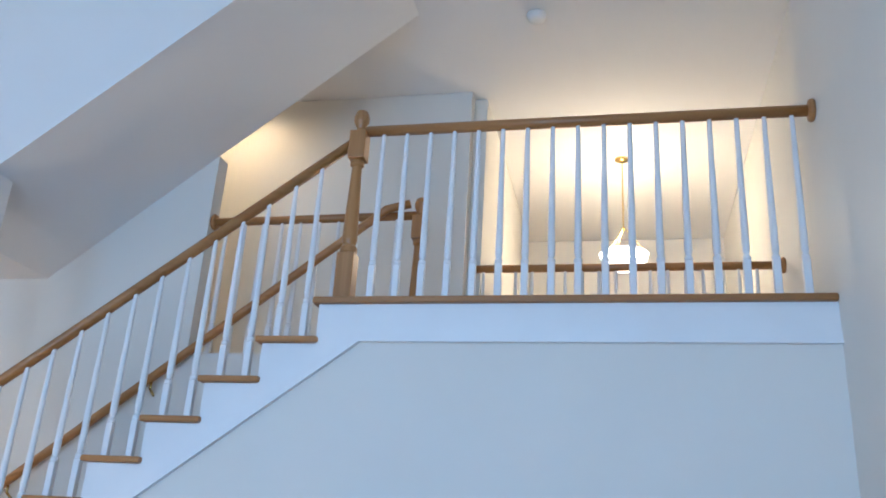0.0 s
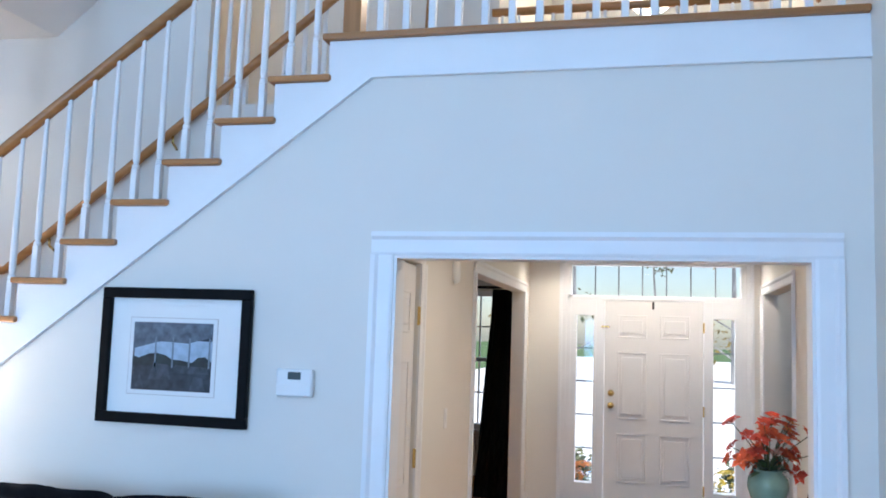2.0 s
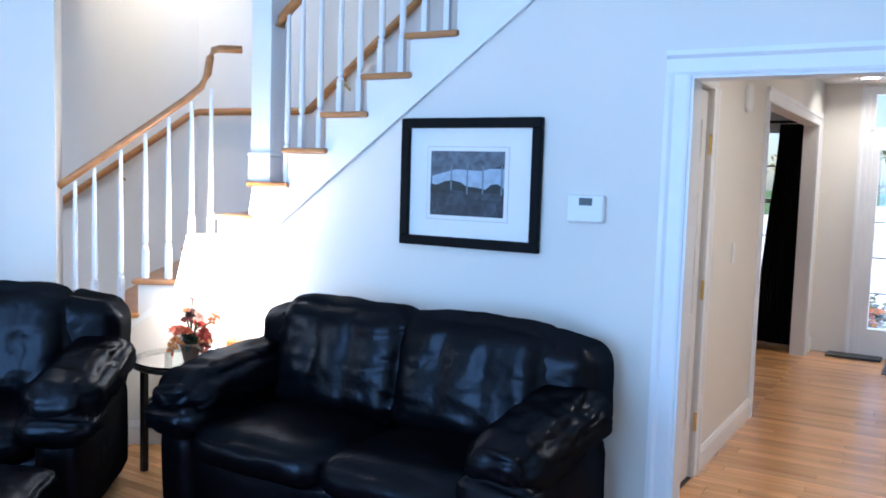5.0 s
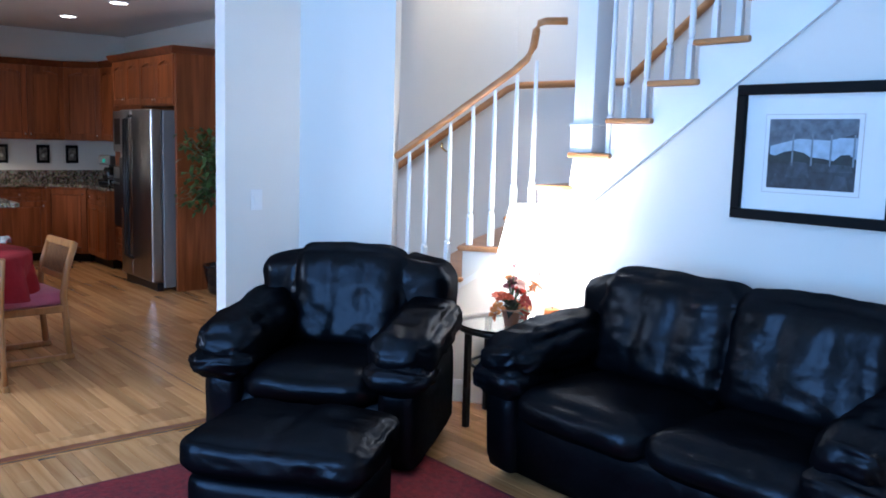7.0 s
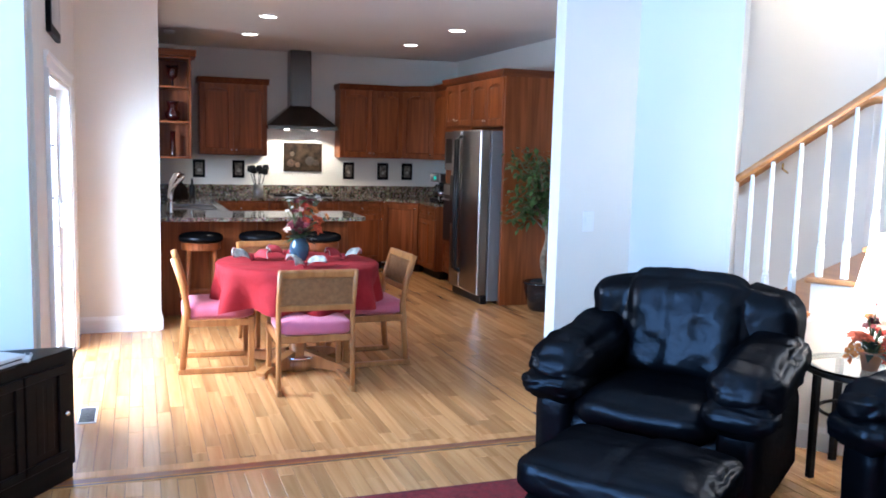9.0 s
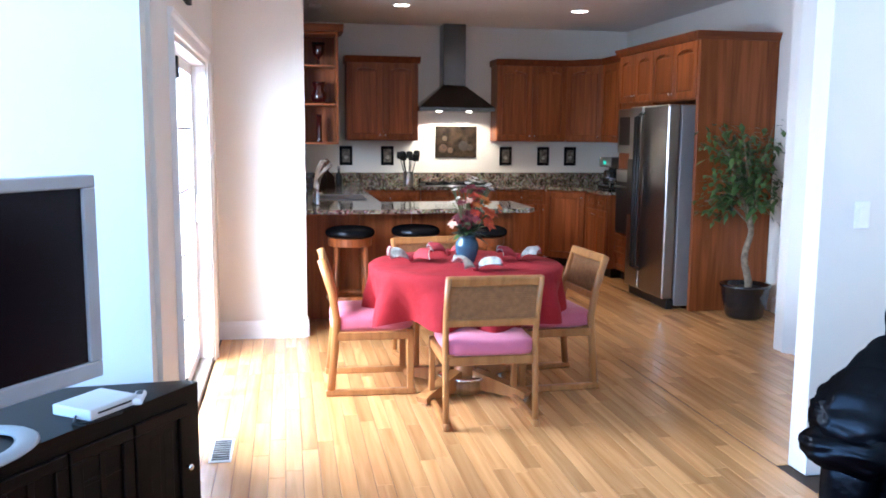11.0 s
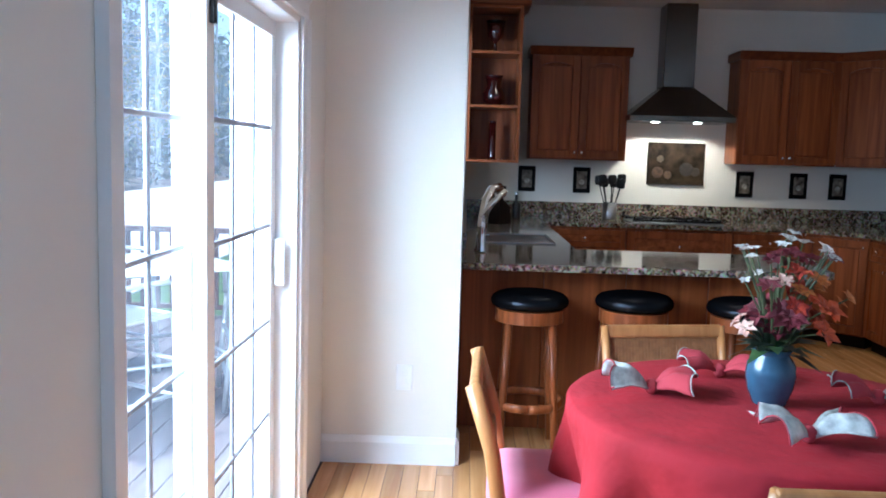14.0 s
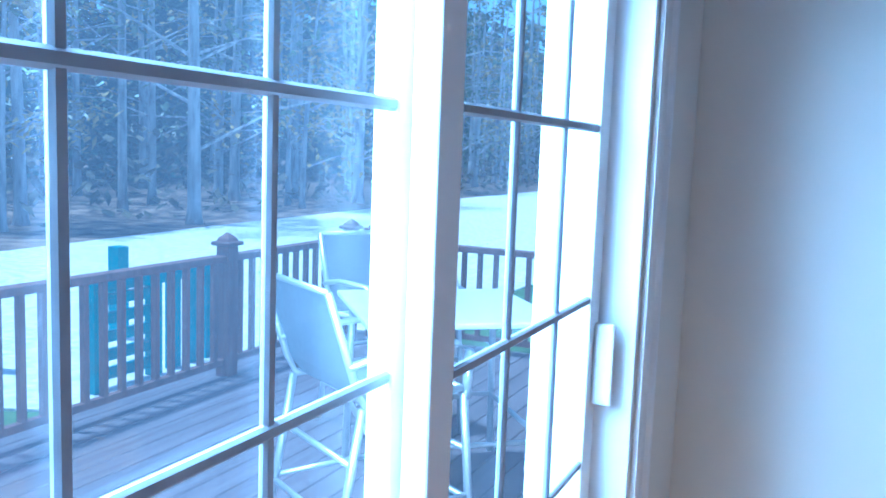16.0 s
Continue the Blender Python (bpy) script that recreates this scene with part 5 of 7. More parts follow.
for x in (-0.62, 0.12, 0.86):
    can_light(x, 8.25, 2.5, 5.5, (1.0, 0.88, 0.72))
# unseen ceiling light, added to brighten the near end of the foyer
can_light(0.1, 4.6, 2.66, 15, (1.0, 0.88, 0.72))
# chandelier in the two-storey foyer
cl = thing("chandelier", "lit bowl pendant hanging from the foyer ceiling on a brass rod", "chandelier")
HX, HY = 0.16, 6.84
part("canopy", lathe(bmesh.new(), [(0.02, 0), (0.06, 0.015), (0.065, 0.03)], 20, Matrix.Translation((HX, HY, TOP_Z - 0.027))), BRASS, cl, smooth=True)
part("rod", tube(bmesh.new(), [(HX, HY, 4.62), (HX, HY, TOP_Z)], 0.006, 8), BRASS, cl)
for k in range(3):
    a = k * 2.094
    part("arm", tube(bmesh.new(), [(HX, HY, 4.66), (HX + 0.19 * math.cos(a), HY + 0.19 * math.sin(a), 4.42)], 0.004, 6), BRASS, cl)
part("bowl", lathe(bmesh.new(), [(0.02, 4.26), (0.12, 4.29), (0.19, 4.36), (0.205, 4.41), (0.2, 4.41), (0.18, 4.365), (0.11, 4.3), (0.02, 4.27)], 28, Matrix.Translation((HX, HY, 0))), glow("bowl_glow", (1.0, 0.9, 0.75), 6.0), cl, "glowing alabaster bowl", smooth=True)
lamp("chandelier_light", "POINT", Matrix.Translation((HX, HY, 4.55)), 42, (1.0, 0.84, 0.62), 0.1)
# unseen light over the stair foot, added to warm the stairwell wall
can_light(-4.7, 4.05, 3.46, 8.5, (1.0, 0.85, 0.66))
# placed out of sight for the warm glow on the upper hall wall
can_light(-2.75, 5.2, TOP_Z + 0.004, 7, (1.0, 0.76, 0.48))
sd = thing("smoke_detector", "white round smoke detector on the upper ceiling", "smoke detector")
part("base", lathe(bmesh.new(), [(0.03, -0.045), (0.055, -0.035), (0.065, -0.01), (0.065, 0)], 24, Matrix.Translation((-0.38, 4.70, TOP_Z))), WHITE, sd, smooth=True)

# ---- dining area ----
TCX, TCY, TABZ, TR = -6.11, 0.885, 0.75, 0.55
VX, VY = -6.13, 0.895
dt = thing("dining_table", "round dining table on an oak pedestal with chromed foot ring", "table")
part("tabletop", lathe(bmesh.new(), [(TR - 0.02, 0), (TR, 0.008), (TR, 0.02), (TR - 0.01, 0.028)], 48, Matrix.Translation((TCX, TCY, TABZ - 0.03))), CHAIRWOOD, dt)
part("pedestal", lathe(bmesh.new(), [(0.14, 0.0), (0.14, 0.06), (0.06, 0.12), (0.055, 0.6), (0.12, 0.72)], 24, Matrix.Translation((TCX, TCY, 0.0))), CHAIRWOOD, dt, smooth=True)
part("foot_ring", lathe(bmesh.new(), [(0.15, 0.075), (0.16, 0.08), (0.16, 0.095), (0.15, 0.1)], 28, Matrix.Translation((TCX, TCY, 0))), CHROME, dt, smooth=True)
for k in range(4):
    r4 = pose(TCX, TCY, 0, 0, 0, 45 + 90 * k)
    part("foot", prism(bmesh.new(), [(0.08, 0.02), (0.42, 0.02), (0.43, 0.05), (0.40, 0.065), (0.08, 0.13)], "y", -0.035, 0.035), CHAIRWOOD, dt).matrix_local = r4
    part("glide", lathe(bmesh.new(), [(0.018, 0), (0.018, 0.02)], 12, r4 @ Matrix.Translation((0.40, 0, 0))), CHROME, dt)
CLOTH = mat("red_tablecloth", (0.31, 0.014, 0.021), 0.85, var=0.12, scale=5, bump=0.08, fine=14, spec=0.25, dist=0.012)
tc_ob = thing("tablecloth", "deep rose-red round tablecloth falling in soft folds", "tablecloth")
bm = bmesh.new()
NS = 160
rings = [[bm.verts.new((TCX + r * math.cos(2 * math.pi * i / NS), TCY + r * math.sin(2 * math.pi * i / NS), TABZ + 0.003)) for i in range(NS)] for r in (0.05, 0.3, 0.48)]
for d in (0.0, 0.012, 0.05, 0.09, 0.14, 0.19, 0.24, 0.29):
    rg = []
    for i in range(NS):
        a = 2 * math.pi * i / NS
        f = min(1, d / 0.2)
        wv = math.sin(a * 9 + 0.9 * math.sin(a * 2 + 0.4)) * 0.75 + math.sin(a * 17 + 1.3) * 0.25
        wv = math.copysign(abs(wv) ** 0.8, wv)
        r = TR + 0.004 + (0.008 if d else -0.004) + f * (0.008 + 0.085 * (d / 0.29) ** 0.8 * (wv - 0.25))
        z = TABZ + 0.003 - d * (1 + 0.09 * math.sin(a * 4 + 1) + 0.03 * math.sin(a * 9))
        rg.append(bm.verts.new((TCX + r * math.cos(a), TCY + r * math.sin(a), z)))
    rings.append(rg)
cen = bm.verts.new((TCX, TCY, TABZ + 0.003))
for i in range(NS):
    bm.faces.new((cen, rings[0][i], rings[0][(i + 1) % NS]))
for a, b in zip(rings, rings[1:]):
    for i in range(NS):
        bm.faces.new((a[i], b[i], b[(i + 1) % NS], a[(i + 1) % NS]))
part("cloth", bm, CLOTH, tc_ob, smooth=True)

SEATM = mat("rose_seat_fabric", (0.6, 0.15, 0.23), 0.85, var=0.06, scale=8, bump=0.06, fine=380, sheen=0.3)


def dining_chair():
    t = thing("dining_chair", "oak sled-base dining chair with a cane back and rose pink seat", "chair", None, "dining chairs")
    w = 0.235
    for s in (-1, 1):
        pts = [(s * w, 0.235, 0.03), (s * w, 0.215, 0.25), (s * w, 0.20, 0.44), (s * w, 0.225, 0.6), (s * w, 0.285, 0.79)]
        part("back_post", tube(bmesh.new(), pts, 0.02, 8, flat=(0.0165, 0.023)), CHAIRWOOD, t, smooth=True)
        part("front_leg", B(s * w - 0.016, s * w + 0.016, -0.24, -0.20, 0.03, 0.385, 0.006, 2), CHAIRWOOD, t)
        part("runner", B(s * w - 0.0165, s * w + 0.0165, -0.25, 0.265, 0.0, 0.038, 0.008, 2), CHAIRWOOD, t)
        part("seat_rail", B(s * w - 0.014, s * w + 0.014, -0.22, 0.20, 0.325, 0.372, 0.005, 1), CHAIRWOOD, t)
    part("front_rail", B(-w, w, -0.232, -0.208, 0.325, 0.372, 0.005, 1), CHAIRWOOD, t)
    part("rear_rail", B(-w, w, 0.192, 0.216, 0.325, 0.372, 0.005, 1), CHAIRWOOD, t)
    part("seat", puff(bmesh.new(), -w + 0.012, w - 0.012, -0.235, 0.225, 0.366, 0.468, 0.036, 0.012, 7, 0.003, 5), SEATM, t, "rose pink upholstered seat", smooth=True)
    tl = Matrix.Translation((0, 0.2, 0.44)) @ Matrix.Rotation(radians(-13), 4, "X")
    part("top_rail", B(-w - 0.005, w + 0.005, -0.016, 0.016, 0.315, 0.366, 0.012, 3, rot=tl), CHAIRWOOD, t)
    part("back_rail", B(-w, w, -0.014, 0.014, 0.095, 0.135, 0.006, 2, rot=tl), CHAIRWOOD, t)
    bm = bmesh.new()
    nx, nz = 34, 16
    for i in range(nx + 1):
        x = -w + 0.012 + (2 * w - 0.024) * i / nx
        box(bm, x - 0.0022, x + 0.0022, -0.004, -0.001, 0.133, 0.318, rot=tl)
    for k in range(nz + 1):
        z = 0.133 + 0.185 * k / nz
        box(bm, -w + 0.012, w - 0.012, 0.0005, 0.0035, z - 0.0025, z + 0.0025, rot=tl)
    part("cane_panel", bm, CANE, t, "woven cane panel")
    part("cane_backing", B(-w + 0.012, w - 0.012, -0.0008, 0.0002, 0.133, 0.318, rot=tl), CANE, t)
    return t


c1 = dining_chair()
c1.matrix_world = pose(-5.65, 0.883, 0, 0, 0, -90.5)
tagged(c1, "oak sled-base dining chair with cane back, turned from the living room")
copy_thing(c1, pose(-6.305, 0.345, 0, 0, 0, 178))
copy_thing(c1, pose(-6.22, 1.405, 0, 0, 0, 3))
copy_thing(c1, pose(-6.76, 0.85, 0, 0, 0, 100))
vs = thing("blue_vase", "glazed blue vase of mixed silk flowers on the red tablecloth", "vase")
VB = Matrix.Translation((VX, VY, TABZ + 0.004))
part("vase", lathe(bmesh.new(), [(0.044, 0), (0.048, 0.006), (0.062, 0.045), (0.069, 0.085), (0.066, 0.115), (0.048, 0.142), (0.047, 0.148), (0.058, 0.162), (0.05, 0.158)], 28, VB), mat("blue_glaze", (0.028, 0.07, 0.12), 0.18, var=0.15, scale=9, second=(0.05, 0.11, 0.165)), vs, "blue glazed pot", smooth=True)
arrangement(vs, (VX, VY, TABZ + 0.155), (0.1, 0.995), [(PALE, 5, -0.08, 0.285, 0.018, 0.022, 6), (PALE, 7, 0.03, 0.315, 0.02, 0.026, 6), (PALE, 7, 0.115, 0.285, 0.026, 0.024, 6), (PLUM, 6, 0.0, 0.27, 0.035, 0.038, 7),
            (PLUM, 6, 0.07, 0.25, 0.035, 0.038, 7), (PINKP, 4, 0.0, 0.2, 0.018, 0.032, 6), (ORANGE, 4, 0.085, 0.215, 0.02, 0.04, 6), (ORANGE, 2, 0.18, 0.165, 0.012, 0.028, 6), (RED, 6, 0.04, 0.17, 0.03, 0.045, 7),
            (PLUM, 6, -0.01, 0.105, 0.025, 0.06, 10), (PINKP, 2, -0.085, 0.075, 0.012, 0.035, 6), (SCARLET, 3, 0.112, 0.13, 0.012, 0.058, 6), (SCARLET, 3, 0.115, 0.068, 0.012, 0.058, 6), (PALE, 3, -0.05, 0.22, 0.025, 0.02, 6)], 40, 0.13, 21)
NAPR = mat("red_napkin", (0.36, 0.03, 0.04), 0.85, var=0.05, scale=9, bump=0.04, fine=400)
NAPW = mat("cream_napkin_print", (0.46, 0.45, 0.4), 0.85, var=0.25, scale=26, bump=0.04, fine=400)


def napkin(x, y, rz, seed, first, second):
    t = thing("napkin", "tied red and cream napkin fanned out on the tablecloth", "napkin", pose(x, y, TABZ + 0.004, 0, 0, rz), "table napkins")
    rnd = random.Random(seed)
    for side, mt in ((-1, first), (1, second)):
        bm = bmesh.new()
        nu, nv = 9, 19
        ph, amp = rnd.uniform(0, 3), rnd.uniform(0.02, 0.03)
        grid = []
        for i in range(nu):
            u = i / (nu - 1)
            half = 0.016 + 0.095 * u ** 0.8
            row = []
            for j in range(nv):
                v = 2 * j / (nv - 1) - 1
                fold = abs(math.sin(v * 3.4 + ph)) * amp * (0.4 + u)
                lift = 0.014 + 0.05 * math.sin(min(1, u * 1.4) * 1.9) * (1 - 0.6 * v * v)
                row.append(bm.verts.new((side * (0.008 + 0.105 * u + 0.018 * u * math.cos(v * 4 + ph)), half * v * (1 + 0.1 * math.sin(ph + 3 * v)), max(0.003, lift + fold - 0.012 * u))))
            grid.append(row)
        for a, b in zip(grid, grid[1:]):
            for j in range(nv - 1):
                bm.faces.new((a[j], a[j + 1], b[j + 1], b[j]))
        bmesh.ops.recalc_face_normals(bm, faces=bm.faces)
        bmesh.ops.solidify(bm, geom=bm.faces[:], thickness=0.0025)
        f = part("fan", bm, mt, t, smooth=True)
        edge = [Vector(v) + Vector((side * 0.001, 0, 0.001)) for v in ((side * (0.113 + 0.018 * math.cos(v * 4 + ph)), 0.111 * v * (1 + 0.1 * math.sin(ph + 3 * v)), max(0.004, 0.014 + 0.05 * math.sin(1.9) * (1 - 0.6 * v * v) + abs(math.sin(v * 3.4 + ph)) * amp * 1.4 - 0.012)) for v in [2 * j / 18 - 1 for j in range(19)])]
        part("hem", tube(bmesh.new(), edge, 0.0022, 5), NAPR if mt is NAPW else NAPW, f, smooth=True)
    part("tie", puff(bmesh.new(), -0.016, 0.016, -0.02, 0.02, 0.002, 0.04, 0.013, 0.003, 4, 0.003, seed), NAPR, t, smooth=True)


napkin(-5.80, 0.875, 96, 1, NAPW, NAPW)
napkin(-6.20, 0.575, 88, 2, NAPW, NAPR)
napkin(-6.16, 1.215, 80, 3, NAPR, NAPW)
napkin(-6.42, 0.84, 75, 4, NAPR, NAPR)

# glazed sliding door
sl = tagged(new("door_3"), "white sliding glass door with a grid of glazing bars", kind="structure")
JY0, JY1 = DY - 0.24, DY - 0.002
bm = bmesh.new()
box(bm, SX0, SX0 + 0.025, JY0, JY1, 0, SZ, 0.002, 1)
box(bm, SX1 - 0.025, SX1, JY0, JY1, 0, SZ, 0.002, 1)
box(bm, SX0 + 0.025, SX1 - 0.025, JY0, JY1, SZ - 0.025, SZ, 0.002, 1)
part("jamb", bm, TRIM, sl)
part("sill", B(SX0, SX1, JY0 - 0.05, JY1, 0.0015, 0.025, 0.004, 1), mat("bronze_sill", (0.25, 0.22, 0.2), 0.4, 0.6, var=0.1), sl, "metal threshold")


def sash(x0, x1, y, st=0.075, lead=0.0):
    bm = bmesh.new()
    for q in ((x0, x1, 0.026, 0.10), (x0, x1, SZ - 0.085, SZ - 0.026), (x0, x0 + st, 0.10, SZ - 0.085), (x1 - st, x1, 0.10, SZ - 0.085)):
        box(bm, q[0], q[1], y - 0.02, y + 0.02, q[2], q[3], 0.004, 2)
    s = part("sash", bm, TRIM, sl, "white sash")
    g0, g1, h0, h1 = x0 + st, x1 - st, 0.10, SZ - 0.085
    o = part("pane", B(g0, g1, y - 0.003, y + 0.003, h0, h1), VEILED, s)
    o.visible_shadow = False
    for x in lead:
        part("glazing_bar", B(x - 0.009, x + 0.009, y + 0.004, y + 0.016, h0, h1, 0.004, 1), BACKLIT_BAR, s)
    for k in range(1, 5):
        z = 1.513 + (k - 4) * 0.36
        part("glazing_bar", B(g0, g1, y + 0.005, y + 0.018, z - 0.009, z + 0.009, 0.004, 1), BACKLIT_BAR, s)
    return s


s1 = sash(-6.20, -5.30, DY - 0.173, 0.077, (-5.596, -5.860))
s2 = sash(-6.96, -6.10, DY - 0.105, 0.075, (-6.40, -6.66))
part("door_handle", B(-6.932, -6.918, DY - 0.084, DY - 0.04, 0.92, 1.10, 0.005, 2), WHITE, s2, "white pull handle")
for z0, z1 in ((0.045, 0.125), (1.775, 1.895)):
    part("bolt", B(-6.152, -6.124, DY - 0.085, DY - 0.068, z0, z1, 0.003, 1), BLACK, s2, "dark door bolt")

# ---- kitchen ----


def cab_door(par, x0, x1, z0, z1, knob, arch=False, y=0.0):
    """frame-and-panel door, front at y - 0.02"""
    g = 0.003
    x0, x1, z0, z1 = x0 + g, x1 - g, z0 + g, z1 - g
    f = min(0.062, (z1 - z0) * 0.3)
    bm = bmesh.new()
    box(bm, x0, x0 + f, y - 0.02, y - 0.001, z0, z1, 0.003, 1)
    box(bm, x1 - f, x1, y - 0.02, y - 0.001, z0, z1, 0.003, 1)
    box(bm, x0 + f, x1 - f, y - 0.02, y - 0.001, z0, z0 + f, 0.003, 1)
    if arch:
        pts = [(x0 + f, z1), (x1 - f, z1)]
        w = x1 - x0 - 2 * f
        pts += [(x1 - f - w * k / 8, z1 - f - 0.035 + 0.04 * math.sin(math.pi * k / 8) ** 0.7) for k in range(9)]
        prism(bm, pts[::-1], "y", y - 0.02, y - 0.001)
    else:
        box(bm, x0 + f, x1 - f, y - 0.02, y - 0.001, z1 - f, z1, 0.003, 1)
    d = part("door", bm, CHERRY, par)
    if z1 - z0 > 0.25:
        part("raised_panel", B(x0 + f + 0.006, x1 - f - 0.006, y - 0.016, y - 0.002, z0 + f + 0.006, z1 - f - (0.03 if arch else 0.006), 0.006, 2), CHERRY, d)
    else:
        part("raised_panel", B(x0 + f, x1 - f, y - 0.014, y - 0.002, z0 + f, z1 - f, 0.004, 1), CHERRYX, d)
    if knob:
        part("knob", lathe(bmesh.new(), [(0.005, 0), (0.005, 0.012), (0.013, 0.017), (0.012, 0.025), (0.004, 0.028)], 12, pose(knob[0], y - 0.02, knob[1], 90, 0, 0)), CHROME, d, "steel knob", smooth=True)


def upper(label, m, w, h, d, doors, arch=True, crown=True):
    t = thing("wall_cabinet", label, "cabinet", m)
    part("body", B(0, w, 0, d, 0, h, 0.002, 1), CHERRY, t)
    for i in range(doors):
        a, b = w * i / doors, w * (i + 1) / doors
        kx = (b - 0.03 if i % 2 == 0 else a + 0.03) if doors > 1 else b - 0.035
        cab_door(t, a, b, 0.01, h - 0.01, (kx, 0.06), arch)
    if crown:
        part("crown", prism(bmesh.new(), [(-0.02, h - 0.012), (-0.03, h), (-0.055, h + 0.045), (-0.06, h + 0.058), (d, h + 0.058), (d, h - 0.012)], "x", -0.02, w + 0.02), CHERRYD, t)
    return t


def base_unit(label, m, w, d, drawers, doors):
    t = thing("base_cabinet", label, "cabinet", m)
    part("body", B(0, w, 0.0, d, 0.10, 0.878, 0.002, 1), CHERRY, t)
    part("toe_kick", B(0.003, w - 0.003, 0.06, d, 0.0015, 0.10), DARKWOOD, t)
    z = 0.86
    if drawers:
        hh = 0.15 if doors else 0.75 / drawers
        for k in range(drawers):
            if doors:
                a, b, z0, z1 = w * k / drawers, w * (k + 1) / drawers, 0.71, 0.86
            else:
                a, b, z0, z1 = 0, w, 0.86 - (k + 1) * hh, 0.86 - k * hh
            cab_door(t, a, b, z0, z1, ((a + b) / 2, (z0 + z1) / 2))
        z = 0.71 if doors else 0.11
    for i in range(doors):
        a, b = w * i / doors, w * (i + 1) / doors
        kx = (b - 0.03 if i % 2 == 0 else a + 0.03) if doors > 1 else b - 0.035
        cab_door(t, a, b, 0.11, z, (kx, z - 0.06))
    return t


UZ, UH = 1.42, 0.88
KB = -11.35
upper("cherry wall cabinet with two arched doors beside the hood", pose(-11.055, 0.545, UZ, 0, 0, 90), 0.815, UH, 0.295, 2)
upper("cherry wall cabinet with two arched doors beside the hood", pose(-11.055, 2.28, UZ, 0, 0, 90), 0.84, UH, 0.295, 2)
upper("cherry corner wall cabinet with one arched door", pose(-11.052, 3.125, UZ, 0, 0, 45), 0.46, UH, 0.25, 1)
upper("cherry wall cabinet beside the oven tower", pose(-10.725, 3.455, UZ), 0.973, UH, 0.5, 2)
# tall units
tower = thing("oven_tower", "tall cherry cabinet with built-in microwave and wall oven", "cabinet", pose(-9.747, 3.27, 0))
part("body", B(0, 0.795, 0, 0.69, 0.10, 2.30, 0.002, 1), CHERRY, tower)
part("toe_kick", B(0.003, 0.792, 0.06, 0.69, 0.0015, 0.10), DARKWOOD, tower)
for i in range(2):
    cab_door(tower, 0.4 * i, 0.4 * i + 0.4, 1.82, 2.29, (0.37 if i == 0 else 0.43, 1.88), True)
for z0, z1 in ((0.11, 0.30), (0.30, 0.48)):
    cab_door(tower, 0, 0.80, z0, z1, (0.40, (z0 + z1) / 2))
ov = part("wall_oven", B(0.03, 0.67, -0.03, -0.001, 0.50, 1.16, 0.004, 1), BLACK, tower, "black glass wall oven")
part("oven_handle", tube(bmesh.new(), [(0.08, -0.03, 0.98), (0.08, -0.065, 0.98), (0.62, -0.065, 0.98), (0.62, -0.03, 0.98)], 0.011, 8), STEEL, ov, smooth=True)
part("control_panel", B(0.04, 0.66, -0.036, -0.031, 1.03, 1.15), STEEL, ov)
mw = part("microwave", B(0.03, 0.67, -0.03, -0.001, 1.32, 1.76, 0.004, 1), STEEL, tower, "steel microwave")
part("microwave_window", B(0.08, 0.50, -0.034, -0.031, 1.40, 1.68, 0.001, 1), BLACK, mw)
part("crown", prism(bmesh.new(), [(-0.02, 2.29), (-0.03, 2.30), (-0.055, 2.345), (-0.06, 2.358), (0.69, 2.358), (0.69, 2.29)], "x", -0.06, 0.775), CHERRYD, tower)
fc = upper("cherry cabinet over the refrigerator with two arched doors", pose(-8.95, 3.27, 1.80), 0.885, 0.50, 0.69, 2)
fp = thing("refrigerator_surround", "tall cherry surround panel beside the refrigerator", "cabinet")
part("panel", B(-8.06, -8.015, 3.255, 3.965, 0.0015, 2.30, 0.002, 1), CHERRY, fp)
part("crown", prism(bmesh.new(), [(-8.025, 2.29), (-8.01, 2.29), (-7.985, 2.345), (-7.98, 2.358), (-8.025, 2.358)], "y", 3.21, 3.965), CHERRYD, fp)
fr = thing("refrigerator", "stainless side-by-side refrigerator with black dispenser", "refrigerator")
SIDE = mat("grey_fridge_side", (0.2, 0.2, 0.21), 0.4, 0.3, var=0.03, bump=0.02)
part("case", B(-8.945, -8.105, 3.155, 3.93, 0.03, 1.755, 0.01, 2), SIDE, fr, "grey painted case")
d1 = part("freezer_door", B(-8.945, -8.640, 3.04, 3.150, 0.09, 1.76, 0.022, 3), STEEL, fr, "stainless freezer door")
d2 = part("fridge_door", B(-8.634, -8.110, 3.04, 3.150, 0.09, 1.76, 0.022, 3), STEEL, fr, "stainless refrigerator door")
part("dispenser", B(-8.935, -8.70, 3.028, 3.039, 0.76, 1.28, 0.006, 1), BLACK, d1, "black water dispenser")
for x, dd in ((-8.670, d1), (-8.604, d2)):
    part("handle", tube(bmesh.new(), [(x, 3.045, 0.28), (x, 2.99, 0.31), (x, 2.985, 0.95), (x, 2.99, 1.66), (x, 3.045, 1.70)], 0.019, 10), BLACK, dd, "black bar handle", smooth=True)
part("toe_grille", B(-8.94, -8.115, 3.09, 3.154, 0.0015, 0.085, 0.004, 1), BLACK, fr)
# base units
base_unit("cherry base cabinet with a drawer and two doors", pose(-10.74, 0.66, 0, 0, 0, 90), 0.68, 0.60, 1, 2)
base_unit("cherry base cabinet of wide drawers under the cooktop", pose(-10.74, 1.345, 0, 0, 0, 90), 0.86, 0.60, 3, 0)
base_unit("cherry base cabinet with drawer and door", pose(-10.74, 2.21, 0, 0, 0, 90), 0.585, 0.60, 1, 1)
base_unit("cherry corner base cabinet with one door", pose(-10.738, 2.80, 0, 0, 0, 45), 0.50, 0.5, 0, 1)
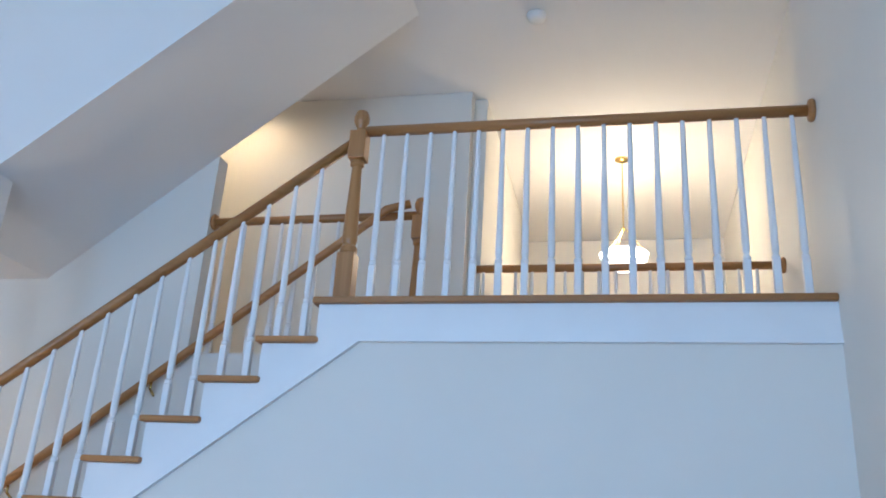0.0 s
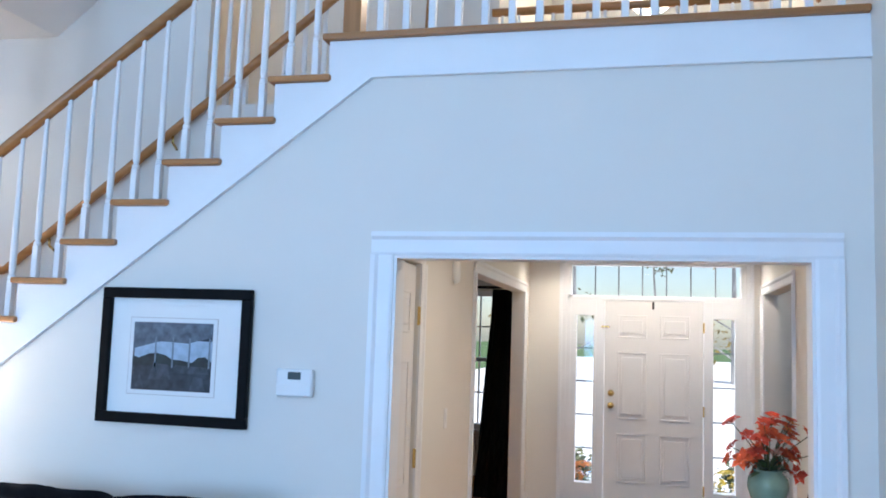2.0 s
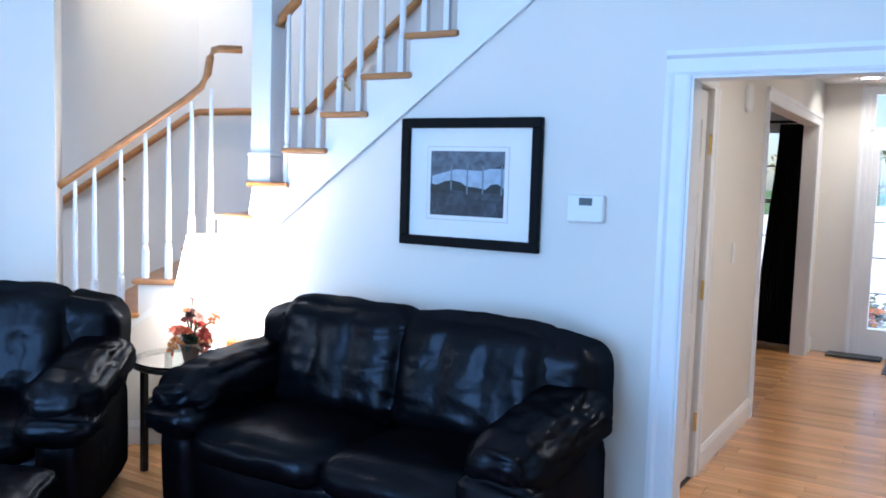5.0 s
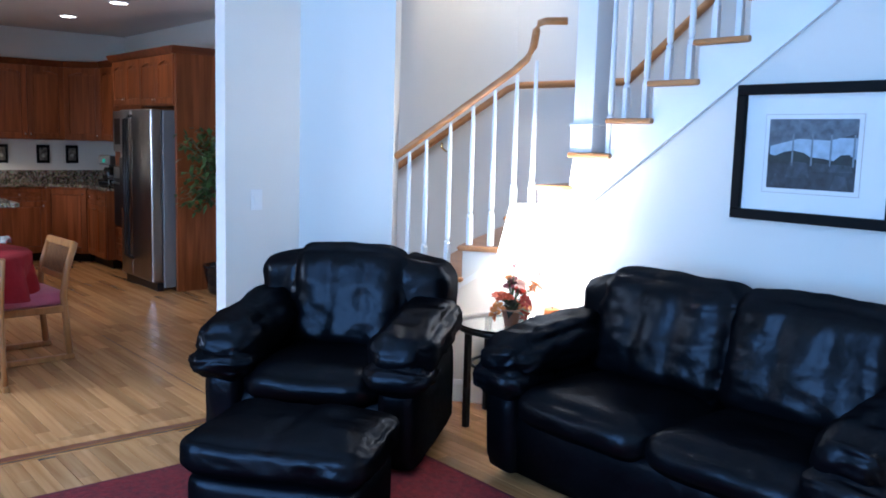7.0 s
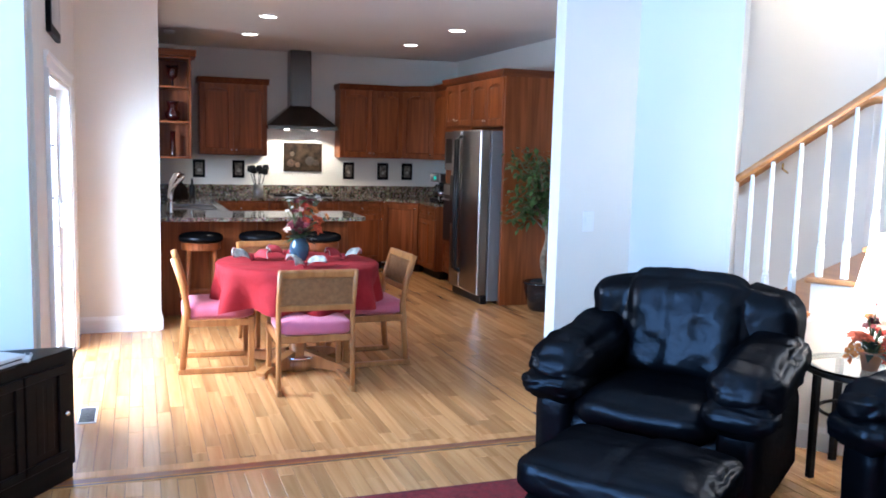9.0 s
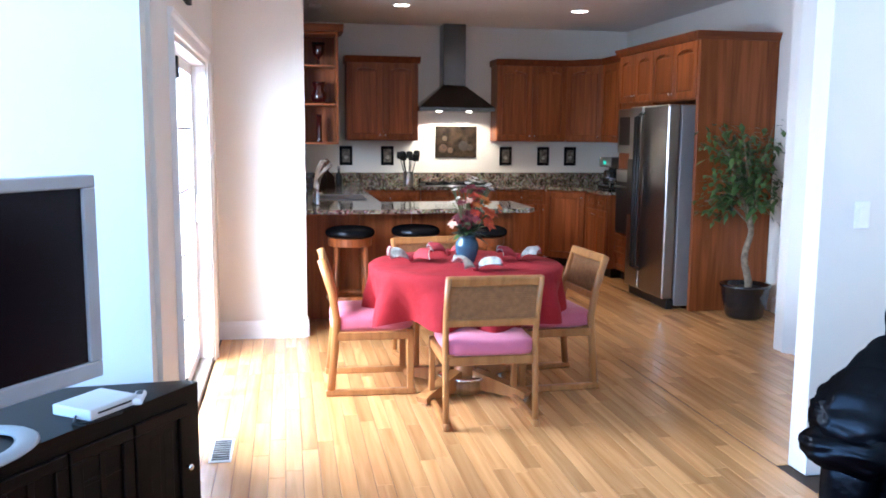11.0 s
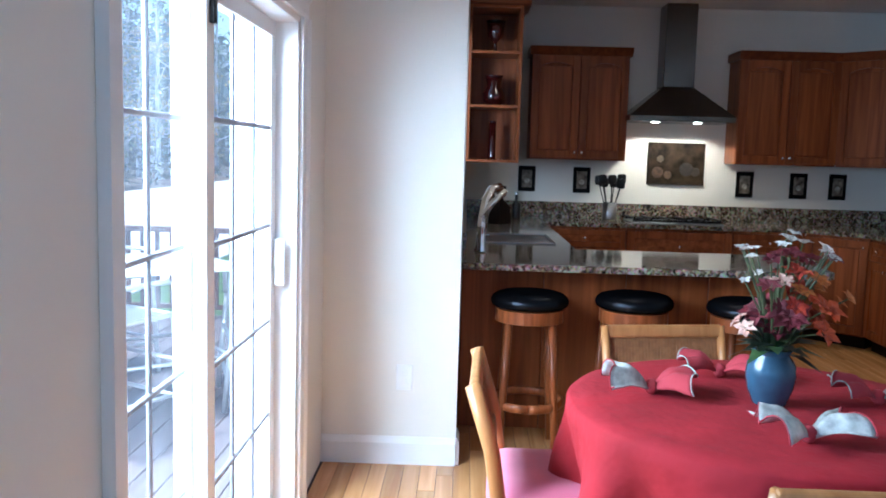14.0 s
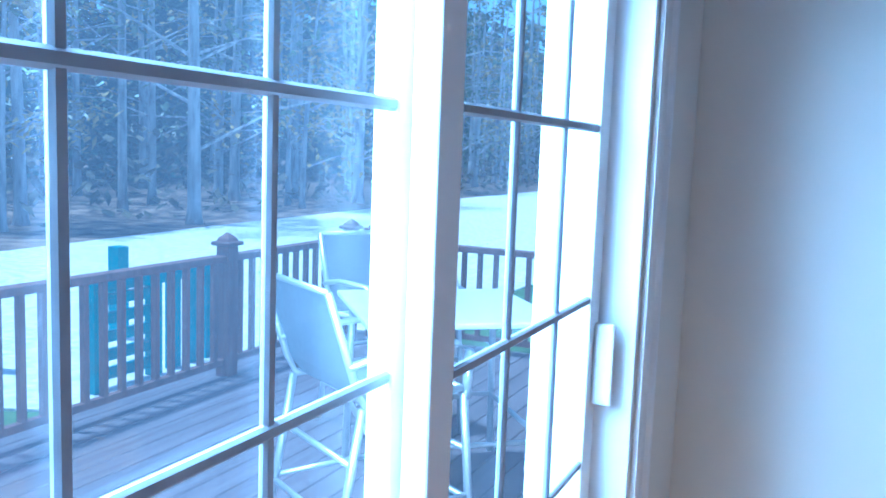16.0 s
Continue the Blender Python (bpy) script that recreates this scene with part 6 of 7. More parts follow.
base_unit("cherry base cabinet with drawers and doors", pose(-10.375, 3.165, 0), 0.623, 0.78, 2, 2)
base_unit("cherry sink cabinet with two doors", pose(-8.62, 0.64, 0, 0, 0, 180), 1.4, 0.62, 2, 2)
base_unit("cherry base cabinet in the sink run", pose(-10.03, 0.64, 0, 0, 0, 180), 0.70, 0.62, 1, 1)
pen = thing("peninsula", "cherry-panelled breakfast peninsula under a granite top", "cabinet")
part("body", B(-8.60, -8.17, 0.01, 1.72, 0.10, 0.878, 0.003, 1), CHERRY, pen)
part("toe_kick", B(-8.54, -8.21, 0.02, 1.68, 0.0015, 0.10), DARKWOOD, pen)
for k in range(4):
    part("back_panel", B(-8.172, -8.155, 0.012 + k * 0.427, 0.435 + k * 0.427, 0.0015, 0.876, 0.002, 1), CHERRY, pen)
ct = thing("countertop", "speckled brown granite countertop with a low backsplash", "countertop")
part("peninsula_slab", prism(bmesh.new(), [(-8.64, 0.008), (-7.90, 0.008), (-7.87, 0.02), (-7.87, 1.78), (-7.92, 1.83), (-8.64, 1.83)], "z", 0.878, 0.912), GRANITE, ct)
part("sink_run_slab", B(-11.345, -8.643, 0.008, 0.665, 0.878, 0.912, 0.003, 1), GRANITE, ct)
part("back_run_slab", prism(bmesh.new(), [(-11.345, 0.667), (-10.715, 0.667), (-10.715, 2.79), (-10.365, 3.14), (-9.75, 3.14), (-9.75, 3.96), (-11.345, 3.96)], "z", 0.878, 0.912), GRANITE, ct)
part("backsplash", B(-11.345, -11.325, 0.03, 3.95, 0.9125, 1.045, 0.002, 1), GRANITE, ct)
part("backsplash", B(-11.32, -8.0, 0.008, 0.028, 0.9125, 1.045, 0.002, 1), GRANITE, ct)
# hood, cooktop and picture
ho = thing("range_hood", "stainless chimney range hood with two lit lamps", "hood")
part("chimney", B(-11.345, -11.09, 1.655, 1.915, 2.05, KIT_Z - 0.002, 0.004, 1), DARKSTEEL, ho)
bm = bmesh.new()
lo = [bm.verts.new(p) for p in ((-11.345, 1.345, 1.80), (-10.85, 1.345, 1.80), (-10.85, 2.21, 1.80), (-11.345, 2.21, 1.80))]
hi = [bm.verts.new(p) for p in ((-11.345, 1.655, 2.05), (-11.09, 1.655, 2.05), (-11.09, 1.915, 2.05), (-11.345, 1.915, 2.05))]
for i in range(4):
    bm.faces.new((lo[i], lo[(i + 1) % 4], hi[(i + 1) % 4], hi[i]))
bm.faces.new(hi)
bmesh.ops.recalc_face_normals(bm, faces=bm.faces)
part("canopy", bm, DARKSTEEL, ho)
part("skirt", B(-11.345, -10.848, 1.343, 2.212, 1.755, 1.80, 0.002, 1), DARKSTEEL, ho)
for y in (1.60, 1.95):
    part("hood_lamp", lathe(bmesh.new(), [(0.03, -0.004), (0.032, 0)], 16, Matrix.Translation((-11.05, y, 1.754))), glow("hood_lamp_glow", (1.0, 0.92, 0.78), 20), ho)
    lamp("hood_light", "SPOT", look((-11.05, y, 1.745), (-11.14, y, 1.0)), 20, (1.0, 0.86, 0.64), 0.03).data.spot_size = radians(130)
ck = thing("cooktop", "black gas cooktop with iron grates set in the granite", "cooktop")
part("plate", B(-11.22, -10.80, 1.40, 2.15, 0.9125, 0.925, 0.004, 1), STEEL, ck)
for k in range(5):
    x, y = (-11.12, -10.92)[k % 2] if k < 4 else -11.02, (1.53, 1.53, 2.02, 2.02, 1.775)[k]
    part("burner", lathe(bmesh.new(), [(0.05, 0), (0.045, 0.012), (0.02, 0.016)], 16, Matrix.Translation((x, y, 0.925))), BLACK, ck)
for k in range(6):
    y = 1.42 + k * 0.142
    part("grate", B(-11.20, -10.83, y - 0.006, y + 0.006, 0.945, 0.957), IRON, ck)
for x in (-11.19, -10.84):
    part("grate", B(x - 0.006, x + 0.006, 1.41, 2.14, 0.925, 0.9445), IRON, ck)
ART = mat("still_life_print", (0.01, 0.006, 0.004), 0.6, var=0.5, scale=9, bump=0.02, second=(0.045, 0.028, 0.016), spec=0.15)
ar = thing("still_life_picture", "dark still-life picture on the wall under the hood", "picture")
part("board", B(-11.348, -11.333, 1.61, 2.11, 1.222, 1.592, 0.003, 1), ART, ar)
for k, (y, z, r, c) in enumerate(((1.70, 1.33, 0.05, (0.06, 0.03, 0.015)), (1.79, 1.31, 0.035, (0.08, 0.045, 0.025)), (1.95, 1.36, 0.06, (0.02, 0.014, 0.01)), (2.03, 1.34, 0.04, (0.03, 0.02, 0.012)), (1.72, 1.45, 0.03, (0.06, 0.04, 0.024)))):
    part("painted_fruit", lathe(bmesh.new(), [(r, 0), (r * 0.98, 0.0015), (r * 0.5, 0.002)], 18, pose(-11.333, y, z, 0, 90, 0)), mat("painted_tone", c, 0.6, var=0.3, scale=30), ar)
for y in (0.556, 1.04, 2.47, 2.94, 3.28):
    sp = thing("small_picture", "small dark-framed print above the backsplash", "picture", None, "small kitchen pictures")
    part("frame", B(-11.348, -11.333, y - 0.075, y + 0.075, 1.13, 1.355, 0.003, 1), FRAMEBLACK, sp)
    part("print", B(-11.333, -11.3315, y - 0.045, y + 0.045, 1.165, 1.32), mat("sepia_print", (0.16, 0.13, 0.1), 0.6, var=0.6, scale=24, bump=0), sp)
    part("pale_shape", lathe(bmesh.new(), [(0.024, 0), (0.02, 0.001), (0.008, 0.0014)], 12, pose(-11.3314, y, 1.225, 0, 90, 0)), mat("pale_print_tone", (0.4, 0.36, 0.3), 0.6, var=0.3, scale=40, bump=0), sp)
# open end shelves with dark red glass
ES = thing("open_shelf_cabinet", "cherry open end shelves with red glass vases", "shelf")
x0, x1, y0, y1 = -9.95, -9.60, 0.01, 0.37
part("back_panel", B(x0, x0 + 0.015, y0, y1, 1.39, 2.44), CHERRY, ES)
part("side_panel", B(x0 + 0.0155, x1, y0, y0 + 0.018, 1.39, 2.44), CHERRY, ES)
part("side_panel", B(x0 + 0.0155, x1, y1 - 0.018, y1, 1.39, 2.44), CHERRY, ES)
for z in (1.39, 1.76, 2.12, 2.422):
    part("shelf_board", B(x0 + 0.0155, x1 - 0.004, y0 + 0.0185, y1 - 0.0185, z, z + 0.018), CHERRYX, ES)
part("crown", prism(bmesh.new(), [(x1 - 0.01, 2.441), (x1 + 0.02, 2.45), (x1 + 0.06, 2.50), (x1 + 0.06, 2.512), (x0, 2.512), (x0, 2.441)], "y", y0, y1 + 0.05), CHERRYD, ES)
upper("cherry wall cabinet in the sink run with arched doors", pose(-9.955, 0.37, 1.40, 0, 0, 180), 1.09, 1.04, 0.355, 2)
REDG = mat("dark_red_glass", (0.028, 0.003, 0.003), 0.12, var=0.2, bump=0, spec=0.7)


def shelf_vase(x, y, z, prof, label):
    t = thing("shelf_vase", label, "vase")
    part("body", lathe(bmesh.new(), prof, 22, Matrix.Translation((x, y, z))), REDG, t, smooth=True)
    part("rim", lathe(bmesh.new(), [(prof[-1][0] * 1.02, 0), (prof[-1][0] * 1.08, 0.004), (prof[-1][0], 0.008)], 22, Matrix.Translation((x, y, z + prof[-1][1]))), REDG, t, smooth=True)


shelf_vase(-9.75, 0.19, 2.138, [(0.03, 0), (0.012, 0.02), (0.012, 0.07), (0.05, 0.11), (0.065, 0.21)], "dark red glass goblet on the top shelf")
shelf_vase(-9.75, 0.19, 1.778, [(0.05, 0), (0.075, 0.04), (0.08, 0.08), (0.045, 0.13), (0.06, 0.2)], "dark red ribbed glass vase on the middle shelf")
shelf_vase(-9.75, 0.19, 1.408, [(0.03, 0), (0.026, 0.02), (0.026, 0.26)], "slim red glass cylinder on the lower shelf")
# sink, faucet and counter things
sk_ob = thing("sink", "stainless sink set into the granite", "sink")
bm = bmesh.new()
for q in ((-9.45, -8.85, 0.13, 0.15), (-9.45, -8.85, 0.55, 0.57), (-9.45, -9.43, 0.15, 0.55), (-8.87, -8.85, 0.15, 0.55)):
    box(bm, q[0], q[1], q[2], q[3], 0.9125, 0.921, 0.003, 1)
part("rim", bm, STEEL, sk_ob)
part("basin", B(-9.43, -8.87, 0.15, 0.55, 0.9125, 0.9135), STEEL, sk_ob)
fa = thing("faucet", "tall chrome kitchen faucet with a lever", "faucet")
fx, fy = -8.33, 0.11
part("base", lathe(bmesh.new(), [(0.03, 0), (0.03, 0.01), (0.022, 0.03), (0.022, 0.12), (0.026, 0.16), (0.02, 0.19)], 18, Matrix.Translation((fx, fy, 0.912))), CHROME, fa, smooth=True)
part("spout", tube(bmesh.new(), [(fx, fy, 1.07), (fx - 0.04, fy + 0.02, 1.19), (fx - 0.10, fy + 0.05, 1.25), (fx - 0.17, fy + 0.09, 1.26), (fx - 0.22, fy + 0.11, 1.22)], [0.026, 0.026, 0.025, 0.024, 0.028], 12), CHROME, fa, smooth=True)
part("lever", tube(bmesh.new(), [(fx, fy, 1.10), (fx + 0.02, fy + 0.05, 1.18), (fx - 0.01, fy + 0.12, 1.25)], 0.016, 10), CHROME, fa, smooth=True)
so = thing("soap_pump", "chrome soap pump by the faucet", "soap pump")
part("pump", lathe(bmesh.new(), [(0.02, 0), (0.012, 0.02), (0.008, 0.08), (0.012, 0.1)], 14, Matrix.Translation((-8.42, 0.09, 0.912))), CHROME, so, smooth=True)
part("spout", tube(bmesh.new(), [(-8.42, 0.09, 1.0), (-8.42, 0.16, 1.0)], 0.006, 8), CHROME, so, smooth=True)
cr = thing("utensil_crock", "steel crock of black cooking utensils", "crock")
part("crock", lathe(bmesh.new(), [(0.055, 0), (0.06, 0.01), (0.06, 0.15), (0.054, 0.15), (0.052, 0.1)], 22, Matrix.Translation((-11.12, 1.26, 0.9125))), STEEL, cr, smooth=True)
for k in range(7):
    rnd = random.Random(k)
    a = k * 0.9
    p = Vector((-11.12 + 0.08 * math.cos(a), 1.26 + 0.10 * math.sin(a), 1.20 + 0.05 * rnd.random()))
    u = part("utensil", tube(bmesh.new(), [(-11.12 + 0.02 * math.cos(a), 1.26 + 0.02 * math.sin(a), 0.95), p], 0.005, 6), BLACK, cr)
    part("blade", puff(bmesh.new(), p.x - 0.012, p.x + 0.012, p.y - 0.035, p.y + 0.035, p.z - 0.02, p.z + 0.06, 0.011, 0.002, 3, 0.002, k), BLACK, u, smooth=True)
cm = thing("coffee_maker", "black coffee maker with a green lit dial", "coffee maker", pose(-10.28, 3.42, 0.9125, 0, 0, 20))
part("base", B(-0.10, 0.10, -0.13, 0.10, 0, 0.04, 0.01, 2), BLACK, cm)
part("column", B(-0.10, 0.10, 0.02, 0.10, 0.04, 0.34, 0.012, 2), BLACK, cm)
part("head", B(-0.10, 0.10, -0.12, 0.10, 0.24, 0.35, 0.015, 2), STEEL, cm)
part("carafe", lathe(bmesh.new(), [(0.06, 0.045), (0.075, 0.1), (0.07, 0.17), (0.05, 0.21)], 20, Matrix.Translation((0, -0.05, 0))), DG_GLASS, cm, smooth=True)
part("dial", B(-0.02, 0.02, -0.124, -0.12, 0.27, 0.31), glow("green_display", (0.05, 0.55, 0.4), 0.4), cm)
for k, (x, y, h) in enumerate(((-10.85, 0.30, 0.28), (-10.62, 0.24, 0.22), (-10.98, 0.45, 0.20))):
    bt = thing("counter_bottle", "dark bottle on the granite counter", "bottle")
    part("body", lathe(bmesh.new(), [(0.035, 0), (0.037, 0.01), (0.037, h * 0.6), (0.014, h * 0.75), (0.014, h)], 16, Matrix.Translation((x, y, 0.9125))), BLACK, bt, smooth=True)
    part("cap", lathe(bmesh.new(), [(0.016, 0), (0.016, 0.02)], 12, Matrix.Translation((x, y, 0.9125 + h))), STEEL, bt)
kn = thing("knife_block", "dark wooden knife block with black-handled knives", "knife block", pose(-10.3, 0.28, 0.9125, 0, 0, 140))
part("block", prism(bmesh.new(), [(-0.06, 0), (0.09, 0), (0.06, 0.14), (-0.06, 0.22)], "y", -0.05, 0.05), DARKWOOD, kn)
for k in range(5):
    part("knife_handle", tube(bmesh.new(), [(-0.02 + 0.012 * k, -0.03 + 0.015 * k, 0.19), (0.03 + 0.012 * k, -0.03 + 0.015 * k, 0.29)], 0.009, 6), BLACK, kn)
jar = thing("glass_canister", "small glass canister beside the coffee maker", "jar")
part("jar", lathe(bmesh.new(), [(0.035, 0), (0.037, 0.1), (0.03, 0.11)], 18, Matrix.Translation((-9.98, 3.30, 0.9125))), CLEAR, jar, smooth=True)
part("lid", lathe(bmesh.new(), [(0.034, 0), (0.034, 0.02)], 18, Matrix.Translation((-9.98, 3.30, 1.0225))), STEEL, jar)


def stool():
    t = thing("bar_stool", "wooden bar stool with a round black padded seat", "stool", None, "bar stools")
    soft(part("seat", lathe(bmesh.new(), [(0.0, 0.705), (0.16, 0.705), (0.188, 0.715), (0.195, 0.742), (0.178, 0.775), (0.1, 0.788), (0.02, 0.79)], 28), LEATHER, t, "black padded seat", smooth=True), 1)
    part("apron", lathe(bmesh.new(), [(0.165, 0.64), (0.168, 0.642), (0.168, 0.702), (0.165, 0.704)], 28), CHERRY, t)
    for k in range(4):
        a = math.pi / 4 + k * math.pi / 2
        part("leg", tube(bmesh.new(), [(0.19 * math.cos(a), 0.19 * math.sin(a), 0), (0.145 * math.cos(a), 0.145 * math.sin(a), 0.66)], 0.019, 8), CHERRY, t, smooth=True)
    part("foot_ring", tube(bmesh.new(), [(0.175 * math.cos(a * math.pi / 14), 0.175 * math.sin(a * math.pi / 14), 0.24) for a in range(29)], 0.02, 8, flat=(0.012, 0.022)), CHERRY, t, smooth=True)
    return t


s0 = stool()
s0.matrix_world = pose(-7.86, 0.345, 0)
copy_thing(s0, pose(-7.90, 0.86, 0, 0, 0, 20))
copy_thing(s0, pose(-7.80, 1.38, 0, 0, 0, 50))
# fig tree in a black pot
ft = thing("potted_tree", "ficus tree with twisted trunk in a black glazed pot", "plant")
GX, GY = -7.72, 3.60
part("pot", lathe(bmesh.new(), [(0.13, 0.0015), (0.15, 0.02), (0.19, 0.2), (0.195, 0.26), (0.205, 0.265), (0.205, 0.285), (0.18, 0.285), (0.175, 0.25)], 28, Matrix.Translation((GX, GY, 0))), mat("black_glaze", (0.01, 0.01, 0.012), 0.12, var=0.1, bump=0), ft, "black glazed pot", smooth=True)
part("soil", lathe(bmesh.new(), [(0.17, 0.0), (0.16, 0.012)], 20, Matrix.Translation((GX, GY, 0.24))), mat("soil", (0.03, 0.02, 0.012), 0.95, var=0.3, scale=40), ft)
BARK = mat("pale_bark", (0.22, 0.17, 0.12), 0.85, var=0.25, scale=30, bump=0.1)
tp = [(GX + 0.022 * math.sin(i * 0.9), GY + 0.022 * math.cos(i * 0.9), 0.24 + i * 0.065) for i in range(14)]
part("trunk", tube(bmesh.new(), tp, [0.032 - 0.0012 * i for i in range(14)], 9), BARK, ft, smooth=True)
rnd = random.Random(5)
lm = bmesh.new()
for k in range(26):
    a = rnd.uniform(0, 6.283)
    h0 = rnd.uniform(0.75, 1.08)
    e = Vector((GX + rnd.uniform(0.12, 0.36) * math.cos(a), GY - 0.07 + rnd.uniform(0.12, 0.36) * math.sin(a), rnd.uniform(0.85, 1.64)))
    e.y = min(e.y, 3.88)
    b0 = Vector((GX, GY, h0))
    mid = b0.lerp(e, 0.5) + Vector((0, 0, 0.09))
    part("branch", tube(bmesh.new(), [b0, mid, e], [0.009, 0.006, 0.003], 6), BARK, ft, smooth=True)
    for j in range(34):
        q = mid.lerp(e, rnd.uniform(-0.2, 1.15)) + Vector((rnd.gauss(0, 0.05), rnd.gauss(0, 0.05), rnd.gauss(0, 0.05)))
        q.y = min(q.y, 3.93)
        d = Vector((rnd.gauss(0, 1), rnd.gauss(0, 1), rnd.uniform(-0.8, 0.3)))
        leaf(lm, q, d, rnd.uniform(0.06, 0.105), rnd.uniform(0.016, 0.027), 0.25)
part("foliage", lm, mat("ficus_leaves", (0.03, 0.07, 0.02), 0.4, var=0.3, scale=20, second=(0.09, 0.17, 0.045)), ft)
for x, y in ((-8.41, 1.0), (-9.8, 2.82), (-8.4, 2.87), (-9.8, 1.0)):
    can_light(x, y, KIT_Z, 2.9)
sm = thing("smoke_detector", "white round smoke detector on the kitchen ceiling", "smoke detector")
part("base", lathe(bmesh.new(), [(0.03, -0.04), (0.055, -0.03), (0.06, 0)], 20, Matrix.Translation((-9.97, 0.17, KIT_Z))), WHITE, sm, smooth=True)

# ---- outdoors ----
GRASS = mat("lawn", (0.06, 0.13, 0.03), 0.9, var=0.3, scale=3, bump=0.2, fine=90, second=(0.12, 0.2, 0.06))
structure("ground", B(-400, 400, -400, 400, -1.2, -0.62), GRASS, "mown lawn")
structure("driveway", prism(bmesh.new(), [(-120, 2), (-40, -4.4), (-12, -4.6), (-9.9, -4.9), (-9.3, -6.2), (-9.6, -8.4), (-10.6, -10.6), (0, -10), (30, -10), (30, -13), (-3, -13.3), (-15.5, -13.6), (-22, -14.2), (-40, -15.2), (-120, -16)], "z", -0.62, -0.60), mat("pale_gravel", (0.72, 0.70, 0.67), 0.9, var=0.15, scale=8, bump=0.2), "pale gravel drive")
structure("leaf_litter", prism(bmesh.new(), [(-120, -16), (-40, -15.2), (-22, -14.2), (-15.5, -13.6), (-3, -13.3), (30, -13), (30, -80), (-120, -80)], "z", -0.62, -0.607), mat("leaf_litter", (0.2, 0.13, 0.085), 0.95, var=0.3, scale=2, bump=0.3, fine=40, second=(0.34, 0.24, 0.16)), "brown fallen leaves under the trees")
DECKM = wood("weathered_deck", (0.095, 0.078, 0.082), (0.165, 0.138, 0.142), 0.7, "x", island=False, tone=0.15, coat=0)
RAILM = wood("deck_rail_wood", (0.105, 0.05, 0.04), (0.17, 0.085, 0.066), 0.7, "z", tone=0.12, coat=0)
deck = tagged(new("deck"), "weathered grey timber deck", kind="structure")
for k in range(22):
    y = -0.86 - 0.142 * k
    part("deck_board", B(-11.2, -4.4, y - 0.137, y, -0.09, -0.05, 0.004, 1), DECKM, deck)
part("fascia", B(-11.2, -4.4, -4.02, -3.985, -0.62, -0.05), RAILM, deck)


def deck_rail(p, q, posts):
    t = thing("deck_railing", "brown-stained timber deck railing", "railing")
    p, q = Vector(p), Vector(q)
    d = (q - p)
    L = d.length
    m = Matrix.Translation((p.x, p.y, 0)) @ Matrix.Rotation(math.atan2(d.y, d.x), 4, "Z")

    def add(nm, *a, **k):
        bm = B(*a, **k)
        bmesh.ops.transform(bm, matrix=m, verts=bm.verts)
        part(nm, bm, RAILM, t)
    for s in posts:
        add("post", s - 0.05, s + 0.05, -0.05, 0.05, -0.05, 0.80, bev=0.004, seg=1)
        add("post_cap", s - 0.075, s + 0.075, -0.075, 0.075, 0.805, 0.83, bev=0.006, seg=1)
        bm = lathe(bmesh.new(), [(0.07, 0.831), (0.06, 0.85), (0.01, 0.885)], 4, m @ Matrix.Translation((s, 0, 0)) @ Matrix.Rotation(radians(45), 4, "Z"))
        part("post_finial", bm, RAILM, t)
    for a, b in zip(posts, posts[1:]):
        add("top_rail", a + 0.052, b - 0.052, -0.04, 0.04, 0.70, 0.745, bev=0.004, seg=1)
        add("bottom_rail", a + 0.052, b - 0.052, -0.02, 0.02, 0.03, 0.07)
        n = int((b - a) / 0.125)
        for i in range(1, n):
            x = a + (b - a) * i / n
            add("picket", x - 0.017, x + 0.017, -0.017, 0.017, 0.07, 0.70)


deck_rail((-11.05, -3.78, 0), (-4.5, -3.74, 0), (0.0, 1.55, 4.0, 6.5))
deck_rail((-11.05, -3.70, 0), (-11.05, -0.95, 0), (0.15, 2.6))
# patio chairs and table
ALU = mat("pale_aluminium", (0.55, 0.56, 0.57), 0.35, 0.7, var=0.05, bump=0)
SLING = mat("grey_sling", (0.3, 0.32, 0.34), 0.8, var=0.08, scale=60, bump=0.05, fine=300)


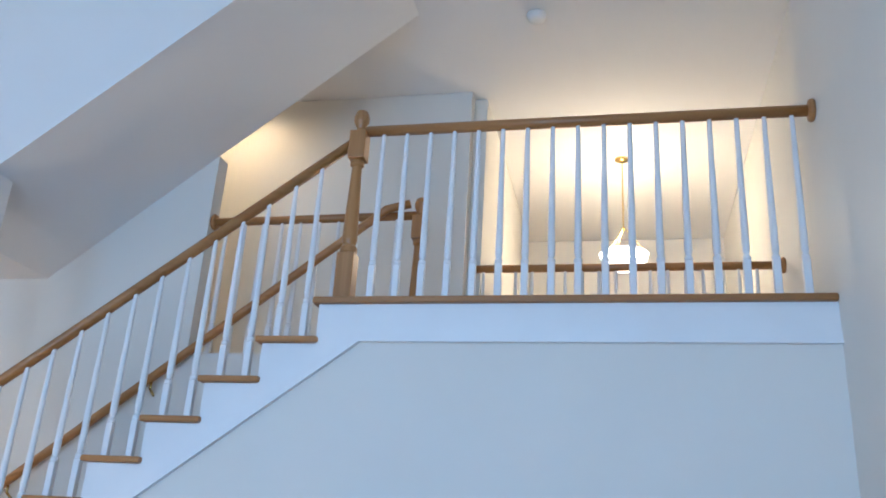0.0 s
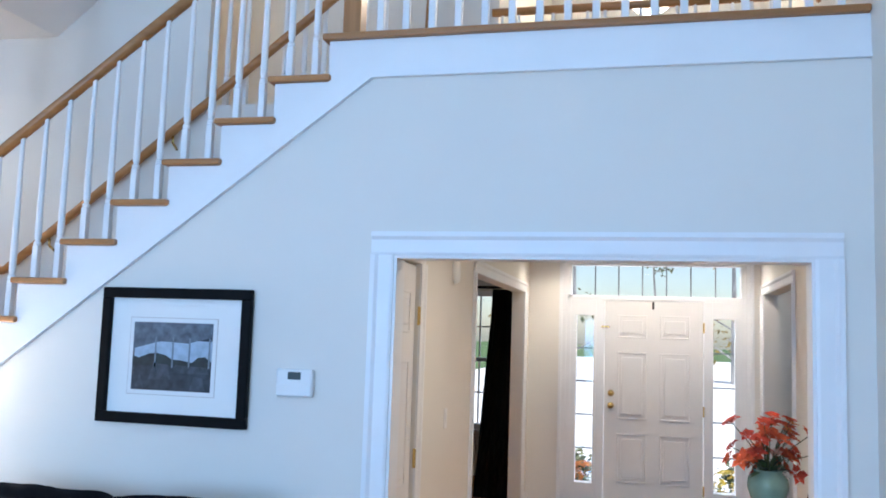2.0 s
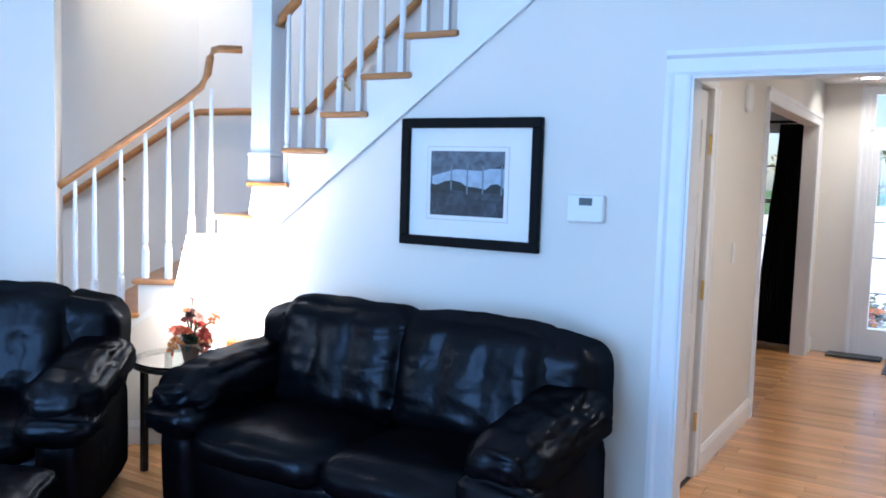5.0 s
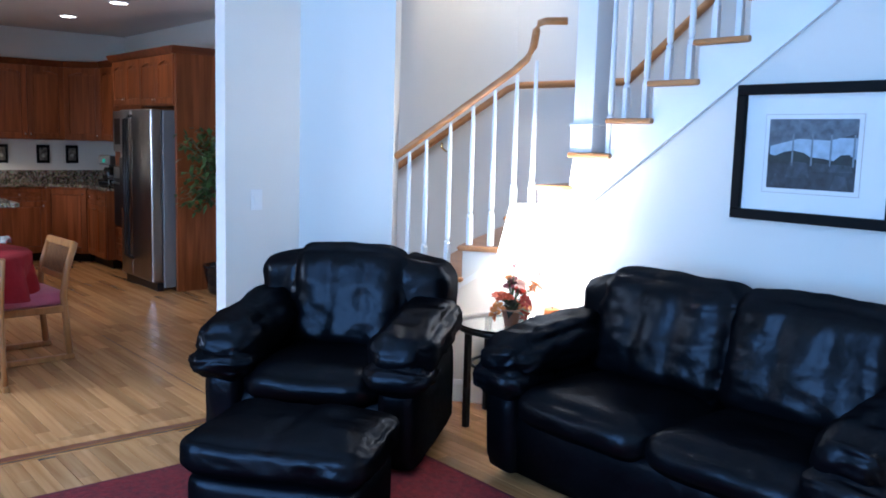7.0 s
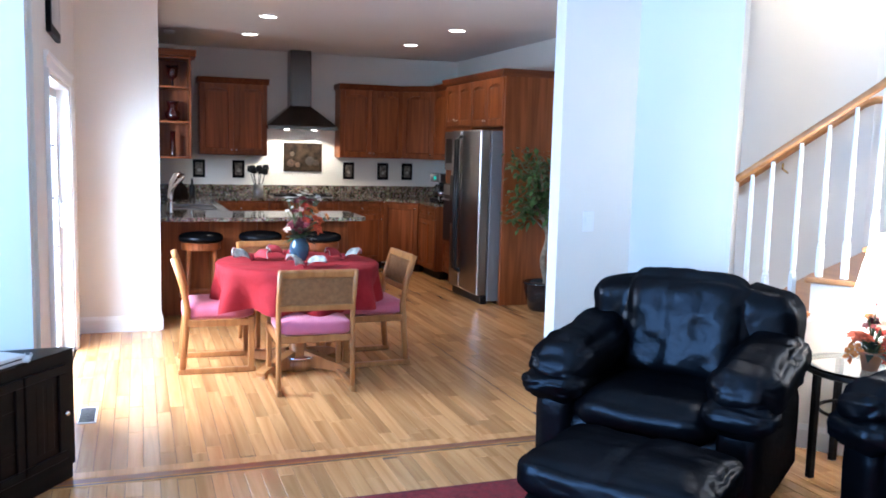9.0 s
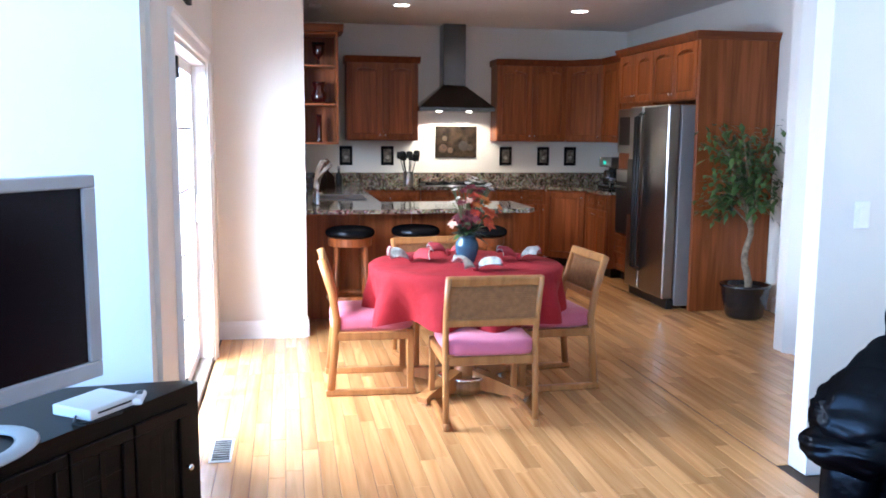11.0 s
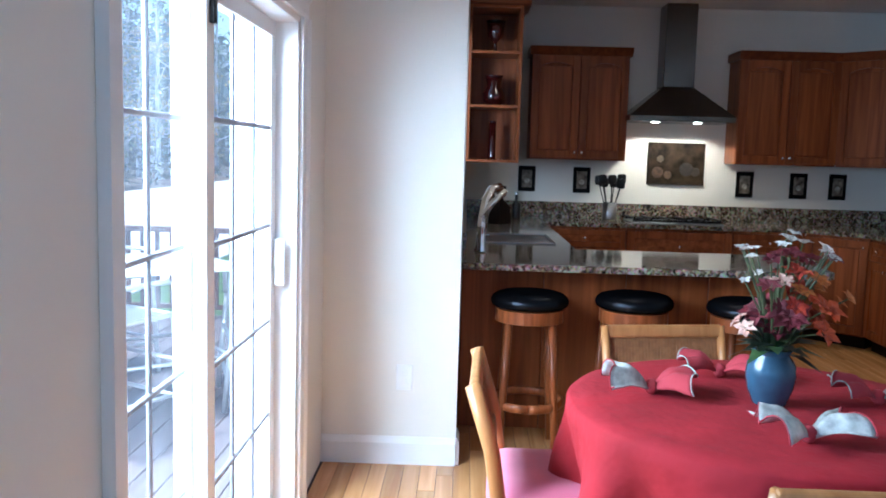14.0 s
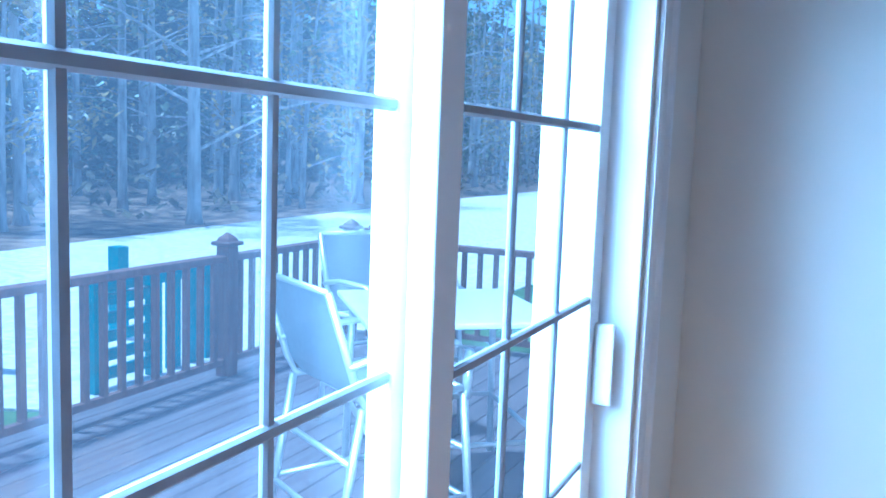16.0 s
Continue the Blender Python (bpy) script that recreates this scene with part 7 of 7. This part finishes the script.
def patio_chair(m):
    t = thing("patio_chair", "counter-height aluminium patio chair with a grey sling", "patio chair", m, "patio chairs")
    for s in (-1, 1):
        x = s * 0.27
        part("side_frame", tube(bmesh.new(), [(x, -0.23, 0.64), (x, 0.18, 0.62), (x, 0.22, 0.70), (x, 0.33, 1.03)], 0.015, 8), ALU, t, smooth=True)
        part("arm", tube(bmesh.new(), [(x, -0.25, 0.60), (x, -0.26, 0.78), (x, -0.20, 0.81), (x, 0.10, 0.80), (x, 0.25, 0.77)], 0.017, 8, flat=(0.024, 0.014)), ALU, t, smooth=True)
        part("front_leg", tube(bmesh.new(), [(x, -0.30, 0), (x, -0.24, 0.62)], 0.016, 8), ALU, t, smooth=True)
        part("rear_leg", tube(bmesh.new(), [(x, 0.30, 0), (x, 0.19, 0.62)], 0.016, 8), ALU, t, smooth=True)
        part("side_stretcher", tube(bmesh.new(), [(x, -0.28, 0.22), (x, 0.26, 0.22)], 0.011, 8), ALU, t, smooth=True)
    for y, z in ((0.33, 1.03), (-0.23, 0.64), (-0.282, 0.20), (0.265, 0.20), (0.225, 0.42), (-0.262, 0.40)):
        part("crossbar", tube(bmesh.new(), [(-0.27, y, z), (0.27, y, z)], 0.012, 8), ALU, t, smooth=True)
    bm = bmesh.new()
    pr = [(-0.23, 0.645), (-0.05, 0.62), (0.16, 0.625), (0.21, 0.70), (0.265, 0.85), (0.325, 1.02)]
    va_, vb_ = [[bm.verts.new((x, y, z)) for y, z in pr] for x in (-0.262, 0.262)]
    for i in range(len(pr) - 1):
        bm.faces.new((va_[i], va_[i + 1], vb_[i + 1], vb_[i]))
    bmesh.ops.solidify(bm, geom=bm.faces[:], thickness=0.006)
    part("sling", bm, SLING, t, "grey woven sling")
    return t


DZ = -0.05
patio_chair(pose(-7.90, -1.80, DZ, 0, 0, 240))
patio_chair(pose(-9.15, -2.38, DZ, 0, 0, 150))
patio_chair(pose(-8.75, -1.12, DZ, 0, 0, 20))
pt = thing("patio_table", "square counter-height patio table with a pale top", "patio table", pose(-8.55, -1.80, DZ, 0, 0, 40))
part("top", B(-0.42, 0.42, -0.42, 0.42, 0.80, 0.825, 0.008, 2), mat("pale_table_top", (0.62, 0.63, 0.64), 0.3, var=0.04), pt, "pale frosted top")
for x in (-0.37, 0.37):
    for y in (-0.37, 0.37):
        part("leg", tube(bmesh.new(), [(x, y, 0), (x * 0.95, y * 0.95, 0.80)], 0.017, 8), ALU, pt, smooth=True)
for x0, y0, x1, y1 in ((-0.36, -0.36, 0.36, -0.36), (0.36, -0.36, 0.36, 0.36), (0.36, 0.36, -0.36, 0.36), (-0.36, 0.36, -0.36, -0.36)):
    part("stretcher", tube(bmesh.new(), [(x0, y0, 0.3), (x1, y1, 0.3)], 0.012, 8), ALU, pt, smooth=True)
# play structure behind the railing
TEAL = mat("teal_paint", (0.008, 0.24, 0.27), 0.5, var=0.1, scale=6)
ps = thing("play_structure", "teal wooden play structure on the lawn", "playset")
for x, y in ((-10.12, -5.6), (-11.65, -5.6), (-10.12, -6.9), (-11.65, -6.9)):
    part("post", B(x - 0.07, x + 0.07, y - 0.07, y + 0.07, -0.62, 0.36), TEAL, ps)
for k in range(6):
    part("ladder_rung", B(-10.72, -10.19, -5.64, -5.58, -0.52 + k * 0.155, -0.43 + k * 0.155), TEAL, ps)
part("ladder_side", B(-10.84, -10.73, -5.66, -5.56, -0.62, 0.30), TEAL, ps)
for k in range(3):
    part("upright_board", B(-11.12 - 0.24 * k, -10.98 - 0.24 * k, -5.66, -5.60, -0.62, 0.24), TEAL, ps)
part("top_beam", B(-11.58, -10.19, -5.66, -5.54, 0.22, 0.34), TEAL, ps)
# trees
BARK2 = mat("grey_bark", (0.45, 0.43, 0.42), 0.9, var=0.3, scale=5, bump=0.3, fine=30, stretch=(1, 1, 0.2))
LV = [mat("autumn_leaves", c, 0.7, var=0.3, scale=3, second=d) for c, d in (((0.09, 0.13, 0.06), (0.2, 0.24, 0.1)), ((0.4, 0.28, 0.07), (0.55, 0.4, 0.12)), ((0.1, 0.14, 0.07), (0.24, 0.26, 0.12)))]


def tree(x, y, h, r, seed, mt):
    rnd = random.Random(seed)
    t = thing("tree", "tall slender woodland tree with sparse autumn leaves", "tree", None, "woodland trees")
    z0 = -0.62
    lean = (rnd.uniform(-0.3, 0.3), rnd.uniform(-0.3, 0.3))
    tp = [(x + lean[0] * u * u * 2, y + lean[1] * u * u * 2, z0 + h * u) for u in (0, 0.03, 0.25, 0.5, 0.75, 1.0)]
    part("trunk", tube(bmesh.new(), tp, [r * 1.35, r, r * 0.85, r * 0.6, r * 0.35, r * 0.08], 9), BARK2, t, smooth=True)
    lb = bmesh.new()
    for k in range(13):
        u = rnd.uniform(0.12, 0.95)
        b0 = Vector((x + lean[0] * u * u * 2, y + lean[1] * u * u * 2, z0 + h * u))
        a = rnd.uniform(0, 6.283)
        l = h * 0.26 * (1.15 - u)
        e = b0 + Vector((l * math.cos(a), l * math.sin(a), l * rnd.uniform(0.0, 0.5)))
        part("limb", tube(bmesh.new(), [b0, b0.lerp(e, 0.5) + Vector((0, 0, l * 0.08)), e], [r * 0.28, r * 0.16, r * 0.05], 5), BARK2, t)
        for j in range(46):
            q = b0.lerp(e, rnd.uniform(0.3, 1.1)) + Vector((rnd.gauss(0, l * 0.16), rnd.gauss(0, l * 0.16), rnd.gauss(0, l * 0.1)))
            leaf(lb, q, (rnd.gauss(0, 1), rnd.gauss(0, 1), rnd.gauss(0, 0.6)), rnd.uniform(0.18, 0.36), rnd.uniform(0.06, 0.11), 0.1)
    part("crown", lb, mt, t)


rnd = random.Random(77)
for k in range(64):
    tx = -78 + 74 * ((k * 0.618) % 1.0) + rnd.uniform(-1, 1)
    ty = -18.5 - 13 * ((k * 0.37) % 1.0) ** 1.3
    tree(tx, ty, rnd.uniform(11, 17), rnd.uniform(0.13, 0.24), k, LV[k % 3])
for k, (tx, ty, hh, rr, mm) in enumerate(((-22.0, -14.9, 15, 0.17, 0), (-33.0, -16.6, 15, 0.2, 1), (-18.9, -17.3, 12, 0.15, 1), (-28.7, -16.2, 9, 0.1, 1), (-29.6, -17.4, 10, 0.1, 1), (-17.7, -16.4, 7.5, 0.1, 1))):
    tree(tx, ty, hh, rr, 300 + k, LV[mm])
# underbrush and far wood
us = bmesh.new()
for k in range(9000):
    a = Vector((-110 + 120 * rnd.random(), -16 - 22 * rnd.random(), 0))
    leaf(us, (a.x, a.y, -0.62 + rnd.random() ** 2 * 2.6), (rnd.gauss(0, 1), rnd.gauss(0, 1), rnd.gauss(0, 0.7)), rnd.uniform(0.3, 0.7), rnd.uniform(0.1, 0.22), 0.1)
tagged(link("underbrush", us, mat("underbrush_leaves", (0.07, 0.09, 0.05), 0.8, var=0.4, scale=0.6, second=(0.2, 0.16, 0.08))), kind="stuff")
fw_ob = bmesh.new()
for k in range(20000):
    x = -170 + 190 * rnd.random()
    y = -32 - 14 * rnd.random()
    leaf(fw_ob, (x, y, -0.62 + rnd.random() * (15 + 3 * math.sin(x * 0.3))), (rnd.gauss(0, 1), rnd.gauss(0, 0.5), rnd.gauss(0, 0.7)), rnd.uniform(1.0, 2.2), rnd.uniform(0.4, 0.9), 0.1)
tagged(link("far_wood", fw_ob, mat("far_wood_leaves", (0.08, 0.11, 0.1), 0.9, var=0.4, scale=0.2, second=(0.18, 0.22, 0.15))), kind="stuff")
# ground whitened and carried far out in place of the glaring daylight
structure("front_glare_ground", B(-9, 9, 8.9, 90, -0.62, -0.10), mat("glare_pale_ground", (0.72, 0.71, 0.68), 0.8, var=0.06, scale=4), "pale forecourt standing in for the glaring daylight outside")
# bushes and leaves before the front door
fb = bmesh.new()
for k in range(1600):
    x = (-0.75, 1.35)[k % 2] + rnd.gauss(0, 0.16)
    leaf(fb, (x, 10.6 + rnd.gauss(0, 0.16), -0.09 + rnd.random() ** 1.3 * 0.42), (rnd.gauss(0, 1), rnd.gauss(0, 1), rnd.gauss(0, 0.6)), rnd.uniform(0.05, 0.10), rnd.uniform(0.025, 0.045), 0.1)
tagged(link("front_shrubs", fb, LV[2]), kind="stuff")

for k in range(8):
    tree(-9 + 3.1 * k + rnd.uniform(-0.5, 0.5), 34 + 14 * ((k * 0.618) % 1.0), rnd.uniform(7, 11), rnd.uniform(0.12, 0.2), 500 + k, LV[k % 3])


def potted_mum(x, y, r, mt, label):
    t = thing("potted_mum", label, "flowers", pose(x, y, -0.10))
    part("pot", lathe(bmesh.new(), [(0.08, 0), (0.11, 0.14), (0.12, 0.145), (0.12, 0.165), (0.10, 0.165)], 20), BLACK, t, smooth=True)
    bm, lb = bmesh.new(), bmesh.new()
    q = random.Random(int(x * 100))
    for k in range(130):
        a, e = q.uniform(0, 6.283), q.uniform(-0.1, 1.5)
        d = Vector((math.cos(a) * math.cos(e), math.sin(a) * math.cos(e), math.sin(e)))
        petal_flower(bm, Vector((0, 0, 0.22)) + d * r, 5, 0.03, k, d)
    for k in range(120):
        a, e = q.uniform(0, 6.283), q.uniform(-0.5, 1.4)
        d = Vector((math.cos(a) * math.cos(e), math.sin(a) * math.cos(e), math.sin(e)))
        leaf(lb, Vector((0, 0, 0.22)) + d * r * 0.6, d, r * 0.36, 0.02)
    part("blossoms", bm, mt, t)
    part("foliage", lb, LEAFM, t)


potted_mum(-0.535, 9.75, 0.2, ORANGE, "round orange chrysanthemum in a pot outside the sidelight")
# yellow pot added for the yellow reflection low at the right sidelight
potted_mum(0.98, 9.75, 0.2, petal_mat("yellow_reflection_petals", (0.75, 0.5, 0.04), (0.85, 0.65, 0.12)), "round yellow potted mum shape standing in for a reflection at the sidelight")

# ---- floor planks (last) ----
random.seed(11)
W = 0.076


def plank_rows(x0, x1, y0, y1, out):
    y = y0
    while y < y1 - 0.01:
        w = min(W, y1 - y)
        x = x0 - random.uniform(0, 0.9)
        while x < x1:
            l = random.uniform(0.45, 1.25)
            a, b = max(x, x0), min(x + l, x1)
            if b - a > 0.03:
                out.append((a, b, y, y + w))
            x += l
        y += w


def plank_mesh(bm, a, b, y0, y1, dz=0.0):
    g = 0.0009
    e = 0.0015
    lo = [(a + g, y0 + g), (b - g, y0 + g), (b - g, y1 - g), (a + g, y1 - g)]
    hi = [(a + g + e, y0 + g + e), (b - g - e, y0 + g + e), (b - g - e, y1 - g - e), (a + g + e, y1 - g - e)]
    v0 = [bm.verts.new((x, y, -0.005)) for x, y in lo]
    v1 = [bm.verts.new((x, y, -0.0012)) for x, y in lo]
    v2 = [bm.verts.new((x, y, dz)) for x, y in hi]
    bm.faces.new(v2)
    for p, q in ((v0, v1), (v1, v2)):
        for i in range(4):
            bm.faces.new((p[i], p[(i + 1) % 4], q[(i + 1) % 4], q[i]))


near, rest = [], []
plank_rows(-6.6, -4.4, -0.61, 2.06, near)
plank_rows(-11.3, -6.6, -0.61, 3.96, rest)
plank_rows(-6.6, -4.72, 2.06, 3.96, rest)
plank_rows(-4.22, 1.0, SOUTH_Y, 3.66, rest)
plank_rows(-1.03, 1.2, 3.66, 8.75, rest)
plank_rows(-4.3, -1.03, 4.9, 10.3, rest)
floor_ob = bpy.data.objects["floor"]
for a, b, y0, y1 in near[:300]:
    bm = bmesh.new()
    plank_mesh(bm, a - (a + b) / 2, b - (a + b) / 2, 0, y1 - y0)
    o = link("plank", bm, PLANK, floor_ob)
    o.location = ((a + b) / 2, y0, 0)
bm = bmesh.new()
for a, b, y0, y1 in near[300:] + rest:
    plank_mesh(bm, a, b, y0, y1)
tagged(link("planks", bm, PLANKS, floor_ob), kind="stuff")
# inlaid border along the opening and the stair wall
for x0, x1, mt in ((-4.40, -4.315, PLANKS), (-4.314, -4.262, INLAY_RED), (-4.261, -4.249, PLANKS), (-4.248, -4.232, INLAY_DARK), (-4.231, -4.221, PLANKS)):
    structure("floor_inlay", B(x0, x1, SOUTH_Y, 3.0, -0.004, 0.0012), mt)
